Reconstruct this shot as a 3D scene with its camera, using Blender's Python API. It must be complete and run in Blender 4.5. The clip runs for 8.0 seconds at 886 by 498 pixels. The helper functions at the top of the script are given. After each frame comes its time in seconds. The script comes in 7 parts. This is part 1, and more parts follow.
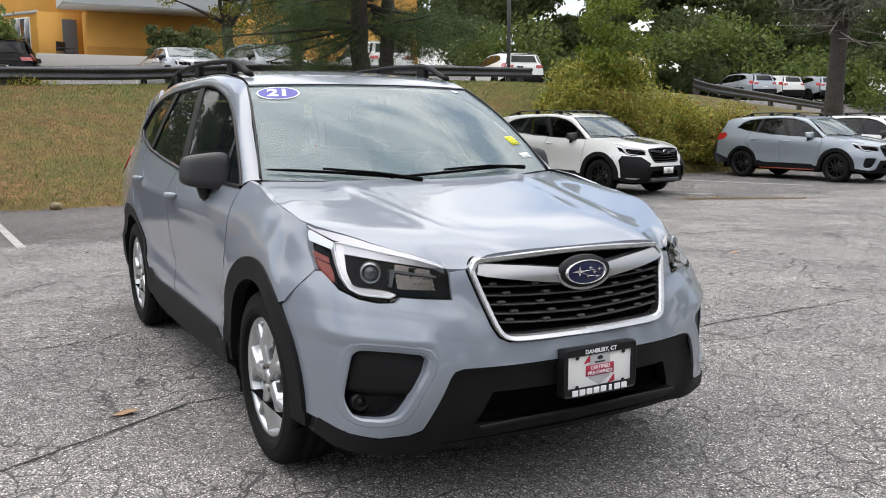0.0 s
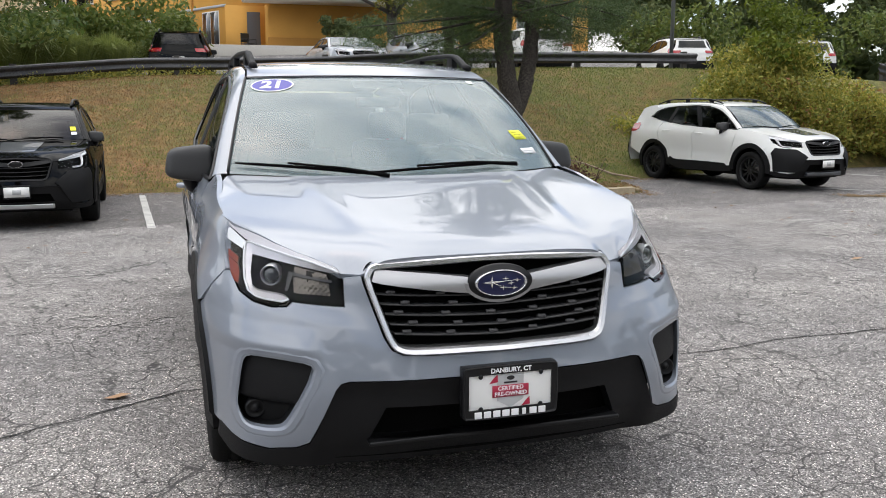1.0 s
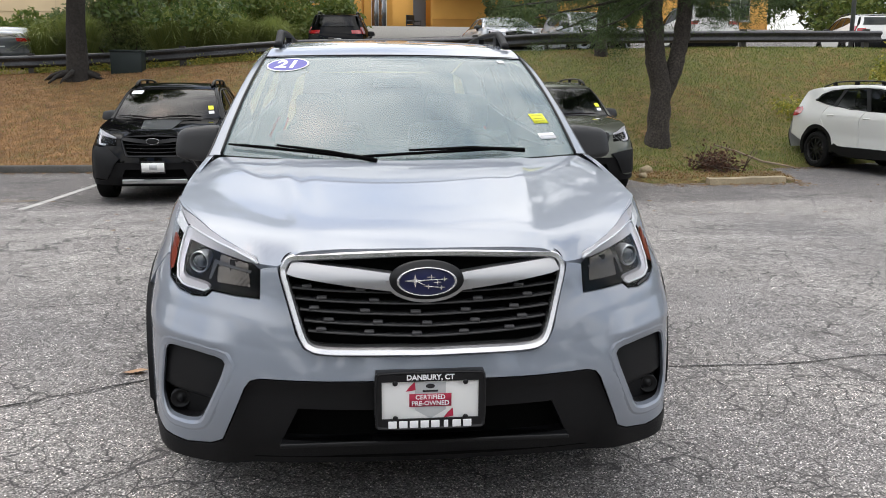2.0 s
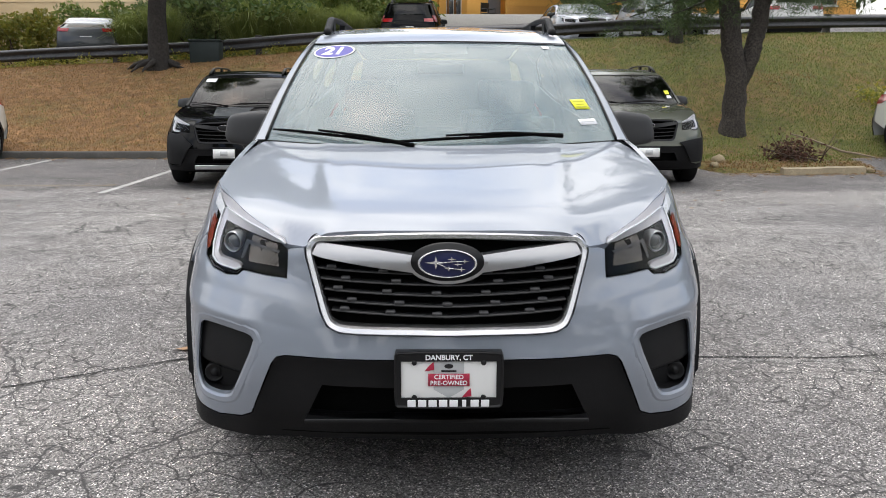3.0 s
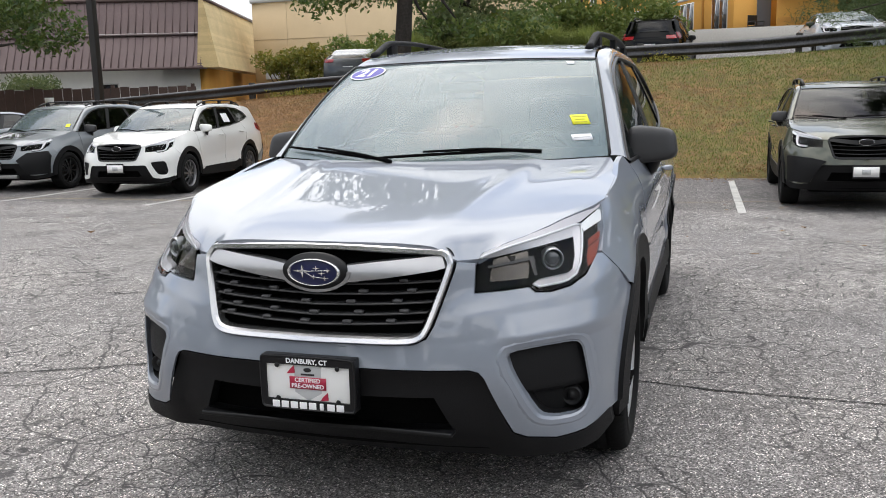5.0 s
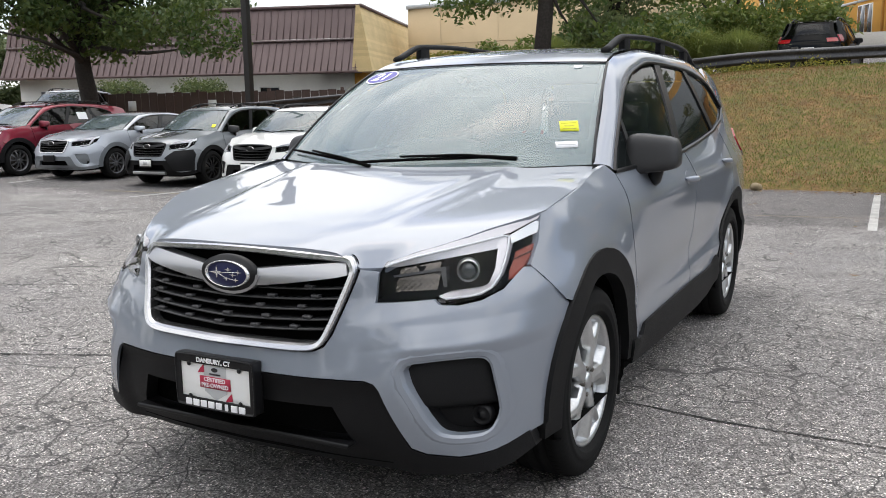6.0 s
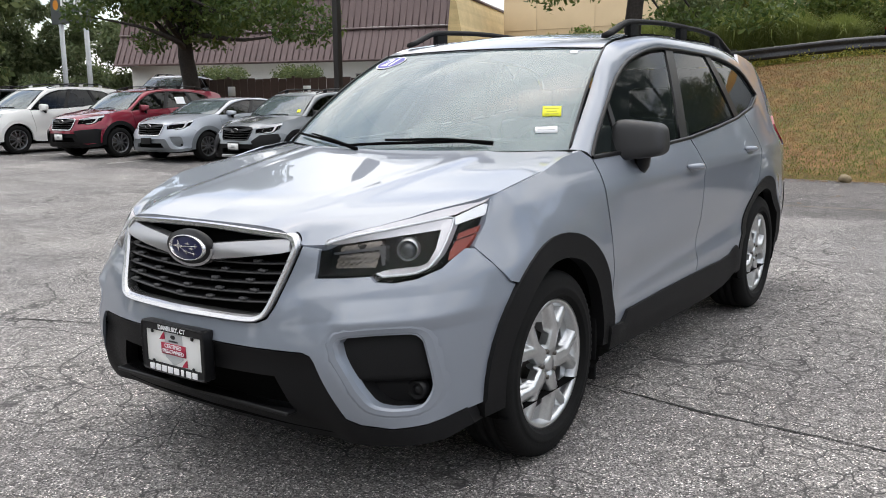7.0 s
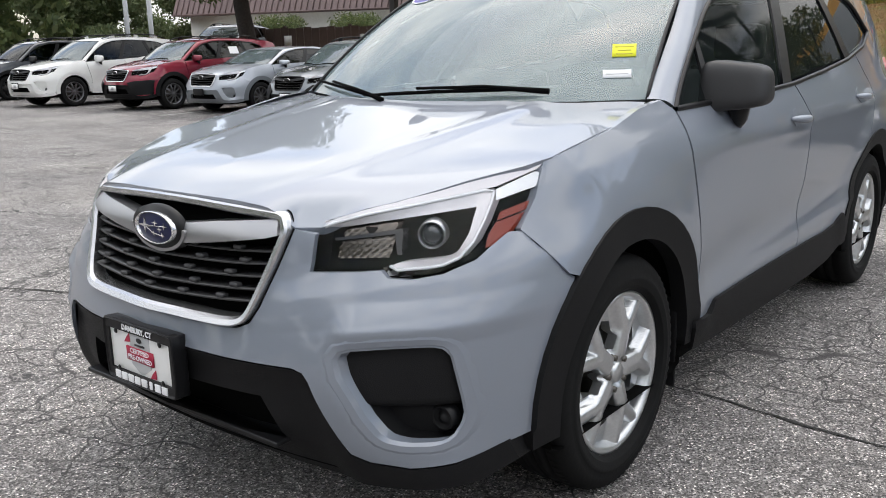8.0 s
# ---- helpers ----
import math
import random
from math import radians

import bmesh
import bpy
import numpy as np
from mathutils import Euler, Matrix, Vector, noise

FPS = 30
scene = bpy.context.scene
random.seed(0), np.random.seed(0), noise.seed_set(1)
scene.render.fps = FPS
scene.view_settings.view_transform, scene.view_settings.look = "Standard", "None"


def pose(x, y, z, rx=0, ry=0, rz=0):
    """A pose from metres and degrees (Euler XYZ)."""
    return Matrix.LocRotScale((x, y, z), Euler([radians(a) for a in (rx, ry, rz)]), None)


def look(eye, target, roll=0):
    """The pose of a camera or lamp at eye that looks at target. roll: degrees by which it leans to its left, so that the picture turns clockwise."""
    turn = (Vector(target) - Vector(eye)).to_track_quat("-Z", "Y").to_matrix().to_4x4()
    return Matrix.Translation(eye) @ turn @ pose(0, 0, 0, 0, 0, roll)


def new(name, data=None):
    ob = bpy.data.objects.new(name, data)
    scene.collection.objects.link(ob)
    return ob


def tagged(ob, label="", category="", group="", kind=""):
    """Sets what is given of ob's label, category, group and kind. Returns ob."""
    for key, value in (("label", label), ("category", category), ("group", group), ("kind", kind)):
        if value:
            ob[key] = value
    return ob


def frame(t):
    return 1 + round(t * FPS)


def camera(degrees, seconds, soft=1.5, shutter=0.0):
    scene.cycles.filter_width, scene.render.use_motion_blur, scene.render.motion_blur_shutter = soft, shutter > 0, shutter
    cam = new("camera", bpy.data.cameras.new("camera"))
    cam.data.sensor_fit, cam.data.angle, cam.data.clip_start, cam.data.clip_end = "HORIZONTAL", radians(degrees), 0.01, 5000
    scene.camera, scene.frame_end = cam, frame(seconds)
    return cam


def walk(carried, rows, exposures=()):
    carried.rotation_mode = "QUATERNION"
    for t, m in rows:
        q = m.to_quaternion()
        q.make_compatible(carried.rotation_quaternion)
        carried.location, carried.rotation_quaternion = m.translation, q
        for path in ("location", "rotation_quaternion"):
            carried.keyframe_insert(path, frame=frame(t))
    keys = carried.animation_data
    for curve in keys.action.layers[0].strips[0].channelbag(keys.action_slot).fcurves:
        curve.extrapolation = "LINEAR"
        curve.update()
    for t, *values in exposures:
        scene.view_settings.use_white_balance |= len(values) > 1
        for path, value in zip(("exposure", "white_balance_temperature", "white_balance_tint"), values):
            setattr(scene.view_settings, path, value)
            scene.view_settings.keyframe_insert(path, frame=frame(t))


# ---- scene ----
cam = camera(54.4, 8.0, soft=0.95)
PATH = [
    (0, (-1.866, -2.267, 1.355), (-0.899, -0.542, 1.055), -0.1),
    (0.5, (-1.44, -2.37, 1.373), (-0.637, -0.565, 1.061), -0.1),
    (1, (-0.967, -2.432, 1.379), (-0.379, -0.549, 1.051), -0.0),
    (1.5, (-0.546, -2.341, 1.388), (-0.175, -0.407, 1.037), -0.0),
    (1.7, (-0.382, -2.339, 1.384), (-0.088, -0.393, 1.026), 0.1),
    (2.8, (-0.053, -2.404, 1.37), (0.006, -0.445, 0.975), 0.2),
    (3, (-0.052, -2.4, 1.368), (-0.021, -0.44, 0.972), 0.1),
    (3.5, (-0.04, -2.379, 1.369), (-0.094, -0.419, 0.976), -0.1),
    (4, (0.257, -2.466, 1.346), (0.065, -0.511, 0.968), -0.6),
    (4.5, (0.682, -2.446, 1.316), (0.304, -0.516, 0.953), -1.1),
    (5, (1.155, -2.292, 1.34), (0.562, -0.413, 0.998), -1.4),
    (5.2, (1.365, -2.266, 1.341), (0.691, -0.413, 1.006), -1.5),
    (6.3, (1.979, -1.82, 1.322), (0.971, -0.124, 0.995), -0.7),
    (6.5, (2.117, -1.785, 1.322), (1.065, -0.116, 0.992), -0.7),
    (7, (2.277, -1.747, 1.311), (1.149, -0.134, 0.96), -0.6),
    (7.5, (2.233, -1.595, 1.274), (1.049, -0.031, 0.885), -0.7),
    (8, (1.948, -1.171, 1.272), (0.719, 0.338, 0.811), -1.2),
]
walk(cam, [(t, look(eye, target, roll)) for t, eye, target, roll in PATH])

# ---- light ----
world = bpy.data.worlds.new("overcast_sky")
scene.world = world
world.use_nodes = True
wn, wl = world.node_tree.nodes, world.node_tree.links
wbg = wn["Background"]
sky = wn.new("ShaderNodeTexSky")
sky.sky_type = "NISHITA"
sky.sun_disc = False
sky.sun_elevation, sky.sun_rotation = radians(66), radians(-39)
sky.dust_density = 2.0
# broken cloud over the blue
wtc = wn.new("ShaderNodeTexCoord")
wmap = wn.new("ShaderNodeMapping")
wmap.inputs["Scale"].default_value = (1.0, 1.0, 2.6)
cloud = wn.new("ShaderNodeTexNoise")
cloud.inputs["Scale"].default_value, cloud.inputs["Detail"].default_value = 2.6, 7.0
cramp = wn.new("ShaderNodeValToRGB")
cramp.color_ramp.elements[0].position, cramp.color_ramp.elements[1].position = 0.35, 0.55
cmix = wn.new("ShaderNodeMix")
cmix.data_type = "RGBA"
cshade = wn.new("ShaderNodeTexNoise")
cshade.inputs["Scale"].default_value, cshade.inputs["Detail"].default_value = 5.0, 5.0
cgrey = wn.new("ShaderNodeValToRGB")
cgrey.color_ramp.elements[0].position, cgrey.color_ramp.elements[1].position = 0.35, 0.65
cgrey.color_ramp.elements[0].color, cgrey.color_ramp.elements[1].color = (7.6, 7.7, 7.75, 1), (10.8, 10.7, 10.5, 1)
wl.new(wtc.outputs["Generated"], wmap.inputs["Vector"])
wl.new(wmap.outputs["Vector"], cloud.inputs["Vector"])
wl.new(wmap.outputs["Vector"], cshade.inputs["Vector"])
wl.new(cloud.outputs["Fac"], cramp.inputs["Fac"])
wl.new(cshade.outputs["Fac"], cgrey.inputs["Fac"])
wl.new(cramp.outputs["Color"], cmix.inputs["Factor"])
wl.new(sky.outputs["Color"], cmix.inputs["A"])
# an overcast sky is brighter overhead than at the horizon
wsep, wgrad, wmul = wn.new("ShaderNodeSeparateXYZ"), wn.new("ShaderNodeMapRange"), wn.new("ShaderNodeVectorMath")
wmul.operation = "SCALE"
wgrad.inputs["From Min"].default_value, wgrad.inputs["From Max"].default_value = 0.0, 0.9
wgrad.inputs["To Min"].default_value, wgrad.inputs["To Max"].default_value = 0.52, 1.52
wl.new(wtc.outputs["Generated"], wsep.inputs["Vector"])
wl.new(wsep.outputs["Z"], wgrad.inputs["Value"])
wl.new(cgrey.outputs["Color"], wmul.inputs[0])
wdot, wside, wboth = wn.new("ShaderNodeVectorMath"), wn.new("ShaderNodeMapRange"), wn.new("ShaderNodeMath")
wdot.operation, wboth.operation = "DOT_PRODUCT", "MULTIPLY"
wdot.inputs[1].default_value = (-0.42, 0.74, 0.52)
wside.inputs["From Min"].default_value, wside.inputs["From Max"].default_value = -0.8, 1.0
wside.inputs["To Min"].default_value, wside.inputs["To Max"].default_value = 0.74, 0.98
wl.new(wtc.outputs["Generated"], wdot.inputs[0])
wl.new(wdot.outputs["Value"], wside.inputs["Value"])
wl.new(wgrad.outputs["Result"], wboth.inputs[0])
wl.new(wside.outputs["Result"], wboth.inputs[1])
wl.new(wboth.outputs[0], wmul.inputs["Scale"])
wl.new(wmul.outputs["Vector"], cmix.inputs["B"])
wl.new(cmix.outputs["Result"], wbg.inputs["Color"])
wbg.inputs["Strength"].default_value = 0.146
sun = new("sun", bpy.data.lights.new("sun", "SUN"))
sun.data.energy, sun.data.angle, sun.data.color = 0.3, radians(60), (1.0, 0.93, 0.83)
sun.matrix_world = look((0, 0, 30), (8, -10, 0))
scene.view_settings.exposure = 0.61


# ---- materials ----
def material(name, base, rough=0.6, metal=0.0, coat=0.0, grain=0.0, grain_scale=60.0, stain=0.0, stain_scale=3.0, bump=0.0, tint=None, per_object=0.0, trans=0.0):
    """A Principled surface with fine grain, broad stains and a relief, in metres."""
    m = bpy.data.materials.new(name)
    m.use_nodes = True
    n, l = m.node_tree.nodes, m.node_tree.links
    p = n["Principled BSDF"]
    p.inputs["Base Color"].default_value = (*base, 1)
    p.inputs["Roughness"].default_value = rough
    p.inputs["Metallic"].default_value = metal
    p.inputs["Coat Weight"].default_value = coat
    p.inputs["Coat Roughness"].default_value = 0.03
    if not (grain or stain or bump or per_object):
        return m
    tc = n.new("ShaderNodeTexCoord")
    out = None
    col = n.new("ShaderNodeRGB")
    col.outputs[0].default_value = (*base, 1)
    out = col.outputs[0]

    def layer(scale, amount, detail, other):
        nonlocal out
        t = n.new("ShaderNodeTexNoise")
        t.inputs["Scale"].default_value, t.inputs["Detail"].default_value = scale, detail
        l.new(tc.outputs["Object"], t.inputs["Vector"])
        r = n.new("ShaderNodeValToRGB")
        r.color_ramp.elements[0].position, r.color_ramp.elements[1].position = 0.35, 0.68
        l.new(t.outputs["Fac"], r.inputs["Fac"])
        mx = n.new("ShaderNodeMix")
        mx.data_type = "RGBA"
        dark = tuple(min(1, c * (1 - amount)) for c in base) if other is None else other
        mx.inputs["B"].default_value = (*dark, 1)
        l.new(out, mx.inputs["A"])
        l.new(r.outputs["Color"], mx.inputs["Factor"])
        out = mx.outputs["Result"]
        return t

    if stain:
        layer(stain_scale, stain, 5, tint)
    g = layer(grain_scale, grain, 3, None) if grain else None
    if per_object:
        oi = n.new("ShaderNodeObjectInfo")
        hs = n.new("ShaderNodeHueSaturation")
        mr = n.new("ShaderNodeMapRange")
        mr.inputs["To Min"].default_value, mr.inputs["To Max"].default_value = 1 - per_object, 1 + per_object
        l.new(oi.outputs["Random"], mr.inputs["Value"])
        l.new(mr.outputs["Result"], hs.inputs["Value"])
        l.new(out, hs.inputs["Color"])
        out = hs.outputs["Color"]
    l.new(out, p.inputs["Base Color"])
    if bump:
        t = n.new("ShaderNodeTexNoise")
        t.inputs["Scale"].default_value, t.inputs["Detail"].default_value = grain_scale, 4
        l.new(tc.outputs["Object"], t.inputs["Vector"])
        b = n.new("ShaderNodeBump")
        b.inputs["Strength"].default_value, b.inputs["Distance"].default_value = 1.0, bump
        l.new(t.outputs["Fac"], b.inputs["Height"])
        l.new(b.outputs["Normal"], p.inputs["Normal"])
    return m


def paint_material(name, base, metal=0.3, rough=0.48, flake=0.12):
    """Car paint: flakes under a clear coat."""
    m = material(name, base, rough, metal, 1.0, flake, 900.0)
    m.node_tree.nodes["Principled BSDF"].inputs["Coat IOR"].default_value = 1.5
    return m


def glass_material(name, tint, ior=1.5, rough=0.0, veil=0.0):
    """A thin pane: tinted see-through with a pale veil painted in for sky glare, under a Fresnel gloss."""
    m = bpy.data.materials.new(name)
    m.use_nodes = True
    n, l = m.node_tree.nodes, m.node_tree.links
    n.remove(n["Principled BSDF"])
    tr, gl, fr, mx = n.new("ShaderNodeBsdfTransparent"), n.new("ShaderNodeBsdfGlossy"), n.new("ShaderNodeFresnel"), n.new("ShaderNodeMixShader")
    tr.inputs["Color"].default_value = (*tint, 1)
    gl.inputs["Roughness"].default_value = rough
    fr.inputs["IOR"].default_value = ior
    l.new(fr.outputs[0], mx.inputs[0])
    if veil:
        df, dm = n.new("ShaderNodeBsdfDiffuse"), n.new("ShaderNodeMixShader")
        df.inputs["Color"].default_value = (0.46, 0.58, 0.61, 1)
        dm.inputs[0].default_value = veil
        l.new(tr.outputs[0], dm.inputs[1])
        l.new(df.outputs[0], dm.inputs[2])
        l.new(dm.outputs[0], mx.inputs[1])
    else:
        l.new(tr.outputs[0], mx.inputs[1])
    l.new(gl.outputs[0], mx.inputs[2])
    l.new(mx.outputs[0], n["Material Output"].inputs["Surface"])
    return m


def leaf_material(name, a, b, rough=0.6, trans=0.25):
    """Leaves that differ one from another between two greens, with light passing through."""
    m = material(name, a, rough)
    n, l = m.node_tree.nodes, m.node_tree.links
    p = n["Principled BSDF"]
    geo = n.new("ShaderNodeNewGeometry")
    mx = n.new("ShaderNodeMix")
    mx.data_type = "RGBA"
    mx.inputs["A"].default_value, mx.inputs["B"].default_value = (*a, 1), (*b, 1)
    l.new(geo.outputs["Random Per Island"], mx.inputs["Factor"])
    l.new(mx.outputs["Result"], p.inputs["Base Color"])
    tl, add = n.new("ShaderNodeBsdfTranslucent"), n.new("ShaderNodeMixShader")
    l.new(mx.outputs["Result"], tl.inputs["Color"])
    add.inputs[0].default_value = trans
    l.new(p.outputs[0], add.inputs[1])
    l.new(tl.outputs[0], add.inputs[2])
    l.new(add.outputs[0], n["Material Output"].inputs["Surface"])
    return m


silver = paint_material("silver_blue_paint", (0.240, 0.266, 0.316), 0.30, 0.52)
silver.node_tree.nodes["Principled BSDF"].inputs["Coat Weight"].default_value = 1.0
silver.node_tree.nodes["Principled BSDF"].inputs["Coat IOR"].default_value = 1.6
silver.node_tree.nodes["Principled BSDF"].inputs["Coat Roughness"].default_value = 0.012
black_paint = paint_material("black_paint", (0.003, 0.003, 0.0035), 0.0, 0.6)
black_paint.node_tree.nodes["Principled BSDF"].inputs["Coat Weight"].default_value = 0.35
black_paint.node_tree.nodes["Principled BSDF"].inputs["Specular IOR Level"].default_value = 0.0
white_paint = paint_material("white_paint", (0.78, 0.78, 0.76), 0.0)
green_paint = paint_material("olive_green_paint", (0.085, 0.09, 0.066), 0.7)
red_paint = paint_material("crimson_paint", (0.19, 0.006, 0.024), 0.7)
grey_paint = paint_material("cool_grey_paint", (0.22, 0.24, 0.26), 0.4)
icy_paint = paint_material("icy_silver_paint", (0.42, 0.45, 0.50), 0.5)
blue_paint = paint_material("pale_blue_grey_paint", (0.32, 0.36, 0.41), 0.4)
dark_paint = paint_material("dark_grey_paint", (0.05, 0.055, 0.065), 0.4)
cladding = material("textured_black_plastic", (0.0075, 0.0075, 0.0085), 0.6, grain=0.3, grain_scale=400, bump=0.0006, stain=0.25, stain_scale=4)
mirror_black = material("matt_black_mirror_shell", (0.022, 0.022, 0.024), 0.5, grain=0.25, grain_scale=400, bump=0.0004)
satin_black = material("satin_black_plastic", (0.007, 0.007, 0.008), 0.4)
# near-black without gloss: shade painted in for hollows; the wipers share it
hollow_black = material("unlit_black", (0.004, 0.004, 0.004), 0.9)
rubber = material("tyre_rubber", (0.009, 0.009, 0.0092), 0.8, grain=0.3, grain_scale=90, stain=0.3, stain_scale=6, bump=0.0008)
for dull, level in ((cladding, 0.26), (satin_black, 0.32), (hollow_black, 0.0), (rubber, 0.24)):
    dull.node_tree.nodes["Principled BSDF"].inputs["Specular IOR Level"].default_value = level
chrome = material("chrome", (0.55, 0.55, 0.56), 0.26, 0.95)
satin_chrome = material("satin_chrome", (0.5, 0.51, 0.52), 0.28, 1.0)
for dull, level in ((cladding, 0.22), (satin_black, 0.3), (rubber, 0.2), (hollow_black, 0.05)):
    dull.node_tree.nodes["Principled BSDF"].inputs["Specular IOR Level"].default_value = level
alloy = material("bright_machined_alloy", (0.60, 0.61, 0.62), 0.28, 0.85, grain=0.08, grain_scale=120)
dark_alloy = material("dark_alloy", (0.02, 0.02, 0.021), 0.35, 0.5)
two_tone = material("grey_alloy", (0.22, 0.22, 0.23), 0.3, 0.8)
brake_steel = material("brake_steel", (0.12, 0.11, 0.1), 0.45, 0.8)
# a pale diffuse mix stands in for sky glare on the windscreens
screen_glass = glass_material("windscreen_glass", (0.80, 0.92, 0.90), 1.6, rough=0.0, veil=0.33)
side_glass = glass_material("side_window_glass", (0.42, 0.48, 0.45), 1.24, veil=0.012)
dark_glass = glass_material("privacy_glass", (0.10, 0.12, 0.115), 1.45)
parked_glass = glass_material("parked_windscreen_glass", (0.30, 0.34, 0.33), 1.75, rough=0.03, veil=0.20)
lens_glass = glass_material("lamp_lens", (0.95, 0.96, 0.97), 1.24)
lamp_black = material("lamp_inner_black", (0.012, 0.012, 0.013), 0.25)
lamp_white = material("lamp_light_guide", (0.85, 0.86, 0.88), 0.2, coat=0.6)
reflector = material("lamp_reflector", (0.13, 0.115, 0.10), 0.16, 1.0)
orange_red = material("red_orange_marker", (0.24, 0.03, 0.010), 0.35, coat=0.2)
tail_red = material("red_tail_lamp", (0.36, 0.008, 0.012), 0.15, coat=1.0)
badge_blue = material("badge_blue", (0.003, 0.006, 0.055), 0.45)
bright_chrome = material("bright_chrome", (0.72, 0.72, 0.73), 0.2, 0.9)
seat_cloth = material("grey_seat_cloth", (0.07, 0.072, 0.078), 0.9, grain=0.3, grain_scale=300)
dash_plastic = material("dark_dashboard", (0.03, 0.031, 0.033), 0.7)
trim_grey = material("pale_cabin_trim", (0.36, 0.36, 0.34), 0.85)
white_plate = material("white_plate_enamel", (0.8, 0.8, 0.79), 0.35)
ink_red = material("red_ink", (0.40, 0.015, 0.05), 0.5)
ink_grey = material("grey_ink", (0.48, 0.49, 0.5), 0.5)
ink_black = material("black_ink", (0.012, 0.012, 0.014), 0.5)
ink_violet = material("violet_sticker_ink", (0.085, 0.075, 0.36), 0.5)
ink_white = material("white_sticker_ink", (0.85, 0.85, 0.87), 0.5)
ink_yellow = material("yellow_sticker_paper", (0.80, 0.80, 0.03), 0.6)


# ---- mesh helpers ----
def finish(name, bm, mat, parent=None, label="", smooth=True):
    """Links a bmesh as one object, under a parent if one is given."""
    me = bpy.data.meshes.new(name)
    if smooth:
        for f in bm.faces:
            f.smooth = True
    bm.to_mesh(me)
    bm.free()
    me.materials.append(mat)
    ob = new(name, me)
    if parent is not None:
        ob.parent = parent
    if label:
        ob["label"] = label
    return ob


def part(name, bm, mat, parent, label="", smooth=True):
    return finish(name, bm, mat, parent, label, smooth)


def raw(name, verts, faces, mat, parent=None, label="", smooth=False):
    """Links plain vertices and faces as one object."""
    me = bpy.data.meshes.new(name)
    me.from_pydata([tuple(v) for v in verts], [], faces)
    if smooth:
        me.polygons.foreach_set("use_smooth", [True] * len(me.polygons))
    me.materials.append(mat)
    ob = new(name, me)
    if parent is not None:
        ob.parent = parent
    if label:
        ob["label"] = label
    return ob


def thing(name, label, category, group="", at=None):
    ob = new(name)
    ob.empty_display_size = 0.1
    if at is not None:
        ob.matrix_world = at
    return tagged(ob, label, category, group)


def box(bm, x0, x1, y0, y1, z0, z1, bevel=0.0, m=None):
    """Adds a box, bevelled if asked, to bm."""
    vs = [bm.verts.new(v) for v in ((x0, y0, z0), (x1, y0, z0), (x1, y1, z0), (x0, y1, z0), (x0, y0, z1), (x1, y0, z1), (x1, y1, z1), (x0, y1, z1))]
    fs = [bm.faces.new([vs[i] for i in q]) for q in ((3, 2, 1, 0), (4, 5, 6, 7), (0, 1, 5, 4), (1, 2, 6, 5), (2, 3, 7, 6), (3, 0, 4, 7))]
    if bevel:
        es = list({e for f in fs for e in f.edges})
        r = bmesh.ops.bevel(bm, geom=es, offset=bevel, segments=2, affect="EDGES", profile=0.6)
        vs = list({v for f in r["faces"] for v in f.verts} | {v for v in vs if v.is_valid})
    if m is not None:
        bmesh.ops.transform(bm, matrix=m, verts=[v for v in vs if v.is_valid])
    return bm


def boxed(*a, **k):
    return box(bmesh.new(), *a, **k)


def tube(bm, pts, radii, seg=10, cap=True):
    """Adds a tube through the points with a radius at each."""
    pts = [Vector(p) for p in pts]
    rings = []
    side = None
    for i, p in enumerate(pts):
        d = (pts[min(i + 1, len(pts) - 1)] - pts[max(i - 1, 0)]).normalized()
        if side is None:
            side = d.orthogonal().normalized()
        side = (side - d * side.dot(d)).normalized()
        up = d.cross(side)
        r = radii[i] if isinstance(radii, (list, tuple)) else radii
        rings.append([bm.verts.new(p + (side * math.cos(a) + up * math.sin(a)) * r) for a in (2 * math.pi * k / seg for k in range(seg))])
    for a, b in zip(rings, rings[1:]):
        for k in range(seg):
            bm.faces.new((a[k], a[(k + 1) % seg], b[(k + 1) % seg], b[k]))
    if cap:
        bm.faces.new(rings[0][::-1])
        bm.faces.new(rings[-1])
    return bm


def lathe(bm, profile, seg, m=None, close=False):
    """Turns (radius, height) pairs round the z axis."""
    rings = []
    for r, h in profile:
        if r < 1e-6:
            rings.append([bm.verts.new((0, 0, h))])
        else:
            rings.append([bm.verts.new((r * math.cos(2 * math.pi * k / seg), r * math.sin(2 * math.pi * k / seg), h)) for k in range(seg)])
    pairs = list(zip(rings, rings[1:])) + ([(rings[-1], rings[0])] if close else [])
    for a, b in pairs:
        for k in range(seg):
            j = (k + 1) % seg
            if len(a) == 1 and len(b) > 1:
                bm.faces.new((a[0], b[j], b[k]))
            elif len(b) == 1 and len(a) > 1:
                bm.faces.new((a[k], a[j], b[0]))
            elif len(a) > 1:
                bm.faces.new((a[k], a[j], b[j], b[k]))
    if m is not None:
        bmesh.ops.transform(bm, matrix=m, verts=[v for r in rings for v in r])
    return bm


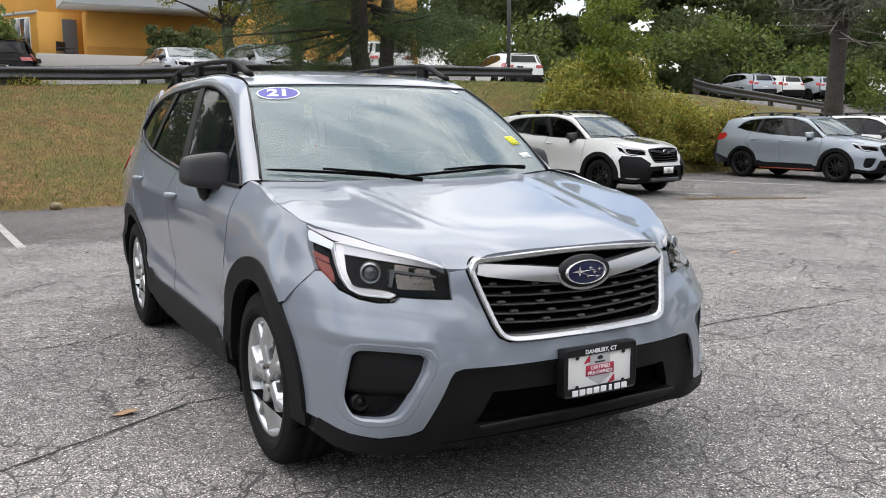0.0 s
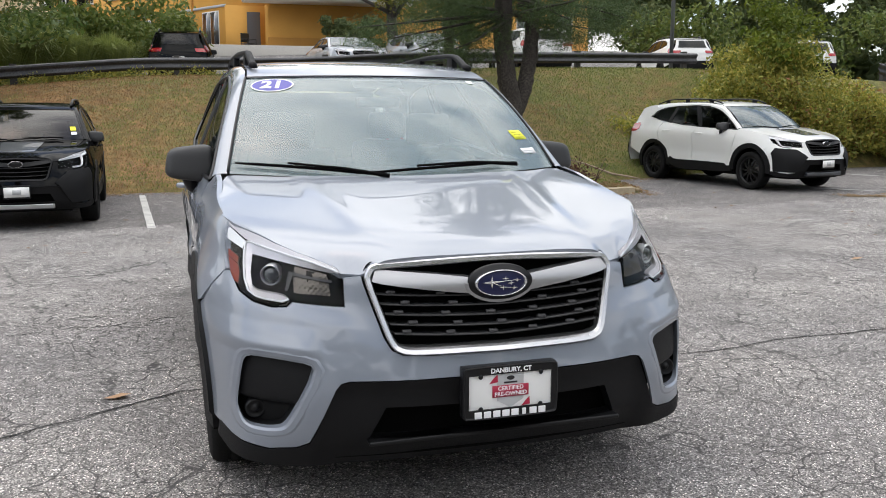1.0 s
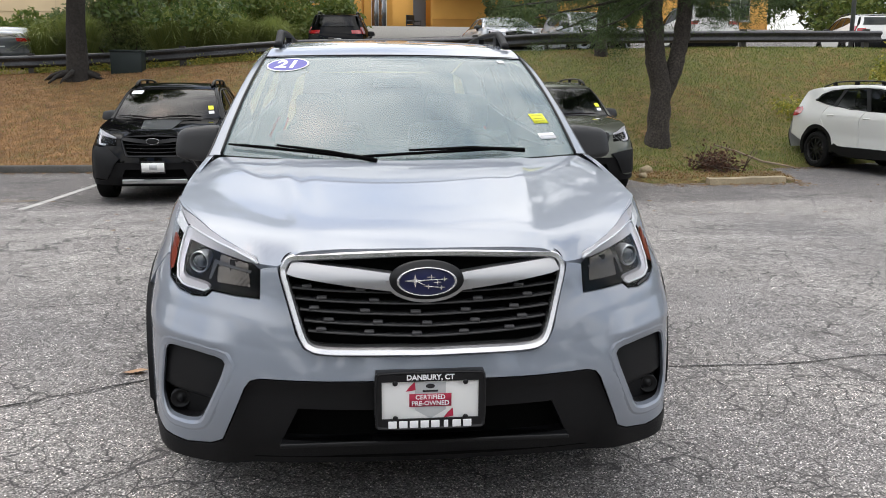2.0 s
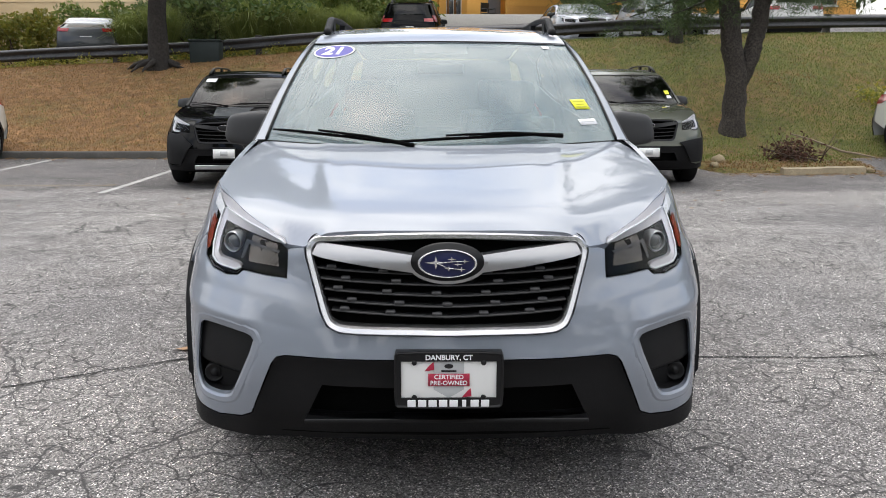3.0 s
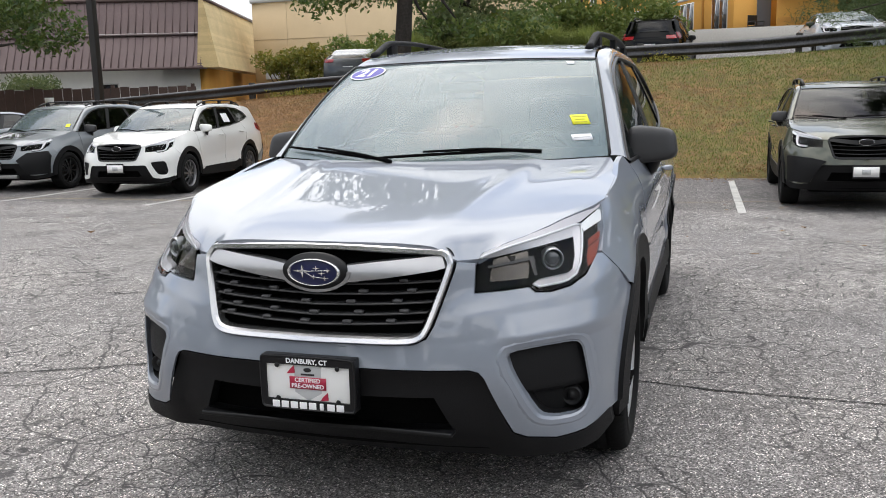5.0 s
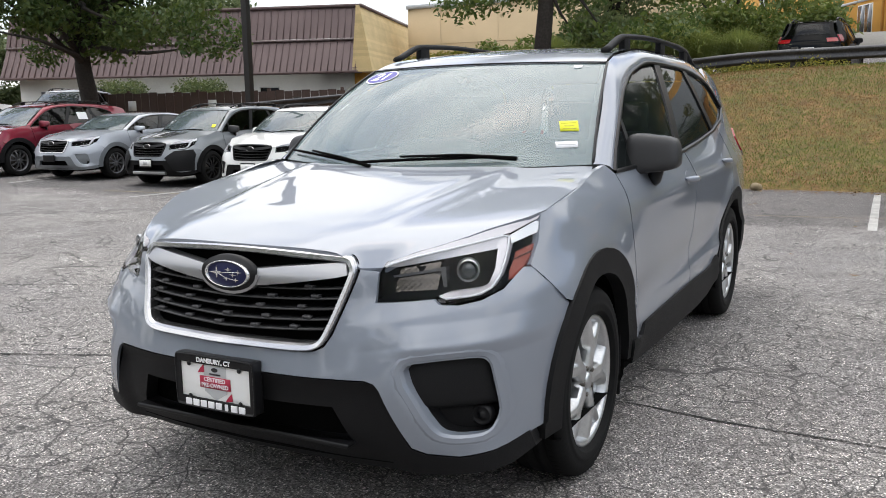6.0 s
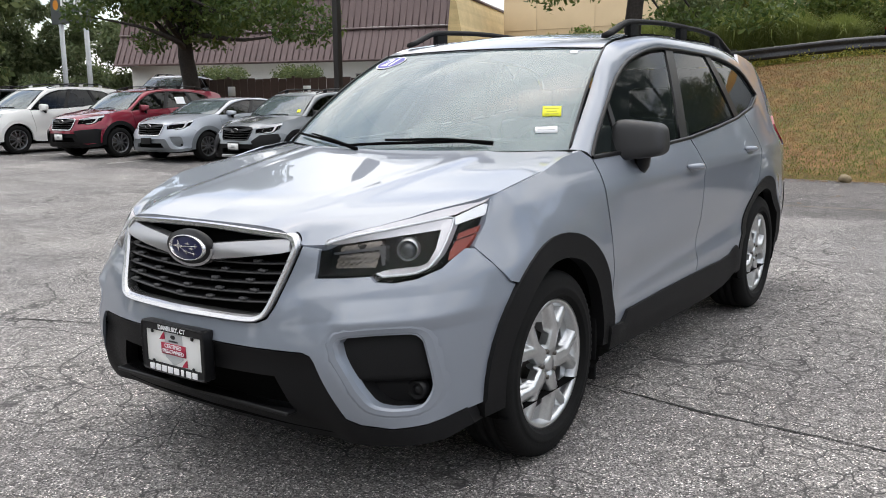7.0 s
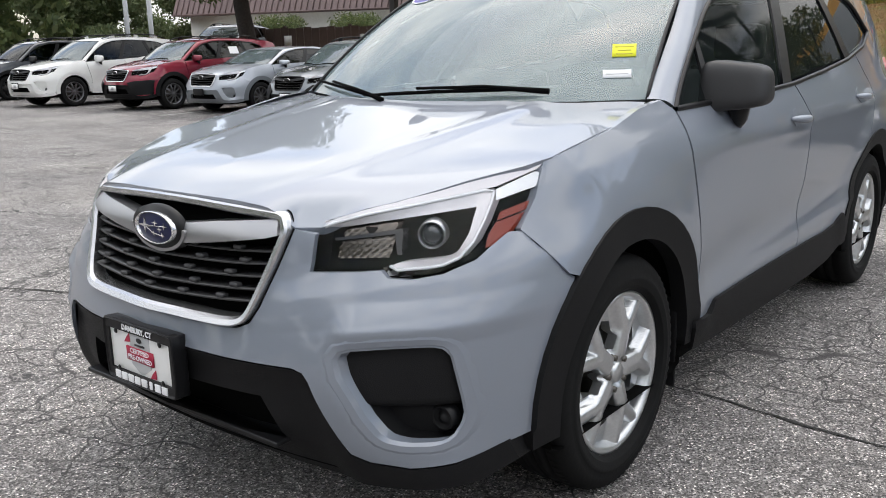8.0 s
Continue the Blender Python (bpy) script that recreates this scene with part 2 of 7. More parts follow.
def pchip(xs, ys, x):
    """A smooth curve through the knots that does not overshoot."""
    n = len(xs)
    h = [xs[i + 1] - xs[i] for i in range(n - 1)]
    d = [(ys[i + 1] - ys[i]) / h[i] for i in range(n - 1)]
    s = [d[0]] + [0 if d[i - 1] * d[i] <= 0 else 2 * d[i - 1] * d[i] / (d[i - 1] + d[i]) for i in range(1, n - 1)] + [d[-1]]
    if x <= xs[0]:
        return ys[0] + s[0] * (x - xs[0])
    if x >= xs[-1]:
        return ys[-1] + s[-1] * (x - xs[-1])
    i = max(k for k in range(n - 1) if xs[k] <= x)
    t = (x - xs[i]) / h[i]
    return (2 * t ** 3 - 3 * t * t + 1) * ys[i] + (t ** 3 - 2 * t * t + t) * h[i] * s[i] + (3 * t * t - 2 * t ** 3) * ys[i + 1] + (t ** 3 - t * t) * h[i] * s[i + 1]


def smooth_step(a, b, x):
    t = min(1, max(0, (x - a) / (b - a)))
    return t * t * (3 - 2 * t)


def inside(poly, x, y):
    hit = False
    for (x0, y0), (x1, y1) in zip(poly, poly[1:] + poly[:1]):
        if (y0 > y) != (y1 > y) and x < (x1 - x0) * (y - y0) / (y1 - y0) + x0:
            hit = not hit
    return hit


def inset(poly, g):
    """Shrinks an outline by g (grows it if g is below nought)."""
    area = sum(a[0] * b[1] - b[0] * a[1] for a, b in zip(poly, poly[1:] + poly[:1]))
    s = 1 if area > 0 else -1
    out = []
    for i in range(len(poly)):
        p, a, b = Vector(poly[i]), Vector(poly[i - 1]), Vector(poly[(i + 1) % len(poly)])
        d0, d1 = (p - a).normalized(), (b - p).normalized()
        n0, n1 = Vector((-d0.y, d0.x)) * s, Vector((-d1.y, d1.x)) * s
        m = n0 + n1
        k = max(0.35, m.length_squared / 2)
        out.append(tuple(p + m / k * g))
    return out


def mirrored(half):
    """A whole outline from its right half, listed from the middle round to the middle."""
    return [p for p in half] + [(-x, z) for x, z in reversed(half) if abs(x) > 1e-6]


def sheet(outline, cell, holes=()):
    """A flat sheet in the plane, cut into cells, with its true outline and holes."""
    bm = bmesh.new()
    xs, ys = [p[0] for p in outline], [p[1] for p in outline]
    x0, x1, y0, y1 = min(xs), max(xs), min(ys), max(ys)
    cx, cy = cell if isinstance(cell, tuple) else (cell, cell)
    nx, ny = max(1, math.ceil((x1 - x0) / cx)), max(1, math.ceil((y1 - y0) / cy))
    g = [[bm.verts.new((x0 + (x1 - x0) * i / nx, y0 + (y1 - y0) * j / ny, 0)) for i in range(nx + 1)] for j in range(ny + 1)]
    for j in range(ny):
        for i in range(nx):
            bm.faces.new((g[j][i], g[j][i + 1], g[j + 1][i + 1], g[j + 1][i]))
    for loop in (outline, *holes):
        for (ax, ay), (bx, by) in zip(loop, loop[1:] + loop[:1]):
            if math.hypot(bx - ax, by - ay) < 1e-5:
                continue
            lo_x, hi_x, lo_y, hi_y = min(ax, bx) - 1e-6, max(ax, bx) + 1e-6, min(ay, by) - 1e-6, max(ay, by) + 1e-6
            near = []
            for f in bm.faces:
                fx, fy = [v.co.x for v in f.verts], [v.co.y for v in f.verts]
                if max(fx) >= lo_x and min(fx) <= hi_x and max(fy) >= lo_y and min(fy) <= hi_y:
                    near.append(f)
            geom = near + list({e for f in near for e in f.edges}) + list({v for f in near for v in f.verts})
            bmesh.ops.bisect_plane(bm, geom=geom, dist=1e-6, plane_co=(ax, ay, 0), plane_no=(by - ay, ax - bx, 0))
    gone = []
    for f in bm.faces:
        c = f.calc_center_median()
        if not inside(outline, c.x, c.y) or any(inside(h, c.x, c.y) for h in holes):
            gone.append(f)
    bmesh.ops.delete(bm, geom=gone, context="FACES")
    return bm


def panel(outline, cell, place, back, holes=(), flip=False, rim=True):
    """A shell panel: the outline's sheet laid on a surface by place(u, v), its edges turned in by the vector back(p)."""
    bm = sheet(outline, cell, holes)
    for v in bm.verts:
        v.co = place(v.co.x, v.co.y)
    if flip:
        bmesh.ops.reverse_faces(bm, faces=list(bm.faces))
    if rim:
        edge = [e for e in bm.edges if e.is_boundary]
        for e in edge:
            e.smooth = False
        r = bmesh.ops.extrude_edge_only(bm, edges=edge)
        for v in [q for q in r["geom"] if isinstance(q, bmesh.types.BMVert)]:
            v.co += back(v.co) if callable(back) else Vector(back)
    return bm


def swept(loop, profile, place):
    """A moulding round a closed outline: (inset, depth) pairs make its cross-section, with crisp edges along it."""
    bm = bmesh.new()
    rings = []
    for d, dep in profile:
        rings.append([bm.verts.new(place(x, z) + Vector((0, dep, 0))) for x, z in inset(loop, d)])
    n = len(loop)
    for a, b in zip(rings, rings[1:]):
        for k in range(n):
            bm.faces.new((a[k], a[(k + 1) % n], b[(k + 1) % n], b[k]))
    for r in rings:
        for k in range(n):
            e = bm.edges.get((r[k], r[(k + 1) % n]))
            if e:
                e.smooth = False
    bmesh.ops.recalc_face_normals(bm, faces=list(bm.faces))
    return bm


def grid(nu, nv, place):
    """A surface from place(u, v), u and v from 0 to 1."""
    bm = bmesh.new()
    g = [[bm.verts.new(place(i / nu, j / nv)) for i in range(nu + 1)] for j in range(nv + 1)]
    for j in range(nv):
        for i in range(nu):
            bm.faces.new((g[j][i], g[j][i + 1], g[j + 1][i + 1], g[j + 1][i]))
    return bm


def words(name, text, size, mat, parent, m, depth=0.0015, label="", bold=0.0, width=1.0):
    """Raised lettering in the built-in face, as a mesh."""
    c = bpy.data.curves.new(name, "FONT")
    c.body, c.size, c.extrude, c.offset = text, size, depth, bold
    c.align_x, c.align_y = "CENTER", "CENTER"
    c.resolution_u = 3
    tmp = bpy.data.objects.new(name, c)
    scene.collection.objects.link(tmp)
    me = bpy.data.meshes.new_from_object(tmp.evaluated_get(bpy.context.evaluated_depsgraph_get()))
    bpy.data.objects.remove(tmp)
    bpy.data.curves.remove(c)
    me.name = name
    me.transform(Matrix.Diagonal((width, 1, 1, 1)))
    me.materials.clear()
    me.materials.append(mat)
    ob = new(name, me)
    ob.parent = parent
    ob.matrix_local = m
    if label:
        ob["label"] = label
    return ob


# ---- the shape of the cars: a nose surface, a flank surface and a bonnet surface ----


def rounded(poly, times):
    """Cuts an outline's corners round."""
    for _ in range(times):
        poly = [q for (ax, az), (bx, bz) in zip(poly, poly[1:] + poly[:1]) for q in ((ax * 0.8 + bx * 0.2, az * 0.8 + bz * 0.2), (ax * 0.2 + bx * 0.8, az * 0.2 + bz * 0.8))]
    return poly


FOG = rounded([(0.584, 0.574), (0.598, 0.598), (0.68, 0.605), (0.758, 0.607), (0.778, 0.600), (0.789, 0.574), (0.807, 0.45), (0.803, 0.418), (0.790, 0.386), (0.770, 0.376), (0.715, 0.376), (0.680, 0.386), (0.662, 0.408)], 1)
NOSE_X = [0, 0.3, 0.5, 0.6, 0.7, 0.78, 0.83, 0.86, 0.885]
NOSE = {
    0.20: [0.16, 0.17, 0.18, 0.20, 0.235, 0.28, 0.36, 0.47, 0.58],
    0.28: [0.09, 0.10, 0.125, 0.15, 0.195, 0.24, 0.315, 0.425, 0.53],
    0.36: [0.00, 0.025, 0.075, 0.115, 0.180, 0.245, 0.325, 0.41, 0.51],
    0.50: [-0.02, 0.01, 0.06, 0.095, 0.170, 0.245, 0.328, 0.405, 0.51],
    0.62: [0.00, 0.035, 0.082, 0.12, 0.190, 0.262, 0.340, 0.418, 0.525],
    0.76: [0.045, 0.075, 0.145, 0.195, 0.268, 0.348, 0.440, 0.515, 0.625],
    0.86: [0.08, 0.105, 0.175, 0.25, 0.35, 0.46, 0.58, 0.68, 0.80],
    0.98: [0.14, 0.18, 0.28, 0.38, 0.51, 0.62, 0.72, 0.80, 0.90],
}
FLANK_Y = [0.35, 0.64, 0.94, 1.3, 1.7, 2.3, 3.0, 3.6, 4.1, 4.5]
FLANK = {
    0.2: [0.78, 0.84, 0.865, 0.865, 0.865, 0.865, 0.865, 0.865, 0.84, 0.76],
    0.35: [0.81, 0.868, 0.888, 0.886, 0.884, 0.884, 0.884, 0.888, 0.862, 0.785],
    0.5: [0.84, 0.885, 0.90, 0.893, 0.885, 0.884, 0.886, 0.90, 0.88, 0.80],
    0.7: [0.82, 0.885, 0.905, 0.90, 0.892, 0.892, 0.896, 0.905, 0.88, 0.80],
    0.9: [0.77, 0.835, 0.875, 0.887, 0.899, 0.907, 0.907, 0.90, 0.87, 0.79],
    1.0: [0.73, 0.79, 0.835, 0.86, 0.885, 0.90, 0.90, 0.885, 0.85, 0.78],
    1.06: [0.70, 0.76, 0.80, 0.815, 0.85, 0.875, 0.875, 0.86, 0.82, 0.74],
    1.3: [0.62, 0.66, 0.70, 0.715, 0.74, 0.77, 0.775, 0.76, 0.72, 0.66],
    1.5: [0.52, 0.55, 0.58, 0.61, 0.64, 0.67, 0.68, 0.665, 0.63, 0.58],
    1.6: [0.45, 0.48, 0.5, 0.54, 0.585, 0.615, 0.625, 0.61, 0.575, 0.52],
}
BONNET_X = [0, 0.3, 0.43, 0.55, 0.65, 0.72, 0.8]
BONNET = {
    0.08: [0.910, 0.901, 0.866, 0.825, 0.79, 0.76, 0.73],
    0.18: [0.942, 0.936, 0.910, 0.868, 0.83, 0.80, 0.76],
    0.28: [0.963, 0.960, 0.944, 0.919, 0.890, 0.86, 0.82],
    0.42: [0.984, 0.982, 0.972, 0.960, 0.949, 0.938, 0.908],
    0.60: [1.010, 1.009, 1.003, 0.996, 0.989, 0.984, 0.978],
    0.80: [1.042, 1.041, 1.036, 1.031, 1.026, 1.022, 1.016],
    1.00: [1.075, 1.073, 1.068, 1.063, 1.060, 1.056, 1.046],
    1.28: [1.118, 1.116, 1.110, 1.104, 1.099, 1.094, 1.080],
    1.46: [1.146, 1.144, 1.138, 1.131, 1.125, 1.119, 1.103],
}


def table(rows, cols, passes):
    """A smooth two-way table, sampled once on a fine net, faired, and read off linearly."""
    N = 150
    us, vs = np.linspace(min(cols), max(cols) + 0.02, N), np.linspace(min(rows), max(rows) + 0.02, N)
    mid = [[pchip(cols, r, u) for u in us] for r in rows.values()]
    net = np.array([[pchip(list(rows), [m[i] for m in mid], v) for i in range(N)] for v in vs])
    for _ in range(passes):
        for axis in (0, 1):
            q = np.moveaxis(net, axis, 0)
            f = q.copy()
            f[1:-1] = 0.25 * q[:-2] + 0.5 * q[1:-1] + 0.25 * q[2:]
            net = np.moveaxis(f, 0, axis)

    def read(u, v):
        a, b = (u - us[0]) / (us[1] - us[0]), (v - vs[0]) / (vs[1] - vs[0])
        i, j = min(N - 2, max(0, int(a))), min(N - 2, max(0, int(b)))
        a, b = a - i, b - j
        return float((net[j, i] * (1 - a) + net[j, i + 1] * a) * (1 - b) + (net[j + 1, i] * (1 - a) + net[j + 1, i + 1] * a) * b)

    return read


nose_table, flank_table, bonnet_table = table(NOSE, NOSE_X, 24), table(FLANK, FLANK_Y, 16), table(BONNET, BONNET_X, 90)


def edge_gap(poly, x, z):
    """How far a point lies outside an outline; nought within it."""
    if inside(poly, x, z):
        return 0.0
    best = 9.0
    for (ax, az), (bx, bz) in zip(poly, poly[1:] + poly[:1]):
        L = max(1e-12, (bx - ax) ** 2 + (bz - az) ** 2)
        t = min(1, max(0, ((x - ax) * (bx - ax) + (z - az) * (bz - az)) / L))
        best = min(best, math.hypot(x - ax - t * (bx - ax), z - az - t * (bz - az)))
    return best


def nose_y(x, z, bevel=True):
    """How far back the nose lies. A crease runs from the grille out over the fog lamp, hollow below the headlamp."""
    a = abs(x)
    y = nose_table(a, z)
    # a fold under the headlamp
    d = z - 0.703 - 0.15 * (a - 0.45)
    y -= 0.010 * smooth_step(0.38, 0.50, a) * (1 - smooth_step(0.80, 0.90, a)) * max(0.0, 1 - math.sqrt(d * d + 0.00003) / 0.075)
    # a flat lip over the fog lamp, with a crisp edge where the shelf above it falls back
    d = z - 0.640 - 0.05 * (a - 0.58)
    w = smooth_step(0.545, 0.62, a) * (1 - smooth_step(0.87, 0.91, a))
    y -= w * 0.019 * max(0.0, 1 - math.sqrt(d * d + 0.000012) / (0.040 if d < 0 else 0.065))
    # the bevel that runs in to the fog lamp's pocket
    if bevel and a > 0.5 and z < 0.62:
        y += 0.020 * max(0.0, 1 - edge_gap(FOG, a, z) / 0.026) * (1 - 0.8 * smooth_step(0.56, 0.60, z))
    return y


def nose_x(y, z):
    """The half width at which the nose has come back to y."""
    lo, hi = 0.0, 0.98
    for _ in range(22):
        mid = (lo + hi) / 2
        if nose_table(mid, z) < y:
            lo = mid
        else:
            hi = mid
    return lo


def flank_x(y, z):
    """The half width of the body beside y, at height z."""
    x = flank_table(y, z)
    if y < 0.95 and z < 1.0:
        w = smooth_step(0.60, 0.92, y)
        x = nose_x(y, z) * (1 - w) + x * w
    # a swage line over the handles and a hollow above the sill
    if 1.2 < y < 4.3:
        e = smooth_step(1.2, 1.7, y) * (1 - smooth_step(3.9, 4.3, y))
        x += e * (0.010 * math.exp(-((z - 0.945 - 0.02 * (y - 2)) / 0.030) ** 2) - 0.015 * math.exp(-((z - 0.56 - 0.05 * (y - 2)) / 0.085) ** 2) + 0.007 * max(0.0, 1 - abs(z - 0.455 - 0.05 * (y - 2)) / 0.04))
    # lips round the wheel arches
    for yc in (0.955, 3.61):
        d = math.hypot(y - yc, z - 0.345)
        if z > 0.345:
            x += 0.010 * math.exp(-((d - 0.50) / 0.06) ** 2)
    return x


def bonnet_z(x, y):
    a = abs(x)
    z = bonnet_table(a, y)
    ridge = 0.36 + 0.10 * smooth_step(0.2, 1.2, y)
    # the lip rolls down beside the grille's corner
    edge = pchip([0.30, 0.385, 0.43, 0.482, 0.552], [0.118, 0.131, 0.147, 0.184, 0.250], min(a, 0.552))
    z -= 0.034 * smooth_step(0.36, 0.435, a) * (1 - smooth_step(0.475, 0.56, a)) * (1 - smooth_step(-0.01, 0.085, y - edge))
    return z + 0.007 * math.exp(-((a - ridge) / 0.040) ** 2) * smooth_step(0.15, 0.6, y) + 0.005 * (1 - smooth_step(ridge - 0.1, ridge, a)) * smooth_step(0.15, 0.5, y)


def screen(u, v):
    """The windscreen, u from -1 to 1 across, v from 0 at its foot to 1."""
    q = u * u
    a = Vector((0.745 * u, 1.075 + 0.235 * q, 1.086 + 0.010 * q))
    b = Vector((0.610 * u, 1.795 + 0.105 * q, 1.516 - 0.008 * q))
    return a.lerp(b, v) + Vector((0, -0.45, 0.9)) * 0.030 * 4 * v * (1 - v)


TOP_EDGE = [(0.752, 1.300, 1.098), (0.688, 1.60, 1.312), (0.617, 1.895, 1.512), (0.602, 2.12, 1.560), (0.602, 2.55, 1.594), (0.597, 3.25, 1.592), (0.580, 3.85, 1.548), (0.552, 4.28, 1.475)]
GLASS_EDGE = [(1.36, 1.066), (1.585, 1.235), (1.85, 1.392), (2.07, 1.472), (2.50, 1.531), (3.20, 1.512), (3.68, 1.440), (3.88, 1.290)]


def top_edge(t):
    k = list(range(len(TOP_EDGE)))
    return Vector([pchip(k, [p[i] for p in TOP_EDGE], t * (len(k) - 1)) for i in range(3)])


def glass_edge(t):
    k = list(range(len(GLASS_EDGE)))
    y, z = (pchip(k, [p[i] for p in GLASS_EDGE], t * (len(k) - 1)) for i in range(2))
    return Vector((flank_x(y, z), y, z))


def arc(yc, zc, r, a0, a1, n):
    return [(yc + r * math.cos(radians(a0 + (a1 - a0) * k / n)), zc + r * math.sin(radians(a0 + (a1 - a0) * k / n))) for k in range(n + 1)]


LAMP = [(0.487, 0.769), (0.484, 0.850), (0.494, 0.880), (0.552, 0.902), (0.60, 0.917), (0.66, 0.936), (0.70, 0.956), (0.775, 0.985), (0.797, 0.990), (0.811, 0.945), (0.812, 0.90), (0.803, 0.838), (0.780, 0.79), (0.742, 0.767), (0.693, 0.757), (0.652, 0.761), (0.634, 0.777), (0.56, 0.772)]
GRILLE = [(0, 0.917), (0.375, 0.902), (0.405, 0.892), (0.424, 0.860), (0.420, 0.832), (0.372, 0.676), (0.352, 0.641), (0.318, 0.626), (0.25, 0.623), (0, 0.626)]


FACES = {}


def wheel_thing(res, spoke_mat, kind, parent, centre, side, radius=0.346, width=0.222, label=""):
    """A wheel under its car: tyre, rim, spokes, hub cap, wheel nuts, brake disc. Kind picks the spokes."""
    hub = new("wheel")
    hub.parent = parent
    hub.empty_display_size = 0.1
    hub.matrix_local = Matrix.Translation(centre) @ pose(0, 0, 0, 0, 90 * side, 0)
    if label:
        hub["label"] = label
    seg = 144 if res else 32
    R, w = radius, width / 2
    rr = R * 0.672
    bm = bmesh.new()
    tread = [(rr, -w * 0.86), (rr + 0.02, -w), (R - 0.045, -w * 1.06), (R - 0.018, -w * 0.98), (R - 0.004, -w * 0.80)]
    if res:
        for g in (-0.42, 0.0, 0.42):
            tread += [(R, (g - 0.07) * w), (R - 0.009, (g - 0.05) * w), (R - 0.009, (g + 0.05) * w), (R, (g + 0.07) * w)]
    else:
        tread += [(R, 0)]
    tread += [(R - 0.004, w * 0.80), (R - 0.018, w * 0.98), (R - 0.045, w * 1.06), (R - 0.058, w * 1.045), (R - 0.061, w * 1.068), (R - 0.072, w * 1.085), (R - 0.076, w * 1.06), (R - 0.090, w * 1.065), (R - 0.093, w * 1.045), (rr + 0.02, w), (rr, w * 0.86)]
    lathe(bm, tread, seg, close=True)
    if res:
        # sipes across the shoulders
        for v in bm.verts:
            r = math.hypot(v.co.x, v.co.y)
            k = round(math.atan2(v.co.y, v.co.x) / (2 * math.pi) * seg)
            if r > R - 0.02 and abs(v.co.z) > w * 0.7 and k % 2:
                v.co.x *= 1 - 0.022
                v.co.y *= 1 - 0.022
    part("tyre", bm, rubber, hub, "black tyre with moulded sidewall", True)
    bm = bmesh.new()
    lathe(bm, [(rr + 0.004, w * 0.80), (rr + 0.006, w * 0.90), (rr - 0.004, w * 0.92), (rr - 0.016, w * 0.80), (rr - 0.024, w * 0.3), (rr - 0.03, -w * 0.8), (rr, -w * 0.84)], seg)
    part("rim", bm, spoke_mat, hub)
    bm = bmesh.new()
    lathe(bm, [(0.0, -w * 0.1), (rr * 0.7, -w * 0.1), (rr * 0.7, -w * 0.2), (0.0, -w * 0.2)], 40)
    part("brake_disc", bm, brake_steel, hub)
    bm = bmesh.new()
    lathe(bm, [(0.0, -w * 0.5), (rr - 0.03, -w * 0.5)], 32)
    part("wheel_back", bm, hollow_black, hub)
    s = rr / 0.232
    if kind == "fork":
        # one cast face: five forked spokes, five dark openings between them
        def arm_gap(x, y):
            best = 9.0
            for k in range(5):
                a = 2 * math.pi * k / 5 + 0.31
                for px, py, qx, qy in ((0.16, 0.0, 0.52, 0.0), (0.50, 0.0, 0.95, 0.27), (0.50, 0.0, 0.95, -0.27)):
                    ax, ay = px * math.cos(a) - py * math.sin(a), px * math.sin(a) + py * math.cos(a)
                    bx, by = qx * math.cos(a) - qy * math.sin(a), qx * math.sin(a) + qy * math.cos(a)
                    t = min(1, max(0, ((x - ax) * (bx - ax) + (y - ay) * (by - ay)) / ((bx - ax) ** 2 + (by - ay) ** 2)))
                    best = min(best, math.hypot(x - ax - t * (bx - ax), y - ay - t * (by - ay)) - (0.115 if px < 0.3 else 0.075))
            return max(0.0, best)

        def spine(x, y):
            """How far a point lies from the middle line of the nearest arm."""
            best = 9.0
            for k in range(5):
                a = 2 * math.pi * k / 5 + 0.31
                p, q = x * math.cos(a) + y * math.sin(a), abs(y * math.cos(a) - x * math.sin(a))
                if p > 0.1:
                    best = min(best, q if p < 0.5 else abs(q - (p - 0.5) * 0.6))
            return best

        def face(x, y):
            u, v = x / rr, y / rr
            r = math.hypot(u, v)
            return Vector((x, y, w * (0.80 + 0.08 * math.sin(min(1, r) * math.pi)) - 0.030 * smooth_step(0.0, 0.05, arm_gap(u, v)) * (1 - smooth_step(0.93, 0.97, r)) - 0.012 * smooth_step(0.24, 0.10, r) + 0.006 * max(0.0, 1 - spine(u, v) / 0.10)))

        holes = []
        for k in range(5):
            a = 2 * math.pi * (k + 0.5) / 5 + 0.31
            holes.append([(q * rr * math.cos(a + d), q * rr * math.sin(a + d)) for q, d in ((0.31, -0.17), (0.47, -0.34), (0.66, -0.25), (0.73, 0.0), (0.66, 0.25), (0.47, 0.34), (0.31, 0.17))])
        if (res, radius) not in FACES:
            bm = panel([(0.985 * rr * math.cos(2 * math.pi * k / 64), 0.985 * rr * math.sin(2 * math.pi * k / 64)) for k in range(64)], 0.006, face, (0, 0, -0.03), holes=holes)
            FACES[res, radius] = part("wheel_face", bm, spoke_mat, hub, "bright five-fork alloy wheel face")
        else:
            again = new("wheel_face", FACES[res, radius].data)
            again.parent, again["label"] = hub, "bright five-fork alloy wheel face"
        out, count = [], 0
    else:
        out = [(0.03, -0.02), (0.10, -0.014), (0.205, -0.034), (0.226, -0.030), (0.226, 0.006), (0.2, 0.004), (0.10, 0.012), (0.03, 0.02)]
        count = 10
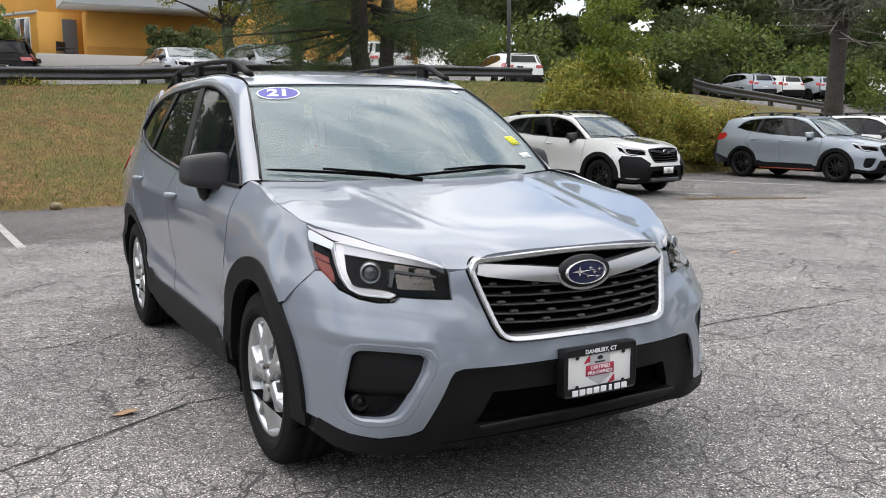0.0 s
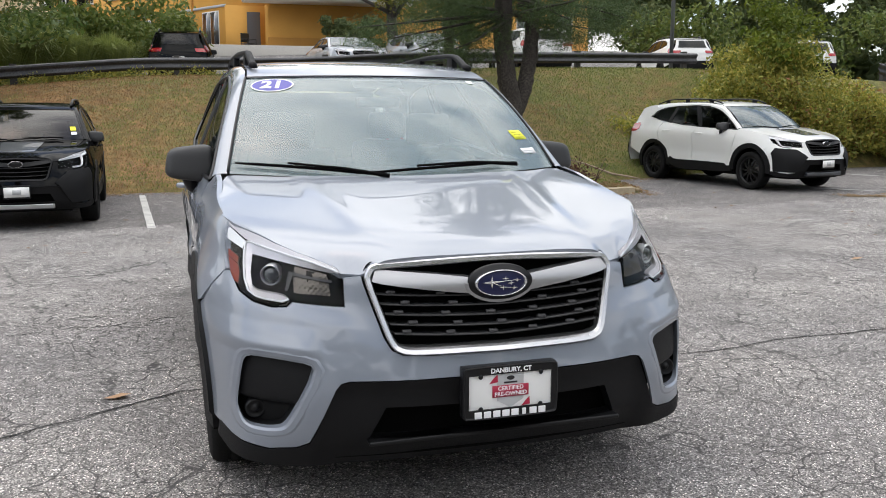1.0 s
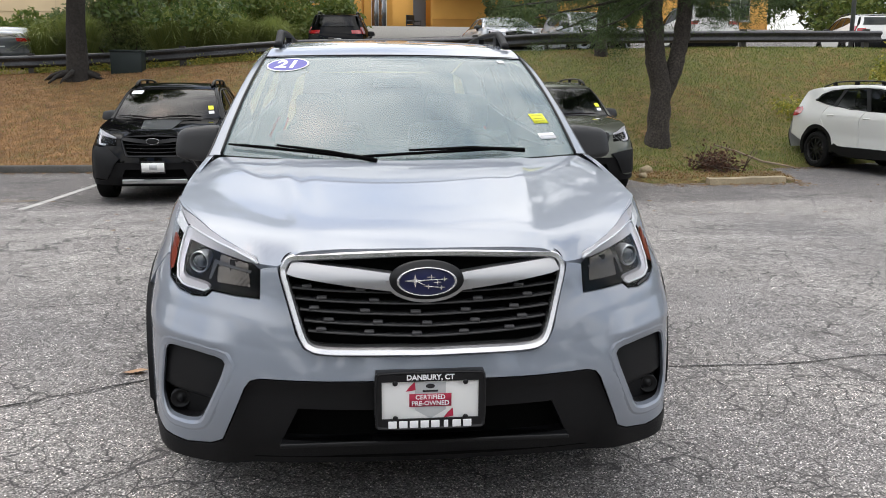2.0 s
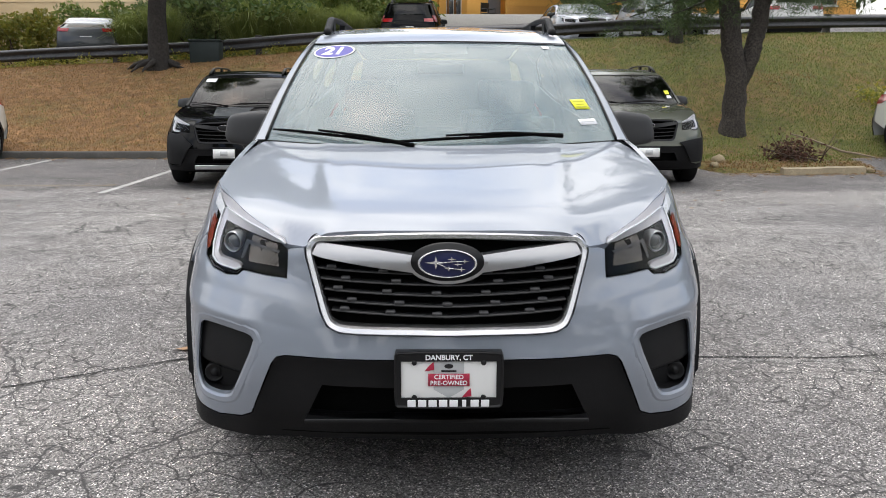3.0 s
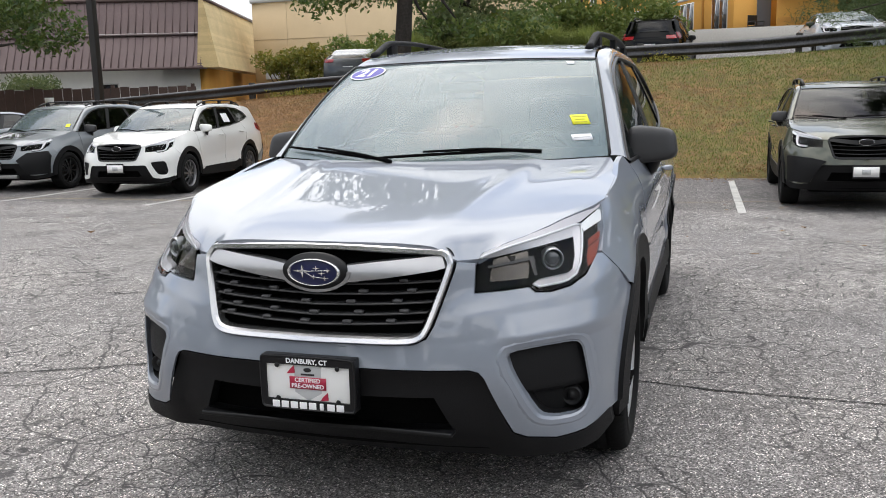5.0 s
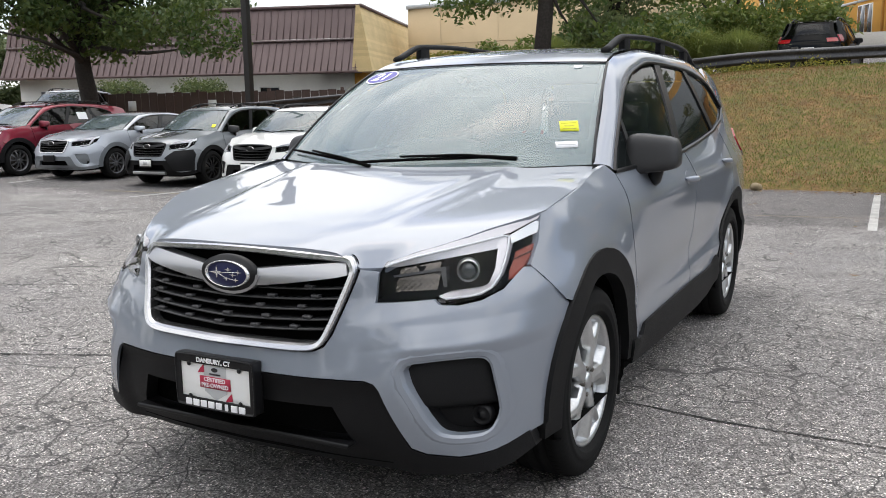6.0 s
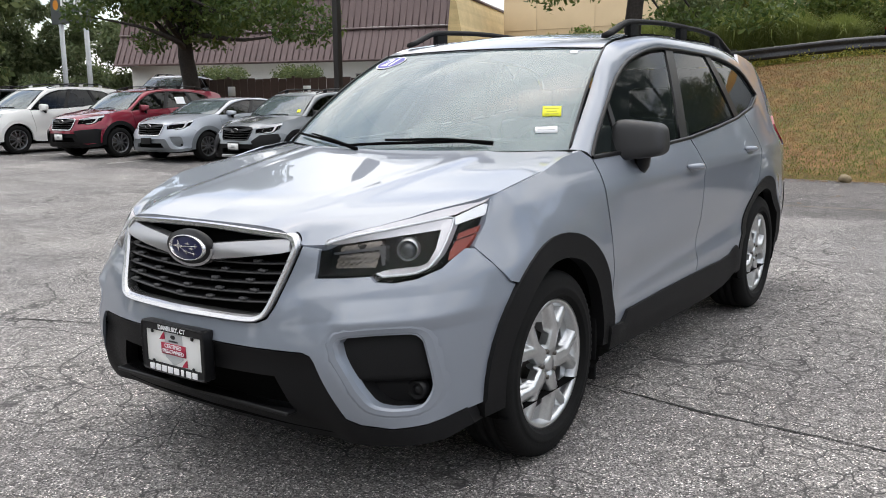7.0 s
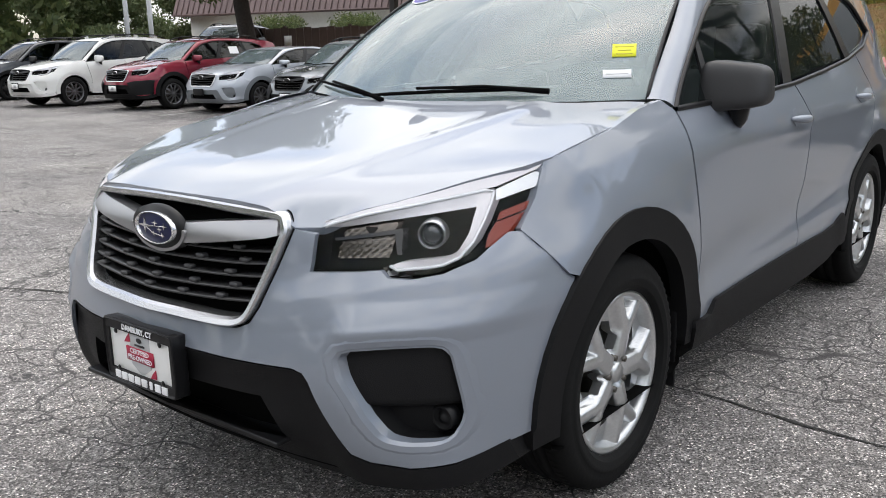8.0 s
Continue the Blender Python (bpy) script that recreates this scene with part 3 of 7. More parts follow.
    for k in range(count):
        def crown(x, y):
            r = math.hypot(x, y)
            return Vector((x, y, w * (0.74 + 0.10 * math.sin(min(1, r / 0.22) * math.pi)) - 0.16 * abs(y) * (1 if res else 0) - 0.02 * smooth_step(0.17, 0.225, r)))
        bm = panel([(x * s, y * s) for x, y in out], 0.035 if res else 0.2, crown, (0, 0, -0.030), rim=True)
        bmesh.ops.rotate(bm, verts=bm.verts, matrix=Matrix.Rotation(2 * math.pi * k / count + 0.31, 3, "Z"))
        part("spoke", bm, spoke_mat, hub)
    bm = bmesh.new()
    lathe(bm, [(0.0, w * 0.90), (0.024, w * 0.90), (0.030, w * 0.84), (0.034, w * 0.74), (0.036, w * 0.5)] if res else [(0.0, w * 0.84), (0.026, w * 0.84), (0.032, w * 0.78), (0.058, w * 0.74), (0.066, w * 0.5)], 28)
    part("hub_cap", bm, spoke_mat, hub)
    if res:
        for k in range(5):
            bm = bmesh.new()
            a = 2 * math.pi * (k + 0.5) / 5 + 0.31
            lathe(bm, [(0.0, w * 0.88), (0.009, w * 0.88), (0.011, w * 0.6)], 8, Matrix.Translation((0.050 * math.cos(a), 0.050 * math.sin(a), 0)))
            part("wheel_nut", bm, brake_steel, hub)
    return hub


def plate_bars(parent, y, z):
    """A far dealer's plate: white, in a dark frame, with a small mark."""
    fr = part("plate_frame", boxed(-0.158, 0.158, y - 0.012, y, z - 0.085, z + 0.085, 0.004), satin_black, parent)
    part("plate", boxed(-0.146, 0.146, y - 0.016, y - 0.012, z - 0.062, z + 0.062), white_plate, fr, "white dealer plate with a grey mark")
    part("plate_mark", boxed(-0.05, 0.05, y - 0.018, y - 0.016, z - 0.03, z + 0.03), ink_grey, fr)


def build_car(name, label, at, paint, res=0, warp=None, clad=cladding, wheel="ten", wheel_mat=None, grille_mat=None, privacy=True, group="parked cars", tyre=0.346, rails=True, extras=None, mirror_mat=None, category="car"):
    """A car facing -y, its nose at the origin of its own axes; warp shapes its kin."""
    car = thing(name, label, category, group, at)
    warp = warp or (lambda p: p)
    cell = 0.032 if res else 0.10
    wheel_mat = wheel_mat or dark_alloy
    grille_mat = grille_mat or chrome

    def put(pname, bm, mat, parent=car, plabel="", smooth=True):
        for v in bm.verts:
            v.co = warp(v.co)
        return part(pname, bm, mat, parent, plabel, smooth)

    def nose(off=0.0):
        return lambda x, z: Vector((x, nose_y(x, z) + off, z))

    def flank(s, off=0.0):
        return lambda y, z: Vector((s * (flank_x(y, z) + off), y, z))

    gap = 0.0025
    # bonnet
    half = [(0, 0.104), (0.30, 0.118), (0.385, 0.131), (0.430, 0.147), (0.482, 0.184), (0.552, 0.250), (0.60, 0.308), (0.66, 0.398), (0.70, 0.470), (0.775, 0.600), (0.803, 0.675), (0.806, 0.80), (0.806, 0.96), (0.802, 1.02), (0.793, 1.10), (0.778, 1.20), (0.754, 1.288), (0.60, 1.195), (0.45, 1.135), (0.25, 1.085), (0, 1.062)]
    bm = panel(mirrored(half), (0.018, 0.022) if res else cell, lambda x, y: Vector((x, y, bonnet_z(x, y))), (0, 0.006, -0.018))
    put("bonnet", bm, paint)
    # nose panel round the grille, lamps and fog pockets
    seam = [(nose_x(0.512, 0.832), 0.832), (nose_x(0.56, 0.775), 0.775), (nose_x(0.607, 0.717), 0.717), (nose_x(0.636, 0.699), 0.699), (nose_x(0.592, 0.655), 0.655), (nose_x(0.562, 0.59), 0.59), (nose_x(0.542, 0.52), 0.52), (nose_x(0.530, 0.42), 0.42), (nose_x(0.530, 0.352), 0.352)]
    half = [(0, 0.622)] + [(0.25, 0.619), (0.320, 0.622), (0.356, 0.638), (0.377, 0.675), (0.425, 0.832), (0.430, 0.858), (0.480, 0.850), (0.482, 0.764), (0.56, 0.767), (0.631, 0.772), (0.650, 0.756), (0.693, 0.752), (0.745, 0.762), (0.784, 0.786), (0.803, 0.836)] + seam + [(0.80, 0.322), (0.72, 0.312), (0.64, 0.325), (0.604, 0.345), (0.528, 0.522), (0.512, 0.542), (0.485, 0.550), (0.284, 0.551), (0, 0.556)]
    fogs = [FOG, [(-x, z) for x, z in FOG]]
    bm = panel(mirrored(half), (0.012, 0.0055) if res else cell, nose(), (0, 0.012, 0), holes=fogs)
    put("front_bumper", bm, paint)
    # black lower apron
    half = [(0, 0.552), (0.284, 0.547), (0.483, 0.546), (0.508, 0.539), (0.524, 0.521), (0.600, 0.342), (0.638, 0.321), (0.72, 0.308), (0.80, 0.318), (0.857, 0.346), (0.864, 0.285), (0.83, 0.262), (0.70, 0.250), (0.40, 0.240), (0, 0.238)]
    bm = panel(mirrored(half), cell, lambda x, z: Vector((x, nose_y(x, z) - 0.004 + 0.03 * smooth_step(0.56, 0.50, z) * (1 - smooth_step(0.5, 0.62, abs(x))), z)), (0, 0.05, 0), holes=[[(-0.375, 0.458), (0.375, 0.458), (0.425, 0.352), (-0.425, 0.352)]])
    put("lower_apron", bm, clad, plabel="textured black lower bumper with an air intake")
    # black sheet stands in for the shaded depth of the intake
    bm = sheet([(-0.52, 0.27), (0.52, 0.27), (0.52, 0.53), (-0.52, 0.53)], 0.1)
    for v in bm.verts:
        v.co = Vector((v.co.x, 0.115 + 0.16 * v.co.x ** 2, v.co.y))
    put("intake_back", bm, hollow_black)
    if res:
        put("intake_lip", boxed(-0.43, 0.43, 0.045, 0.10, 0.338, 0.352, 0.005), satin_black)
    # grille: frame, dark back, slats, wing bars, badge
    loop = rounded(mirrored(GRILLE), 2 if res else 0)
    put("grille_frame", swept(loop, [(0.0, 0.016), (0.0012, -0.012), (0.005, -0.017), (0.017, -0.012), (0.022, -0.003), (0.0225, 0.035)] if res else [(0.0, 0.02), (0.002, -0.012), (0.021, -0.008), (0.022, 0.03)], lambda x, z: Vector((x, nose_y(x, z), z))), grille_mat, plabel="bright grille surround")
    if res:
        put("grille_gasket", swept(loop, [(-0.0035, 0.006), (-0.002, 0.003), (0.003, 0.014)], lambda x, z: Vector((x, nose_y(x, z), z))), hollow_black)
    # black sheet stands in for the shaded depth behind the slats
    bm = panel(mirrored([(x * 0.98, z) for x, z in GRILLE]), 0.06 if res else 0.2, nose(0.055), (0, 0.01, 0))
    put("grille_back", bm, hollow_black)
    rows = [0.792, 0.762, 0.732, 0.702, 0.674] if res else [0.78, 0.73, 0.68]
    for z in rows:
        xe = pchip([0.62, 0.66, 0.70, 0.84, 0.90], [0.31, 0.335, 0.352, 0.395, 0.39], z)
        def slat(u, v, z=z, xe=xe):
            x = -xe + 2 * xe * u
            c = [(0.010, 0.0), (-0.004, 0.003), (0.0, 0.008), (0.04, 0.010), (0.04, -0.002)][min(4, round(v * 4))]
            return Vector((x, nose_y(x, z) + 0.012 + c[0], z - 0.005 + c[1] + 0.012 * (x / xe) ** 2))
        bm = grid(24 if res else 6, 4, slat)
        put("grille_slat", bm, slat_black)
        if res:
            for k in range(5):
                x = -xe + 2 * xe * (k + (0.5 if rows.index(z) % 2 else 0.28)) / 5
                y = nose_y(x, z)
                bm = boxed(x - 0.015, x + 0.015, y + 0.010, y + 0.03, z + 0.012 * (x / xe) ** 2 + 0.002, z + 0.012 * (x / xe) ** 2 + 0.013, 0.0045)
                put("grille_tab", bm, tab_grey)
    for s in (1, -1):
        wing = [(0.060, 0.845), (0.20, 0.862), (0.386, 0.880), (0.402, 0.845), (0.375, 0.838), (0.22, 0.815), (0.10, 0.800), (0.060, 0.795)]
        bm = panel([(s * x, z) for x, z in wing], (0.03, 0.012) if res else 0.1, lambda x, z: Vector((x, nose_y(x, z) - 0.004 - 0.012 * math.sin(math.pi * min(1, max(0, (z - 0.79) / 0.085))), z)), (0, 0.04, 0))
        put("grille_wing", bm, wing_silver if res else satin_black)
    by = nose_y(0, 0.835) - 0.02
    if res:
        cup = [(0.118 * math.cos(a), 0.833 + 0.066 * math.sin(a)) for a in (math.pi + math.pi * k / 20 for k in range(21))] + [(0.092 * math.cos(a), 0.833 + 0.047 * math.sin(a)) for a in (2 * math.pi - math.pi * k / 20 for k in range(21))]
        put("badge_well", lathe(bmesh.new(), [(0.0, 0.0), (1.0, 0.0), (1.02, -0.02)], 40, Matrix.Translation((0, by + 0.003, 0.832)) @ Matrix.Rotation(math.pi / 2, 4, "X") @ Matrix.Diagonal((0.107, 0.056, 1, 1))), satin_black)
        put("badge_cup", panel(cup, 0.03, lambda x, z: Vector((x, by + 0.004, z)), (0, 0.03, 0)), wing_silver)
    bm = lathe(bmesh.new(), [(0.96, 0.0), (1.0, 0.006), (1.03, 0.009), (1.08, 0.006), (1.11, -0.012)], 48 if res else 16, Matrix.Translation((0, by, 0.830)) @ Matrix.Rotation(math.pi / 2, 4, "X") @ Matrix.Diagonal((0.080, 0.039, 1, 1)))
    badge = put("badge_ring", bm, bright_chrome if res else chrome)
    bm = lathe(bmesh.new(), [(0.0, 0.009), (0.5, 0.007), (1.0, 0.0)], 48 if res else 16, Matrix.Translation((0, by, 0.830)) @ Matrix.Rotation(math.pi / 2, 4, "X") @ Matrix.Diagonal((0.080, 0.039, 1, 1)))
    put("badge_field", bm, badge_blue if res else satin_black, badge)
    if res:
        for sx, sz, q in ((-0.034, 0.834, 0.032), (0.012, 0.844, 0.014), (0.030, 0.829, 0.014), (0.004, 0.817, 0.014), (0.050, 0.838, 0.014), (0.040, 0.814, 0.014)):
            star = [(1, 0), (0.13, 0.13), (0, 0.62), (-0.13, 0.13), (-1, 0), (-0.13, -0.13), (0, -0.62), (0.13, -0.13)]
            bm = panel([(sx + q * a, sz + q * b) for a, b in star], 0.1, lambda x, z: Vector((x, by - 0.010, z)), (0, 0.003, 0))
            put("badge_star", bm, bright_chrome, badge)
        for ax, az, bx, bz in ((-0.034, 0.834, 0.050, 0.838), (-0.034, 0.834, 0.004, 0.817), (0.004, 0.817, 0.040, 0.814)):
            put("badge_line", tube(bmesh.new(), [(ax, by - 0.010, az), (bx, by - 0.010, bz)], 0.0011, 4), bright_chrome, badge)
    # head lamps and fog pockets
    for s in (1, -1):
        out = LAMP if s > 0 else [(-x, z) for x, z in LAMP]
        bm = panel(out, 0.05 if res else 0.2, nose(0.055), (0, 0.01, 0))
        lamp = put("headlamp", bm, hollow_black, plabel="headlamp with a white light guide and orange marker")
        bm = panel(inset(out, 0.001), 0.03 if res else 0.15, nose(-0.001), (0, 0.055, 0))
        lens = put("lamp_lens", bm, lens_glass, lamp)
        lens.visible_shadow = False
        brow = [(0.489, 0.864), (0.496, 0.877), (0.552, 0.899), (0.60, 0.914), (0.66, 0.933), (0.70, 0.953), (0.775, 0.982), (0.792, 0.986), (0.789, 0.968), (0.745, 0.935), (0.68, 0.920), (0.624, 0.907), (0.56, 0.893), (0.506, 0.874)]
        put("lamp_brow", panel([(s * x, z) for x, z in brow], 0.03 if res else 0.2, nose(0.006), (0, 0.02, 0)), lamp_silver, lamp)
        guide = [(0.492, 0.864), (0.506, 0.872), (0.56, 0.889), (0.624, 0.903), (0.68, 0.916), (0.732, 0.929), (0.746, 0.925), (0.754, 0.900), (0.760, 0.862), (0.762, 0.822), (0.755, 0.792), (0.735, 0.779), (0.714, 0.775), (0.658, 0.771), (0.641, 0.780)]
        put("light_guide", tube(bmesh.new(), [Vector((s * x, nose_y(x, z) + 0.009, z)) for x, z in guide], 0.0042, 6), lamp_white, lamp)
        hem = [(0.650, 0.785), (0.725, 0.792), (0.741, 0.803), (0.742, 0.840), (0.730, 0.893), (0.615, 0.876), (0.522, 0.862)]
        put("lamp_flange", panel([(s * x, z) for x, z in guide + hem], 0.02 if res else 0.2, lambda x, z: Vector((x, nose_y(x, z) + 0.012 + 0.016 * smooth_step(0.0, 0.022, edge_gap([(s * gx, gz) for gx, gz in guide + guide[::-1]], x, z)), z)), (0, 0.03, 0)), lamp_silver, lamp)
        block = [(0.747, 0.929), (0.786, 0.962), (0.797, 0.958), (0.800, 0.928), (0.758, 0.905)]
        put("daytime_lamp", panel([(s * x, z) for x, z in block], 0.02 if res else 0.2, nose(0.010), (0, 0.02, 0)), lamp_white, lamp)
        if res:
            for mk in ([(0.773, 0.880), (0.799, 0.897), (0.802, 0.878), (0.776, 0.862)], [(0.776, 0.858), (0.802, 0.873), (0.800, 0.815), (0.783, 0.806), (0.776, 0.832)]):
                put("side_marker", panel([(s * x, z) for x, z in mk], 0.03, nose(0.014), (0, 0.02, 0)), orange_red, lamp)
            for ref in ([(0.520, 0.835), (0.618, 0.850), (0.612, 0.870), (0.523, 0.855)], [(0.516, 0.790), (0.622, 0.793), (0.620, 0.842), (0.519, 0.829)]):
                put("reflector_bowl", panel([(s * x, z) for x, z in ref], 0.005, lambda x, z: Vector((x, nose_y(x, z) + 0.034 + 0.006 * math.sin(x * 420) * math.sin(z * 380), z)), (0, 0.02, 0)), reflector, lamp)
            put("lamp_web", panel([(s * x, z) for x, z in [(0.510, 0.838), (0.514, 0.832), (0.622, 0.845), (0.640, 0.80), (0.648, 0.80), (0.632, 0.856)]], 0.02, nose(0.022), (0, 0.02, 0)), lamp_black, lamp)
            px, pz = 0.684, 0.840
            m = Matrix.Translation((s * px, nose_y(px, pz) + 0.026, pz)) @ Matrix.Rotation(math.pi / 2, 4, "X") @ Matrix.Rotation(s * 0.45, 4, "Y")
            put("projector_bezel", lathe(bmesh.new(), [(0.036, -0.03), (0.034, 0.004), (0.032, 0.008), (0.029, 0.004), (0.028, -0.01)], 40, m), satin_chrome, lamp)
            put("projector_lens", lathe(bmesh.new(), [(0.0, 0.014), (0.014, 0.011), (0.023, 0.004), (0.028, -0.006)], 32, m), projector_glass, lamp)
        fo = FOG if s > 0 else [(-x, z) for x, z in FOG]
        if res:
            put("fog_lip", swept(fo, [(-0.031, 0.0015), (-0.021, -0.0028), (-0.007, -0.0005), (0.0, 0.009), (0.002, 0.034)], lambda x, z: Vector((x, nose_y(x, z, False), z))), paint, plabel="body-coloured lip round the fog lamp")
        def pocket(x, z):
            return Vector((x, nose_table(abs(x), z) + 0.034 + 0.050 * smooth_step(0.462, 0.448, z), z))
        bm = panel(fo, 0.012 if res else 0.2, pocket, lambda p: Vector((0, nose_y(p.x, p.z) + 0.008 - p.y, 0)))
        fog = put("fog_pocket", bm, clad, plabel="black fog lamp pocket")
        m = Matrix.Translation((s * 0.752, nose_table(0.752, 0.42) + 0.072, 0.418)) @ Matrix.Rotation(math.pi / 2, 4, "X")
        put("fog_lamp", lathe(bmesh.new(), [(0.034, -0.02), (0.031, 0.010), (0.026, 0.012), (0.022, -0.006), (0.010, 0.010), (0.0, 0.014)], 28 if res else 12, m), satin_black, fog)
        # wing, doors, rear quarter
        wing = [(0.512, 0.838), (0.585, 0.905), (0.652, 0.990), (0.80, 1.014), (0.96, 1.040), (1.05, 1.060), (1.15, 1.082), (1.30, 1.098), (1.355, 1.064), (1.352, 0.92), (1.40, 0.72), (1.42, 0.60), (1.415, 0.40)] + arc(0.955, 0.345, 0.478, 7, 131, 14) + [(0.607, 0.717)]
        put("front_wing", panel(inset(wing, gap), cell, flank(s), (-0.02 * s, 0, 0), flip=s < 0), paint)
        door = [(1.36, 1.062), (1.80, 1.078), (2.27, 1.096), (2.36, 1.100), (2.46, 0.95), (2.485, 0.70), (2.47, 0.42), (2.455, 0.395), (1.56, 0.395), (1.50, 0.370), (1.410, 0.372), (1.425, 0.60), (1.405, 0.72), (1.357, 0.92)]
        fd = put("front_door", panel(inset(door, gap), cell, flank(s), (-0.02 * s, 0, 0), flip=s < 0), paint)
        door = [(2.365, 1.100), (3.22, 1.168), (3.40, 1.19), (3.50, 1.05), (3.50, 0.92), (3.40, 0.78)] + arc(3.61, 0.345, 0.465, 118, 172, 8) + [(3.05, 0.40), (2.46, 0.395), (2.475, 0.42), (2.49, 0.70), (2.465, 0.95)]
        rd = put("rear_door", panel(inset(door, gap), cell, flank(s), (-0.02 * s, 0, 0), flip=s < 0), paint)
        quarter = [(3.405, 1.19), (3.62, 1.222), (3.875, 1.288), (3.70, 1.436), (3.86, 1.548), (4.10, 1.52), (4.28, 1.47), (4.42, 1.15), (4.47, 0.98), (4.50, 0.60), (4.05, 0.47)] + arc(3.61, 0.345, 0.465, 15, 116, 12) + [(3.405, 0.78), (3.505, 0.92), (3.505, 1.05)]
        put("rear_quarter", panel(inset(quarter, gap), cell, flank(s), (-0.02 * s, 0, 0), flip=s < 0), paint)
        # pillar and cant rail
        bm = grid(60 if res else 14, 6, lambda u, v: (lambda a, b: Vector((s * (a.x + (b.x - a.x) * v + 0.030 * v * (1 - v) * 4 * 0.5), a.y + (b.y - a.y) * v, a.z + (b.z - a.z) * v + 0.010 * math.sin(math.pi * v))))(top_edge(u), glass_edge(u)))
        if s > 0:
            bmesh.ops.reverse_faces(bm, faces=list(bm.faces))
        put("roof_side", bm, paint)
        # arches and sill of black plastic
        for yc, a0, a1 in ((0.955, -4, 186), (3.61, -14, 186)):
            ring = arc(yc, 0.345, 0.482 if yc < 2 else 0.470, a0, a1, 26) + arc(yc, 0.345, 0.392, a1, a0, 26)
            put("arch_moulding", panel(ring, 0.05 if res else 0.3, flank(s, 0.007), (-0.05 * s, 0, 0), flip=s < 0), clad, plabel="black wheel arch moulding")
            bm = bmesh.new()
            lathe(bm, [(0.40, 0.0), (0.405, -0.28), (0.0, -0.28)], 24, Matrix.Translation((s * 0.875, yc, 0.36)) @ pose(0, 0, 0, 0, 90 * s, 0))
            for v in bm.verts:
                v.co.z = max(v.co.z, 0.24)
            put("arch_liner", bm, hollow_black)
        sill = [(1.39, 0.388), (1.53, 0.378), (1.575, 0.418), (2.0, 0.424), (2.65, 0.423), (2.85, 0.420), (3.0, 0.430), (3.09, 0.468), (3.15, 0.43), (3.17, 0.34), (2.92, 0.268), (2.68, 0.251), (2.25, 0.257), (1.89, 0.265), (1.565, 0.278), (1.40, 0.287)]
        put("sill_moulding", panel(sill, 0.06 if res else 0.3, lambda y, z: Vector((s * (flank_x(y, z) + 0.010 + 0.008 * math.sin(math.pi * min(1, max(0, (z - 0.25) / 0.18)))), y, z)), (-0.05 * s, 0, 0), flip=s < 0), clad, plabel="black sill moulding")
        if res:
            put("mud_flap", boxed(min(s * 0.70, s * 0.862), max(s * 0.70, s * 0.862), 1.338, 1.35, 0.17, 0.50, 0.004), clad)
            put("mud_flap", boxed(min(s * 0.72, s * 0.86), max(s * 0.72, s * 0.86), 4.0, 4.015, 0.2, 0.55, 0.004), clad)
        # windows
        gl = [(1.375, 1.070), (1.59, 1.232), (1.855, 1.385), (2.075, 1.464), (2.30, 1.502), (2.52, 1.520), (2.24, 1.098)]
        glass = side_glass if res else dark_glass
        win = put("side_window", panel(inset(gl, 0.006), 0.06 if res else 0.3, flank(s, -0.006), (-0.004 * s, 0, 0), flip=s < 0), glass)
        gl2 = [(2.33, 1.105), (2.62, 1.522), (3.10, 1.510), (3.20, 1.175)]
        win2 = put("side_window", panel(inset(gl2, 0.004), 0.06 if res else 0.3, flank(s, -0.006), (-0.004 * s, 0, 0), flip=s < 0), glass)
        gl3 = [(3.27, 1.180), (3.17, 1.505), (3.40, 1.492), (3.66, 1.432), (3.85, 1.292), (3.61, 1.226)]
        win3 = put("quarter_window", panel(inset(gl3, 0.006), 0.06 if res else 0.3, flank(s, -0.006), (-0.004 * s, 0, 0), flip=s < 0), glass)
        for w in (win, win2, win3):
            w.visible_shadow = False
        pil = [(2.235, 1.090), (2.525, 1.528), (2.625, 1.528), (2.335, 1.096)]
        put("door_pillar", panel(pil, 0.08 if res else 0.3, flank(s, 0.001), (-0.02 * s, 0, 0), flip=s < 0), satin_black)
        pil = [(3.19, 1.166), (3.09, 1.514), (3.18, 1.512), (3.28, 1.178)]
        put("door_pillar", panel(pil, 0.08 if res else 0.3, flank(s, 0.001), (-0.02 * s, 0, 0), flip=s < 0), satin_black)
        div = [(1.595, 1.072), (1.635, 1.072), (1.668, 1.275), (1.632, 1.250)]
        put("window_divider", panel(div, 0.06 if res else 0.3, flank(s, 0.001), (-0.01 * s, 0, 0), flip=s < 0), satin_black)
        loop = [glass_edge(k / 40) for k in range(41)] + [Vector((flank_x(y, z), y, z)) for y, z in ((3.80, 1.268), (3.62, 1.222), (3.22, 1.168), (2.8, 1.130), (2.36, 1.097), (2.0, 1.082), (1.6, 1.071), (1.36, 1.066))]
        bm = tube(bmesh.new(), [(s * (p.x + 0.001), p.y, p.z) for p in loop[:: 1 if res else 4]], 0.010, 6, False)
        put("window_seal", bm, satin_black)
        # handles and mirror
        for ya, za, dr in ((2.20, 0.972, fd), (3.15, 1.003, rd)):
            pts = [(ya + 0.19 * k / 8, za - 0.008 * k / 8) for k in range(9)]
            bm = tube(bmesh.new(), [(s * (flank_x(y, z) + 0.034 * math.sin(math.pi * min(1, max(0.06, k / 8)))) , y, z) for k, (y, z) in enumerate(pts)], [0.008, 0.012, 0.014, 0.015, 0.015, 0.015, 0.014, 0.012, 0.008], 8)
            put("door_handle", bm, paint, dr)
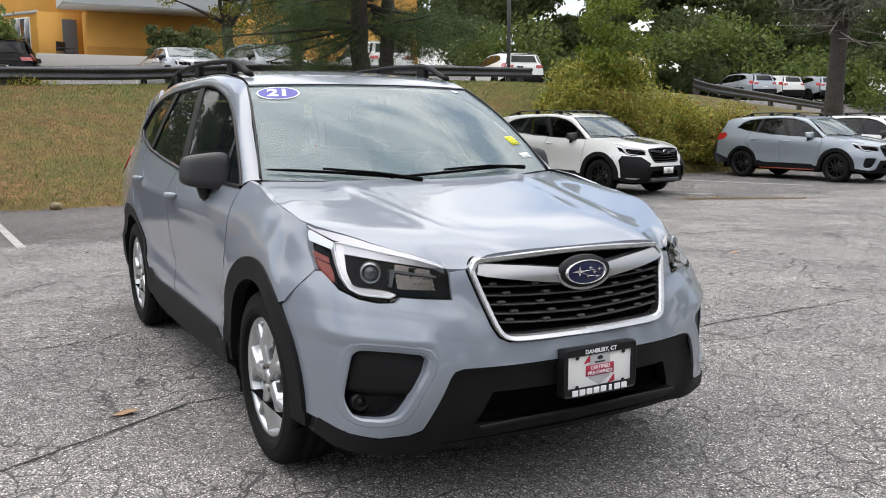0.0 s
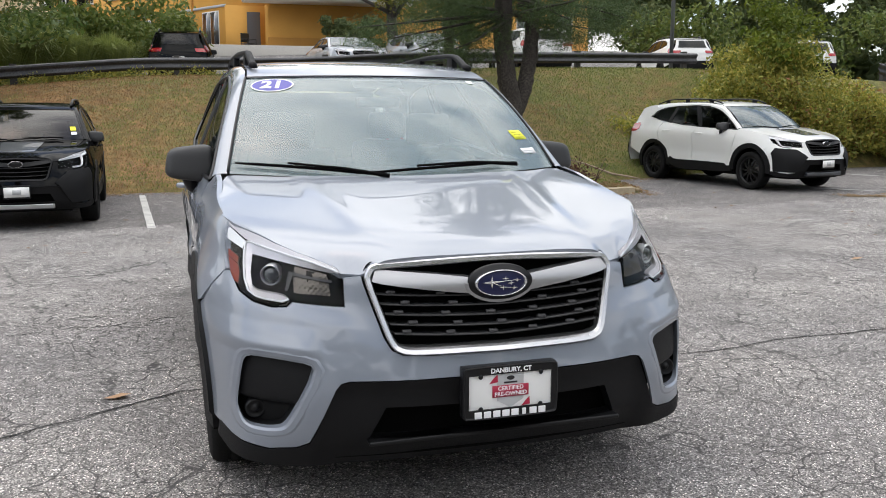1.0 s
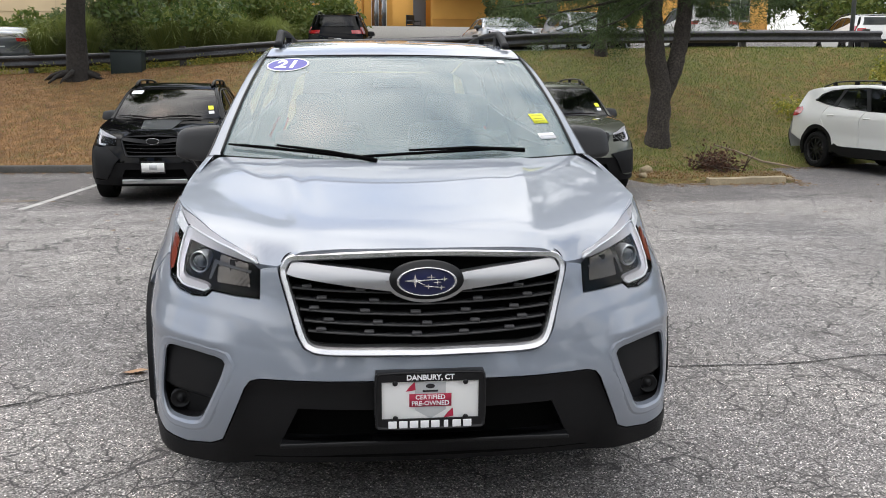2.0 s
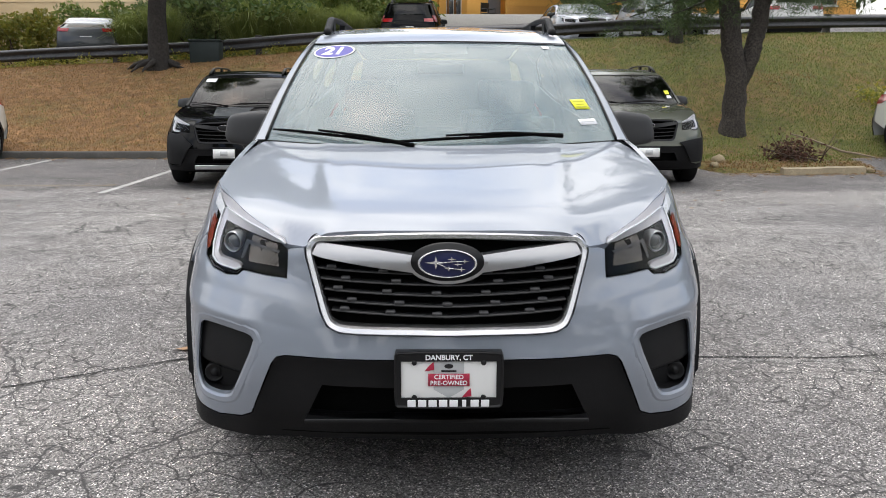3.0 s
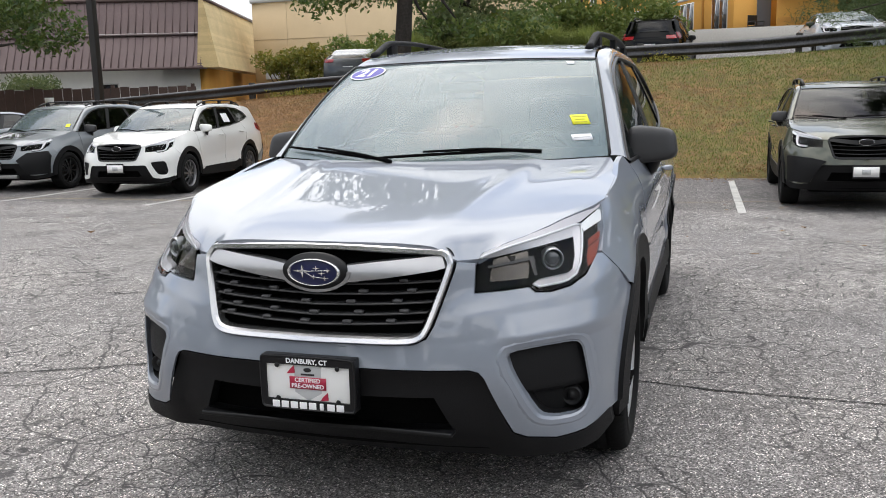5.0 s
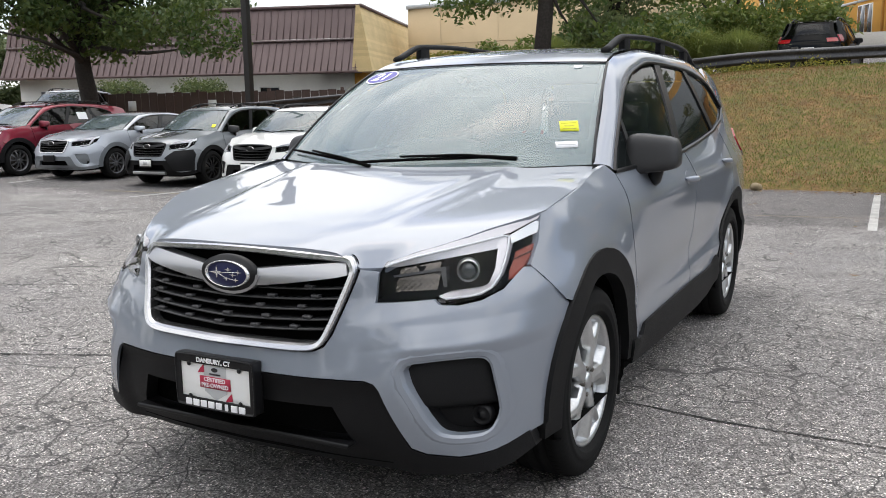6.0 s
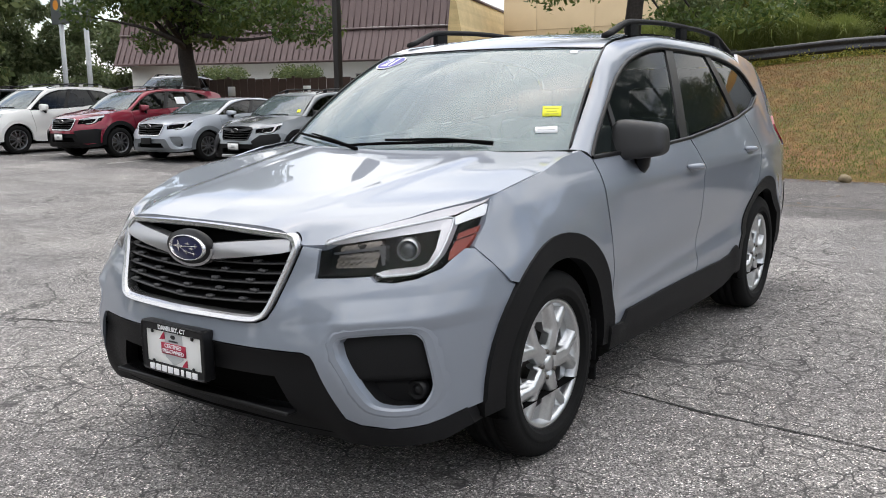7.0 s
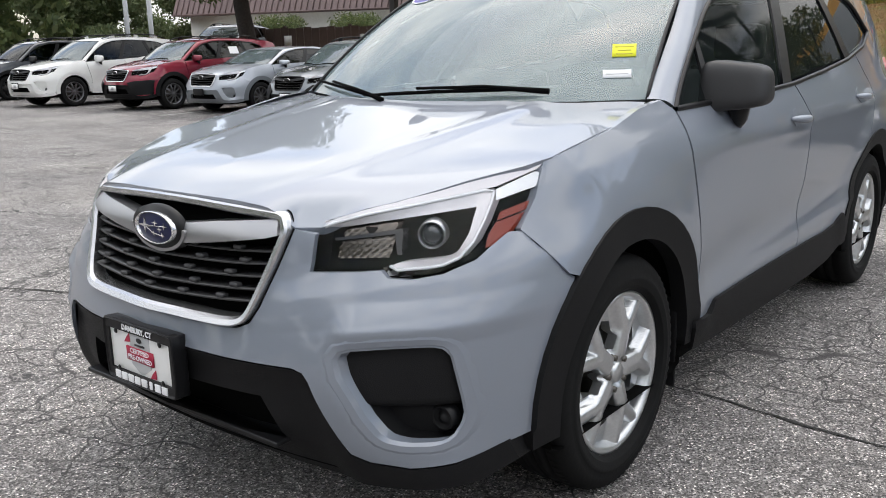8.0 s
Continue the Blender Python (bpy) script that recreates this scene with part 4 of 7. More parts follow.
            if res:
                bm = panel([(ya + 0.02 + 0.10 * (1 + math.cos(a)) / 2 * 1.4, za + 0.036 * math.sin(a)) for a in (2 * math.pi * k / 16 for k in range(16))], 0.03, lambda y, z: Vector((s * (flank_x(y, z) + 0.0015), y, z)), (-0.004 * s, 0, 0), flip=s < 0)
                put("handle_cup", bm, paint, dr)
        def shell(u, v):
            a, b = 2 * math.pi * u, math.pi * (v - 0.5)
            sg = lambda t, e: math.copysign(abs(t) ** e, t)
            c = sg(math.cos(b), 0.36)
            x, y, z = sg(math.cos(a), 0.34) * c, sg(math.sin(a), 0.6) * c, sg(math.sin(b), 0.5)
            return Vector((s * (0.893 + 0.106 * x - 0.010 * z * (x > 0)), 1.665 + 0.066 * y + 0.04 * x * 0.6 + 0.012 * z, 1.122 + 0.077 * z * (1 - 0.17 * x) + 0.002 * x))
        mir = put("door_mirror", grid(40 if res else 12, 20 if res else 8, shell), mirror_mat or mirror_black, plabel="" if mirror_mat else "matt black door mirror")
        put("mirror_foot", tube(bmesh.new(), [(s * 0.872, 1.74, 0.985), (s * 0.886, 1.715, 1.012), (s * 0.897, 1.69, 1.045), (s * 0.905, 1.67, 1.085)], [0.018, 0.030, 0.034, 0.038], 10), satin_black, mir)
        # roof rails
        if rails:
            def rail_top(t):
                y = 2.02 + 1.86 * t
                base = pchip([2.0, 2.3, 2.8, 3.3, 3.9], [1.566, 1.590, 1.606, 1.600, 1.556], y)
                h = 0.058 * min(1, smooth_step(-0.02, 0.15, t) * smooth_step(1.02, 0.82, t))
                return Vector((s * (0.562 + 0.012 * math.sin(math.pi * t)), y, base + 0.004 + h))
            bm = bmesh.new()
            n = 40 if res else 12
            rings = []
            for k in range(n + 1):
                p = rail_top(k / n)
                rings.append([bm.verts.new(p + Vector((dx, 0, dz))) for dx, dz in ((-0.019, -0.008), (-0.014, 0.010), (0.0, 0.014), (0.016, 0.010), (0.020, -0.010), (0.0, -0.013))])
            for a, b in zip(rings, rings[1:]):
                for k in range(6):
                    bm.faces.new((a[k], a[(k + 1) % 6], b[(k + 1) % 6], b[k]))
            bm.faces.new(rings[0][::-1])
            bm.faces.new(rings[-1])
            rail = put("roof_rail", bm, satin_black if not res else clad, plabel="black raised roof rail")
            for t0 in (0.16, 0.52, 0.84):
                p = rail_top(t0)
                put("rail_foot", boxed(p.x - 0.016, p.x + 0.016, p.y - 0.05, p.y + 0.05, p.z - 0.075, p.z - 0.004, 0.006), clad, rail)
        # tail lamp
        tl = [(4.18, 1.10), (4.24, 1.155), (4.47, 1.135), (4.50, 0.955), (4.32, 0.965), (4.20, 1.02)]
        put("tail_lamp", panel(tl, 0.06, flank(s, 0.008), (-0.03 * s, 0, 0), flip=s < 0), tail_red)
    # roof, screens, tail
    def roof(u, v):
        e = top_edge(2 / 7 + v * 5 / 7)
        q = 2 * u - 1
        return Vector((e.x * q * 0.985, e.y - 0.105 * (1 - q * q) * (1 - v) ** 6 + 0.06 * (1 - q * q) * v ** 4, e.z + (0.010 + 0.020 * (1 - q * q)) * (1 - 0.85 * (1 - v) ** 14)))
    bm = grid(40 if res else 10, 40 if res else 12, roof)
    put("roof", bm, paint)
    nu = 40 if res else 10
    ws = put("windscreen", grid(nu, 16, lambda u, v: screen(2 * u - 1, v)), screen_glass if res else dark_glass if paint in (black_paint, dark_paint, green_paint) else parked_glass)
    ws.visible_shadow = False
    bm = bmesh.new()
    def frit(u0, u1, v0, v1, n):
        g = [[bm.verts.new(screen(u0 + (u1 - u0) * (i / n), v0 + (v1 - v0) * (j / n)) + Vector((0, 0.003, -0.005))) for i in range(n + 1)] for j in range(n + 1)]
        for j in range(n):
            for i in range(n):
                bm.faces.new((g[j][i], g[j][i + 1], g[j + 1][i + 1], g[j + 1][i]))
    frit(-1.0, -0.965, 0, 1, 12)
    frit(0.965, 1.0, 0, 1, 12)
    frit(-0.965, 0.965, 0, 0.085, 12)
    frit(-0.965, 0.965, 0.978, 1.0, 12)
    frit(-0.20, 0.20, 0.86, 0.965, 8)
    put("windscreen_border", bm, satin_black, ws)
    for s in (1, -1):
        bm = tube(bmesh.new(), [Vector(screen(s * 0.998, k / 20)) + Vector((s * 0.006, 0, 0.004)) for k in range(21)], 0.006, 6)
        put("screen_trim", bm, satin_black)
    bm = tube(bmesh.new(), [Vector(screen(-1 + 2 * k / 20, 1.0)) + Vector((0, 0.004, 0.006)) for k in range(21)], 0.004, 6)
    put("screen_trim", bm, satin_black)
    # cowl under the screen
    bm = grid(24, 4, lambda u, v: Vector((0.74 * (2 * u - 1), 1.045 + 0.235 * (2 * u - 1) ** 2 + 0.11 * v, 1.068 + 0.012 * v + 0.008 * (2 * u - 1) ** 2)))
    put("cowl", bm, satin_black)
    for xa, first, va, xb, vb in ((-0.71, 0, 0.060, -0.16, -0.005), (-0.24, 0, 0.0, 0.44, 0.050)):
        pts = []
        for k in range(9):
            x = xa + (xb - xa) * k / 8
            v = va + (vb - va) * k / 8 + 0.012 * math.sin(math.pi * k / 8)
            pts.append(screen(x / 0.73, v) + Vector((0, -0.012, 0.014)))
        arm = put("wiper", tube(bmesh.new(), pts, [0.004, 0.006, 0.0065, 0.0065, 0.0065, 0.0065, 0.0065, 0.006, 0.004], 6), hollow_black)
        pts2 = [pts[3] + Vector((0, -0.006, 0.014)), pts[6] + Vector((0.0, -0.010, 0.012)), pts[8] + Vector((0.05, -0.030, -0.006))]
        put("wiper_arm", tube(bmesh.new(), pts2, [0.005, 0.006, 0.010], 6), hollow_black, arm)
    tail_rows = [(0.552, 4.285, 1.478), (0.60, 4.40, 1.25), (0.70, 4.47, 1.08), (0.76, 4.52, 0.95), (0.78, 4.56, 0.75), (0.78, 4.58, 0.55), (0.76, 4.52, 0.33)]
    def tail(u, v):
        k = list(range(len(tail_rows)))
        x, y, z = (pchip(k, [r[i] for r in tail_rows], v * (len(k) - 1)) for i in range(3))
        q = 2 * u - 1
        return Vector((x * q, y + 0.07 * (1 - q ** 4), z))
    put("tailgate", grid(14, 18, tail), paint)
    rw = grid(10, 6, lambda u, v: tail(0.08 + 0.84 * u, 0.03 + 0.22 * v) + Vector((0, 0.012, 0.004)))
    put("rear_window", rw, dark_glass)
    if not res:
        for a in (0.01, 0.81):
            put("rear_lamp", grid(3, 3, lambda u, v: tail(a + 0.18 * u, 0.37 + 0.13 * v) + Vector((0, 0.02, 0.003))), tail_red)
    put("rear_bumper", grid(14, 6, lambda u, v: tail(u, 0.72 + 0.28 * v) + Vector((0, 0.03, 0))), clad)
    bm = panel([(-0.16, 0.80), (0.16, 0.80), (0.16, 0.95), (-0.16, 0.95)], 0.2, lambda x, z: Vector((x, 4.625 - 0.3 * (z - 0.8), z)), (0, -0.02, 0), flip=True)
    put("rear_plate", bm, white_plate)
    # dark under-structure that shows in the gaps and blocks light under the car
    for s in (1, -1):
        bm = bmesh.new()
        g = [[bm.verts.new((s * (flank_x(y, z) - 0.022), y, z)) for y in np.linspace(1.38, 3.18, 8)] for z in np.linspace(0.25, 1.06, 6)]
        for j in range(5):
            for i in range(7):
                bm.faces.new((g[j][i], g[j][i + 1], g[j + 1][i + 1], g[j + 1][i]))
        put("door_shell", bm, hollow_black)
    bm = bmesh.new()
    box(bm, -0.60, 0.60, 0.30, 4.40, 0.215, 0.36)
    box(bm, -0.58, 0.58, 0.25, 1.25, 0.34, 0.86)
    box(bm, -0.845, 0.845, 1.42, 3.12, 0.285, 0.42)
    put("underbody", bm, hollow_black)
    # unseen tray, added to keep light off the ground below the nose
    put("undertray", boxed(-0.64, 0.64, 0.20, 0.50, 0.250, 0.270, 0.004), hollow_black)
    # cabin
    cabin = new("cabin")
    cabin.parent = car
    box_dash = boxed(-0.72, 0.72, 1.22, 1.62, 0.78, 1.06, 0.04)
    put("dashboard", box_dash, dash_plastic, cabin)
    if res:
        put("instrument_hood", boxed(0.20, 0.56, 1.40, 1.62, 1.05, 1.12, 0.03), dash_plastic, cabin)
        put("headliner", grid(8, 10, lambda u, v: roof(0.03 + 0.94 * u, 0.02 + 0.94 * v) - Vector((0, 0, 0.03))), trim_grey, cabin)
        bm = lathe(bmesh.new(), [(0.17 + 0.014 * math.cos(a), 0.014 * math.sin(a)) for a in (2 * math.pi * k / 8 for k in range(8))], 32, Matrix.Translation((0.37, 1.72, 1.02)) @ pose(0, 0, 0, 62, 0, 0), close=True)
        put("steering_wheel", bm, dash_plastic, cabin)
        put("steering_boss", boxed(0.30, 0.44, 1.70, 1.74, 0.98, 1.06, 0.015), dash_plastic, cabin)
        put("inner_mirror", boxed(-0.11, 0.11, 1.71, 1.74, 1.37, 1.42, 0.012), dash_plastic, cabin)
    for sx in (-0.37, 0.37):
        for y0, big in ((2.05, True), (3.0, False)):
            seat = put("seat_back", boxed(sx - 0.23, sx + 0.23, y0, y0 + 0.14, 0.55, 1.16, 0.05, m=None), seat_cloth, cabin)
            put("seat_base", boxed(sx - 0.24, sx + 0.24, y0 - 0.45, y0 + 0.05, 0.45, 0.60, 0.05), seat_cloth, cabin)
            put("headrest", boxed(sx - 0.12, sx + 0.12, y0 + 0.03, y0 + 0.13, 1.17, 1.34, 0.04), seat_cloth, cabin)
    put("parcel_shelf", boxed(-0.70, 0.70, 3.3, 4.25, 0.55, 0.98), dash_plastic, cabin)
    # wheels
    for s in (1, -1):
        for y in (0.945, 3.615):
            c = warp(Vector((s * (0.768 if res else 0.787), y, 0.346)))
            c.z = tyre
            wheel_thing(res, wheel_mat, wheel, car, c, s, tyre)
    if extras:
        extras(car, put)
    return car


lamp_silver = material("lamp_satin_silver", (0.60, 0.58, 0.60), 0.34, 0.45)
slat_black = material("grille_slat_black", (0.02, 0.02, 0.021), 0.32)
tab_grey = material("grille_tab_grey", (0.035, 0.035, 0.037), 0.55)
wing_silver = material("grille_satin_silver", (0.36, 0.36, 0.37), 0.36, 0.85)
projector_glass = material("projector_glass", (0.03, 0.035, 0.04), 0.03, 0.0, coat=1.0)


def hero_extras(car, put):
    """The dealer's plate and the stickers in the windscreen."""
    yp, zp, xp = -0.030, 0.504, 0.003
    rim = rounded([(xp + sx * a, zp + sz * b) for sx, sz, q in ((-1, -1, 0), (1, -1, 1), (1, 1, 0), (-1, 1, 1)) for a, b in (((0.159, 0.074), (0.146, 0.087)) if not q else ((0.146, 0.087), (0.159, 0.074)))], 1)
    fr = put("plate_frame", panel(rim, 0.2, lambda x, z: Vector((x, yp - 0.006, z)), (0, 0.02, 0), holes=[[(xp - 0.138, zp - 0.055), (xp + 0.138, zp - 0.055), (xp + 0.138, zp + 0.056), (xp - 0.138, zp + 0.056)]]), satin_black, plabel="black plate frame with white lettering")
    put("plate_rim", swept(rim, [(0.0, 0.012), (0.001, -0.008), (0.004, -0.010), (0.008, -0.006)], lambda x, z: Vector((x, yp, z))), satin_black, fr)
    put("plate_mount", boxed(xp - 0.155, xp + 0.155, yp + 0.004, yp + 0.035, zp - 0.082, zp + 0.082, 0.004), satin_black, fr)
    put("plate", boxed(xp - 0.146, xp + 0.146, yp + 0.0, yp + 0.004, zp - 0.070, zp + 0.070, 0.001), white_plate, fr, "white plate with a red ribbon reading certified pre-owned")
    face = pose(0, 0, 0, 90, 0, 0)
    words("frame_lettering", "DANBURY, CT", 0.021, ink_white, fr, Matrix.Translation((xp, yp - 0.0075, zp + 0.068)) @ face, 0.0008, bold=0.0006)
    # the dealer's name, as plain blocks
    for k in range(8):
        x = xp - 0.108 + 0.0305 * k
        put("name_block", boxed(x - (0.012 if k not in (5,) else 0.006), x + (0.012 if k not in (5,) else 0.006), yp - 0.009, yp - 0.005, zp - 0.081, zp - 0.060, 0.0015), ink_white, fr)
    shield = [(-0.044, 0.052), (0.044, 0.052), (0.044, -0.03), (0.0, -0.056), (-0.044, -0.03)]
    put("plate_shield", panel([(xp + x, zp + z) for x, z in shield], 0.2, lambda x, z: Vector((x, yp - 0.0015, z)), (0, 0.001, 0)), ink_grey, fr)
    put("plate_ribbon", boxed(xp - 0.060, xp + 0.060, yp - 0.0045, yp - 0.001, zp - 0.019, zp + 0.018), ink_red, fr)
    for sx, z in ((-0.056, 0.040), (0.052, -0.040)):
        tri = [(xp + sx - 0.014, zp + z - 0.014), (xp + sx + 0.014, zp + z - 0.010), (xp + sx + 0.012, zp + z + 0.014), (xp + sx, zp + z + 0.003)]
        put("ribbon_tail", panel(tri, 0.2, lambda x, zz: Vector((x, yp - 0.003, zz)), (0, 0.002, 0)), ink_red, fr)
    words("ribbon_lettering", "CERTIFIED", 0.0185, ink_white, fr, Matrix.Translation((xp, yp - 0.0050, zp + 0.0085)) @ face, 0.0004, bold=0.0003)
    words("ribbon_lettering", "PRE-OWNED", 0.0185, ink_white, fr, Matrix.Translation((xp, yp - 0.0050, zp - 0.0095)) @ face, 0.0004, bold=0.0003)
    put("plate_mark", lathe(bmesh.new(), [(0.0, 0.001), (1, 0.0)], 20, Matrix.Translation((xp, yp - 0.003, zp + 0.041)) @ Matrix.Rotation(math.pi / 2, 4, "X") @ Matrix.Diagonal((0.013, 0.007, 1, 1))), ink_black, fr)
    put("plate_mark", boxed(xp - 0.022, xp + 0.022, yp - 0.003, yp - 0.001, zp + 0.024, zp + 0.029), ink_black, fr)
    for sx in (-0.10, 0.10):
        for z in (0.052, -0.052):
            put("plate_screw", lathe(bmesh.new(), [(0.0, 0.003), (0.007, 0.002), (0.008, 0.0)], 10, Matrix.Translation((xp + sx, yp - 0.006, zp + z)) @ Matrix.Rotation(math.pi / 2, 4, "X")), satin_black, fr)

    def on_glass(u, v, lift):
        o = screen(u, v)
        du, dv = screen(u + 0.01, v) - screen(u - 0.01, v), screen(u, v + 0.01) - screen(u, v - 0.01)
        n = du.cross(dv).normalized()
        m = Matrix((du.normalized(), n.cross(du).normalized(), n)).transposed().to_4x4()
        m.translation = o + n * lift
        return m
    m = on_glass(-0.80, 0.885, 0.002)
    st = new("year_sticker", None)
    st.parent = car
    st.matrix_local = m
    part("sticker_rim", lathe(bmesh.new(), [(0.0, 0.0), (1.0, 0.0)], 40, Matrix.Diagonal((0.102, 0.070, 1, 1))), ink_white, st)
    part("sticker_field", lathe(bmesh.new(), [(0.0, 0.0008), (1.0, 0.0008)], 40, Matrix.Diagonal((0.094, 0.062, 1, 1))), ink_violet, st)
    words("sticker_number", "21", 0.108, ink_white, st, Matrix.Translation((0, 0, 0.0016)), 0.0002, bold=0.004, width=1.0)
    for nm, u, v, hw, hh, mt in (("price_sticker", 0.862, 0.300, 0.038, 0.032, ink_yellow), ("inspection_sticker", 0.868, 0.150, 0.044, 0.018, ink_white), ("toll_tag", 0.815, 0.945, 0.018, 0.016, ink_white)):
        st = new(nm, None)
        st.parent = car
        st.matrix_local = on_glass(u, v, 0.002)
        part("sticker_sheet", boxed(-hw, hw, -hh, hh, 0, 0.0006), mt, st)
        if hw > 0.03:
            for k in range(3 if hh > 0.025 else 1):
                w = hw * (0.8, 0.55, 0.7)[k]
                part("print_line", boxed(-w, w, -0.003 + 0.018 * (1 - k) * (hh > 0.025), 0.003 + 0.018 * (1 - k) * (hh > 0.025), 0.0006, 0.0010), ink_grey if mt is ink_white else material("ochre_print", (0.45, 0.42, 0.02), 0.6), st)


hero = build_car("silver_suv", "silver-blue compact SUV with black plastic cladding on worn asphalt", None, silver, 1, None, cladding, "fork", alloy, chrome, group="", extras=hero_extras)


# ---- ground: lower lot, grass bank, upper lot ----
def low_z(x, y):
    return smooth_step(3.0, 10.0, y) * (-0.19 + 0.10 * smooth_step(-11.0, -16.0, x))


def crest_y(x):
    """Where the bank meets the guard rail."""
    return pchip([-40, 11.5, 14.5, 18.0, 23.7, 31.9, 44], [21.0, 21.0, 19.6, 18.0, 20.0, 23.4, 28.0], x)


def crest_z(x):
    return pchip([-30, -18, -14, -10.5, -6.1, -3.2, -1.5, 2.0, 5.5, 12, 18, 23.7, 32, 44], [0.5, 1.1, 1.34, 1.56, 1.76, 1.98, 2.12, 2.20, 2.36, 2.48, 2.12, 1.86, 1.57, 1.3], x)


def toe_y(x):
    """The foot of the bank."""
    return 14.05 + 1.55 * smooth_step(8.0, 12.5, x)


def edge_y(x):
    """Where the tarmac ends: the bank's foot, and the grass island that juts out."""
    return toe_y(x) - 2.65 * smooth_step(4.2, 4.7, x) * (1 - smooth_step(7.2, 7.9, x))


def high_z(x, y):
    z = crest_z(x) - 0.2
    z += (2.28 - z) * smooth_step(11, 14, x) * smooth_step(0.5, 6.0, y - crest_y(x))
    z += 0.32 * smooth_step(22.3, 24.2, y) * smooth_step(-4.0, -8.0, x)
    return z + 1.95 * smooth_step(29, 40, y) * (1 - smooth_step(22, 32, x)) * smooth_step(-14, -4, x)


def bank_z(x, y):
    t, c = toe_y(x), crest_y(x)
    lo, hi = low_z(x, min(y, t)) - 0.03 + 0.10 * smooth_step(edge_y(x), edge_y(x) + 0.3, y), crest_z(x)
    s = min(1, max(0, (y - t) / (c - t)))
    s = s * 0.55 + 0.45 * s * s * (3 - 2 * s)
    return lo + (hi - lo) * s + 0.07 * noise.noise((x * 0.7, y * 0.9, 0)) * (1 - abs(2 * s - 1))


def asphalt_material(name, base, wear=1.0, cracks=True):
    m = bpy.data.materials.new(name)
    m.use_nodes = True
    n, l = m.node_tree.nodes, m.node_tree.links
    p = n["Principled BSDF"]
    p.inputs["Roughness"].default_value = 0.88
    tc = n.new("ShaderNodeTexCoord")

    def ramp(src, a, b, ca, cb):
        r = n.new("ShaderNodeValToRGB")
        r.color_ramp.elements[0].position, r.color_ramp.elements[1].position = a, b
        r.color_ramp.elements[0].color, r.color_ramp.elements[1].color = (*ca, 1), (*cb, 1)
        l.new(src, r.inputs["Fac"])
        return r.outputs["Color"]

    def mix(kind, fac, a, b):
        x = n.new("ShaderNodeMix")
        x.data_type, x.blend_type = "RGBA", kind
        if isinstance(fac, float):
            x.inputs["Factor"].default_value = fac
        else:
            l.new(fac, x.inputs["Factor"])
        l.new(a, x.inputs["A"])
        l.new(b, x.inputs["B"])
        return x.outputs["Result"]

    def noise_tex(scale, detail, rough=0.55, vec=None):
        t = n.new("ShaderNodeTexNoise")
        t.inputs["Scale"].default_value, t.inputs["Detail"].default_value, t.inputs["Roughness"].default_value = scale, detail, rough
        l.new(vec or tc.outputs["Object"], t.inputs["Vector"])
        return t

    g = lambda k: (base * k * 1.05, base * k, base * k * 0.985)
    # stones of the aggregate
    st = n.new("ShaderNodeTexVoronoi")
    st.inputs["Scale"].default_value = 190.0
    l.new(tc.outputs["Object"], st.inputs["Vector"])
    bw = n.new("ShaderNodeRGBToBW")
    l.new(st.outputs["Color"], bw.inputs["Color"])
    rs = n.new("ShaderNodeValToRGB")
    rs.color_ramp.elements[0].position, rs.color_ramp.elements[0].color = 0.15, (*g(0.18), 1)
    rs.color_ramp.elements[1].position, rs.color_ramp.elements[1].color = 0.92, (*g(4.4), 1)
    for at, k in ((0.45, 0.72), (0.68, 1.15), (0.80, 1.7)):
        e = rs.color_ramp.elements.new(at)
        e.color = (*g(k), 1)
    l.new(bw.outputs["Val"], rs.inputs["Fac"])
    stones = rs.outputs["Color"]
    fine = ramp(noise_tex(90, 5, 0.8).outputs["Fac"], 0.3, 0.7, (0.36, 0.36, 0.36), (1.64, 1.64, 1.64))
    col = mix("MULTIPLY", 1.0, stones, fine)
    clump = ramp(noise_tex(24, 6, 0.75).outputs["Fac"], 0.32, 0.7, (0.58, 0.58, 0.58), (1.30, 1.29, 1.28))
    col = mix("MULTIPLY", 1.0, col, clump)
    broad = ramp(noise_tex(0.55, 5, 0.6).outputs["Fac"], 0.32, 0.68, (0.80, 0.80, 0.81), (1.17, 1.16, 1.13))
    col = mix("MULTIPLY", 1.0, col, broad)
    if cracks:
        sep, wob, sft, yr = n.new("ShaderNodeSeparateXYZ"), noise_tex(0.8, 5, 0.65), n.new("ShaderNodeMath"), n.new("ShaderNodeMapRange")
        l.new(tc.outputs["Object"], sep.inputs[0])
        sft.operation = "MULTIPLY_ADD"
        sft.inputs[1].default_value = 2.2
        l.new(wob.outputs["Fac"], sft.inputs[0])
        l.new(sep.outputs["Y"], sft.inputs[2])
        yr.inputs["From Min"].default_value, yr.inputs["From Max"].default_value = 10.1, 10.7
        l.new(sft.outputs[0], yr.inputs["Value"])
        newer = n.new("ShaderNodeRGB")
        newer.outputs[0].default_value = (0.66, 0.655, 0.66, 1)
        col = mix("MULTIPLY", yr.outputs["Result"], col, newer.outputs[0])
        patch = ramp(noise_tex(1.7, 6, 0.7).outputs["Fac"], 0.36, 0.62, (0.78, 0.775, 0.77), (1.08, 1.08, 1.07))
        col = mix("MULTIPLY", 1.0, col, patch)
    height = st.outputs["Distance"]
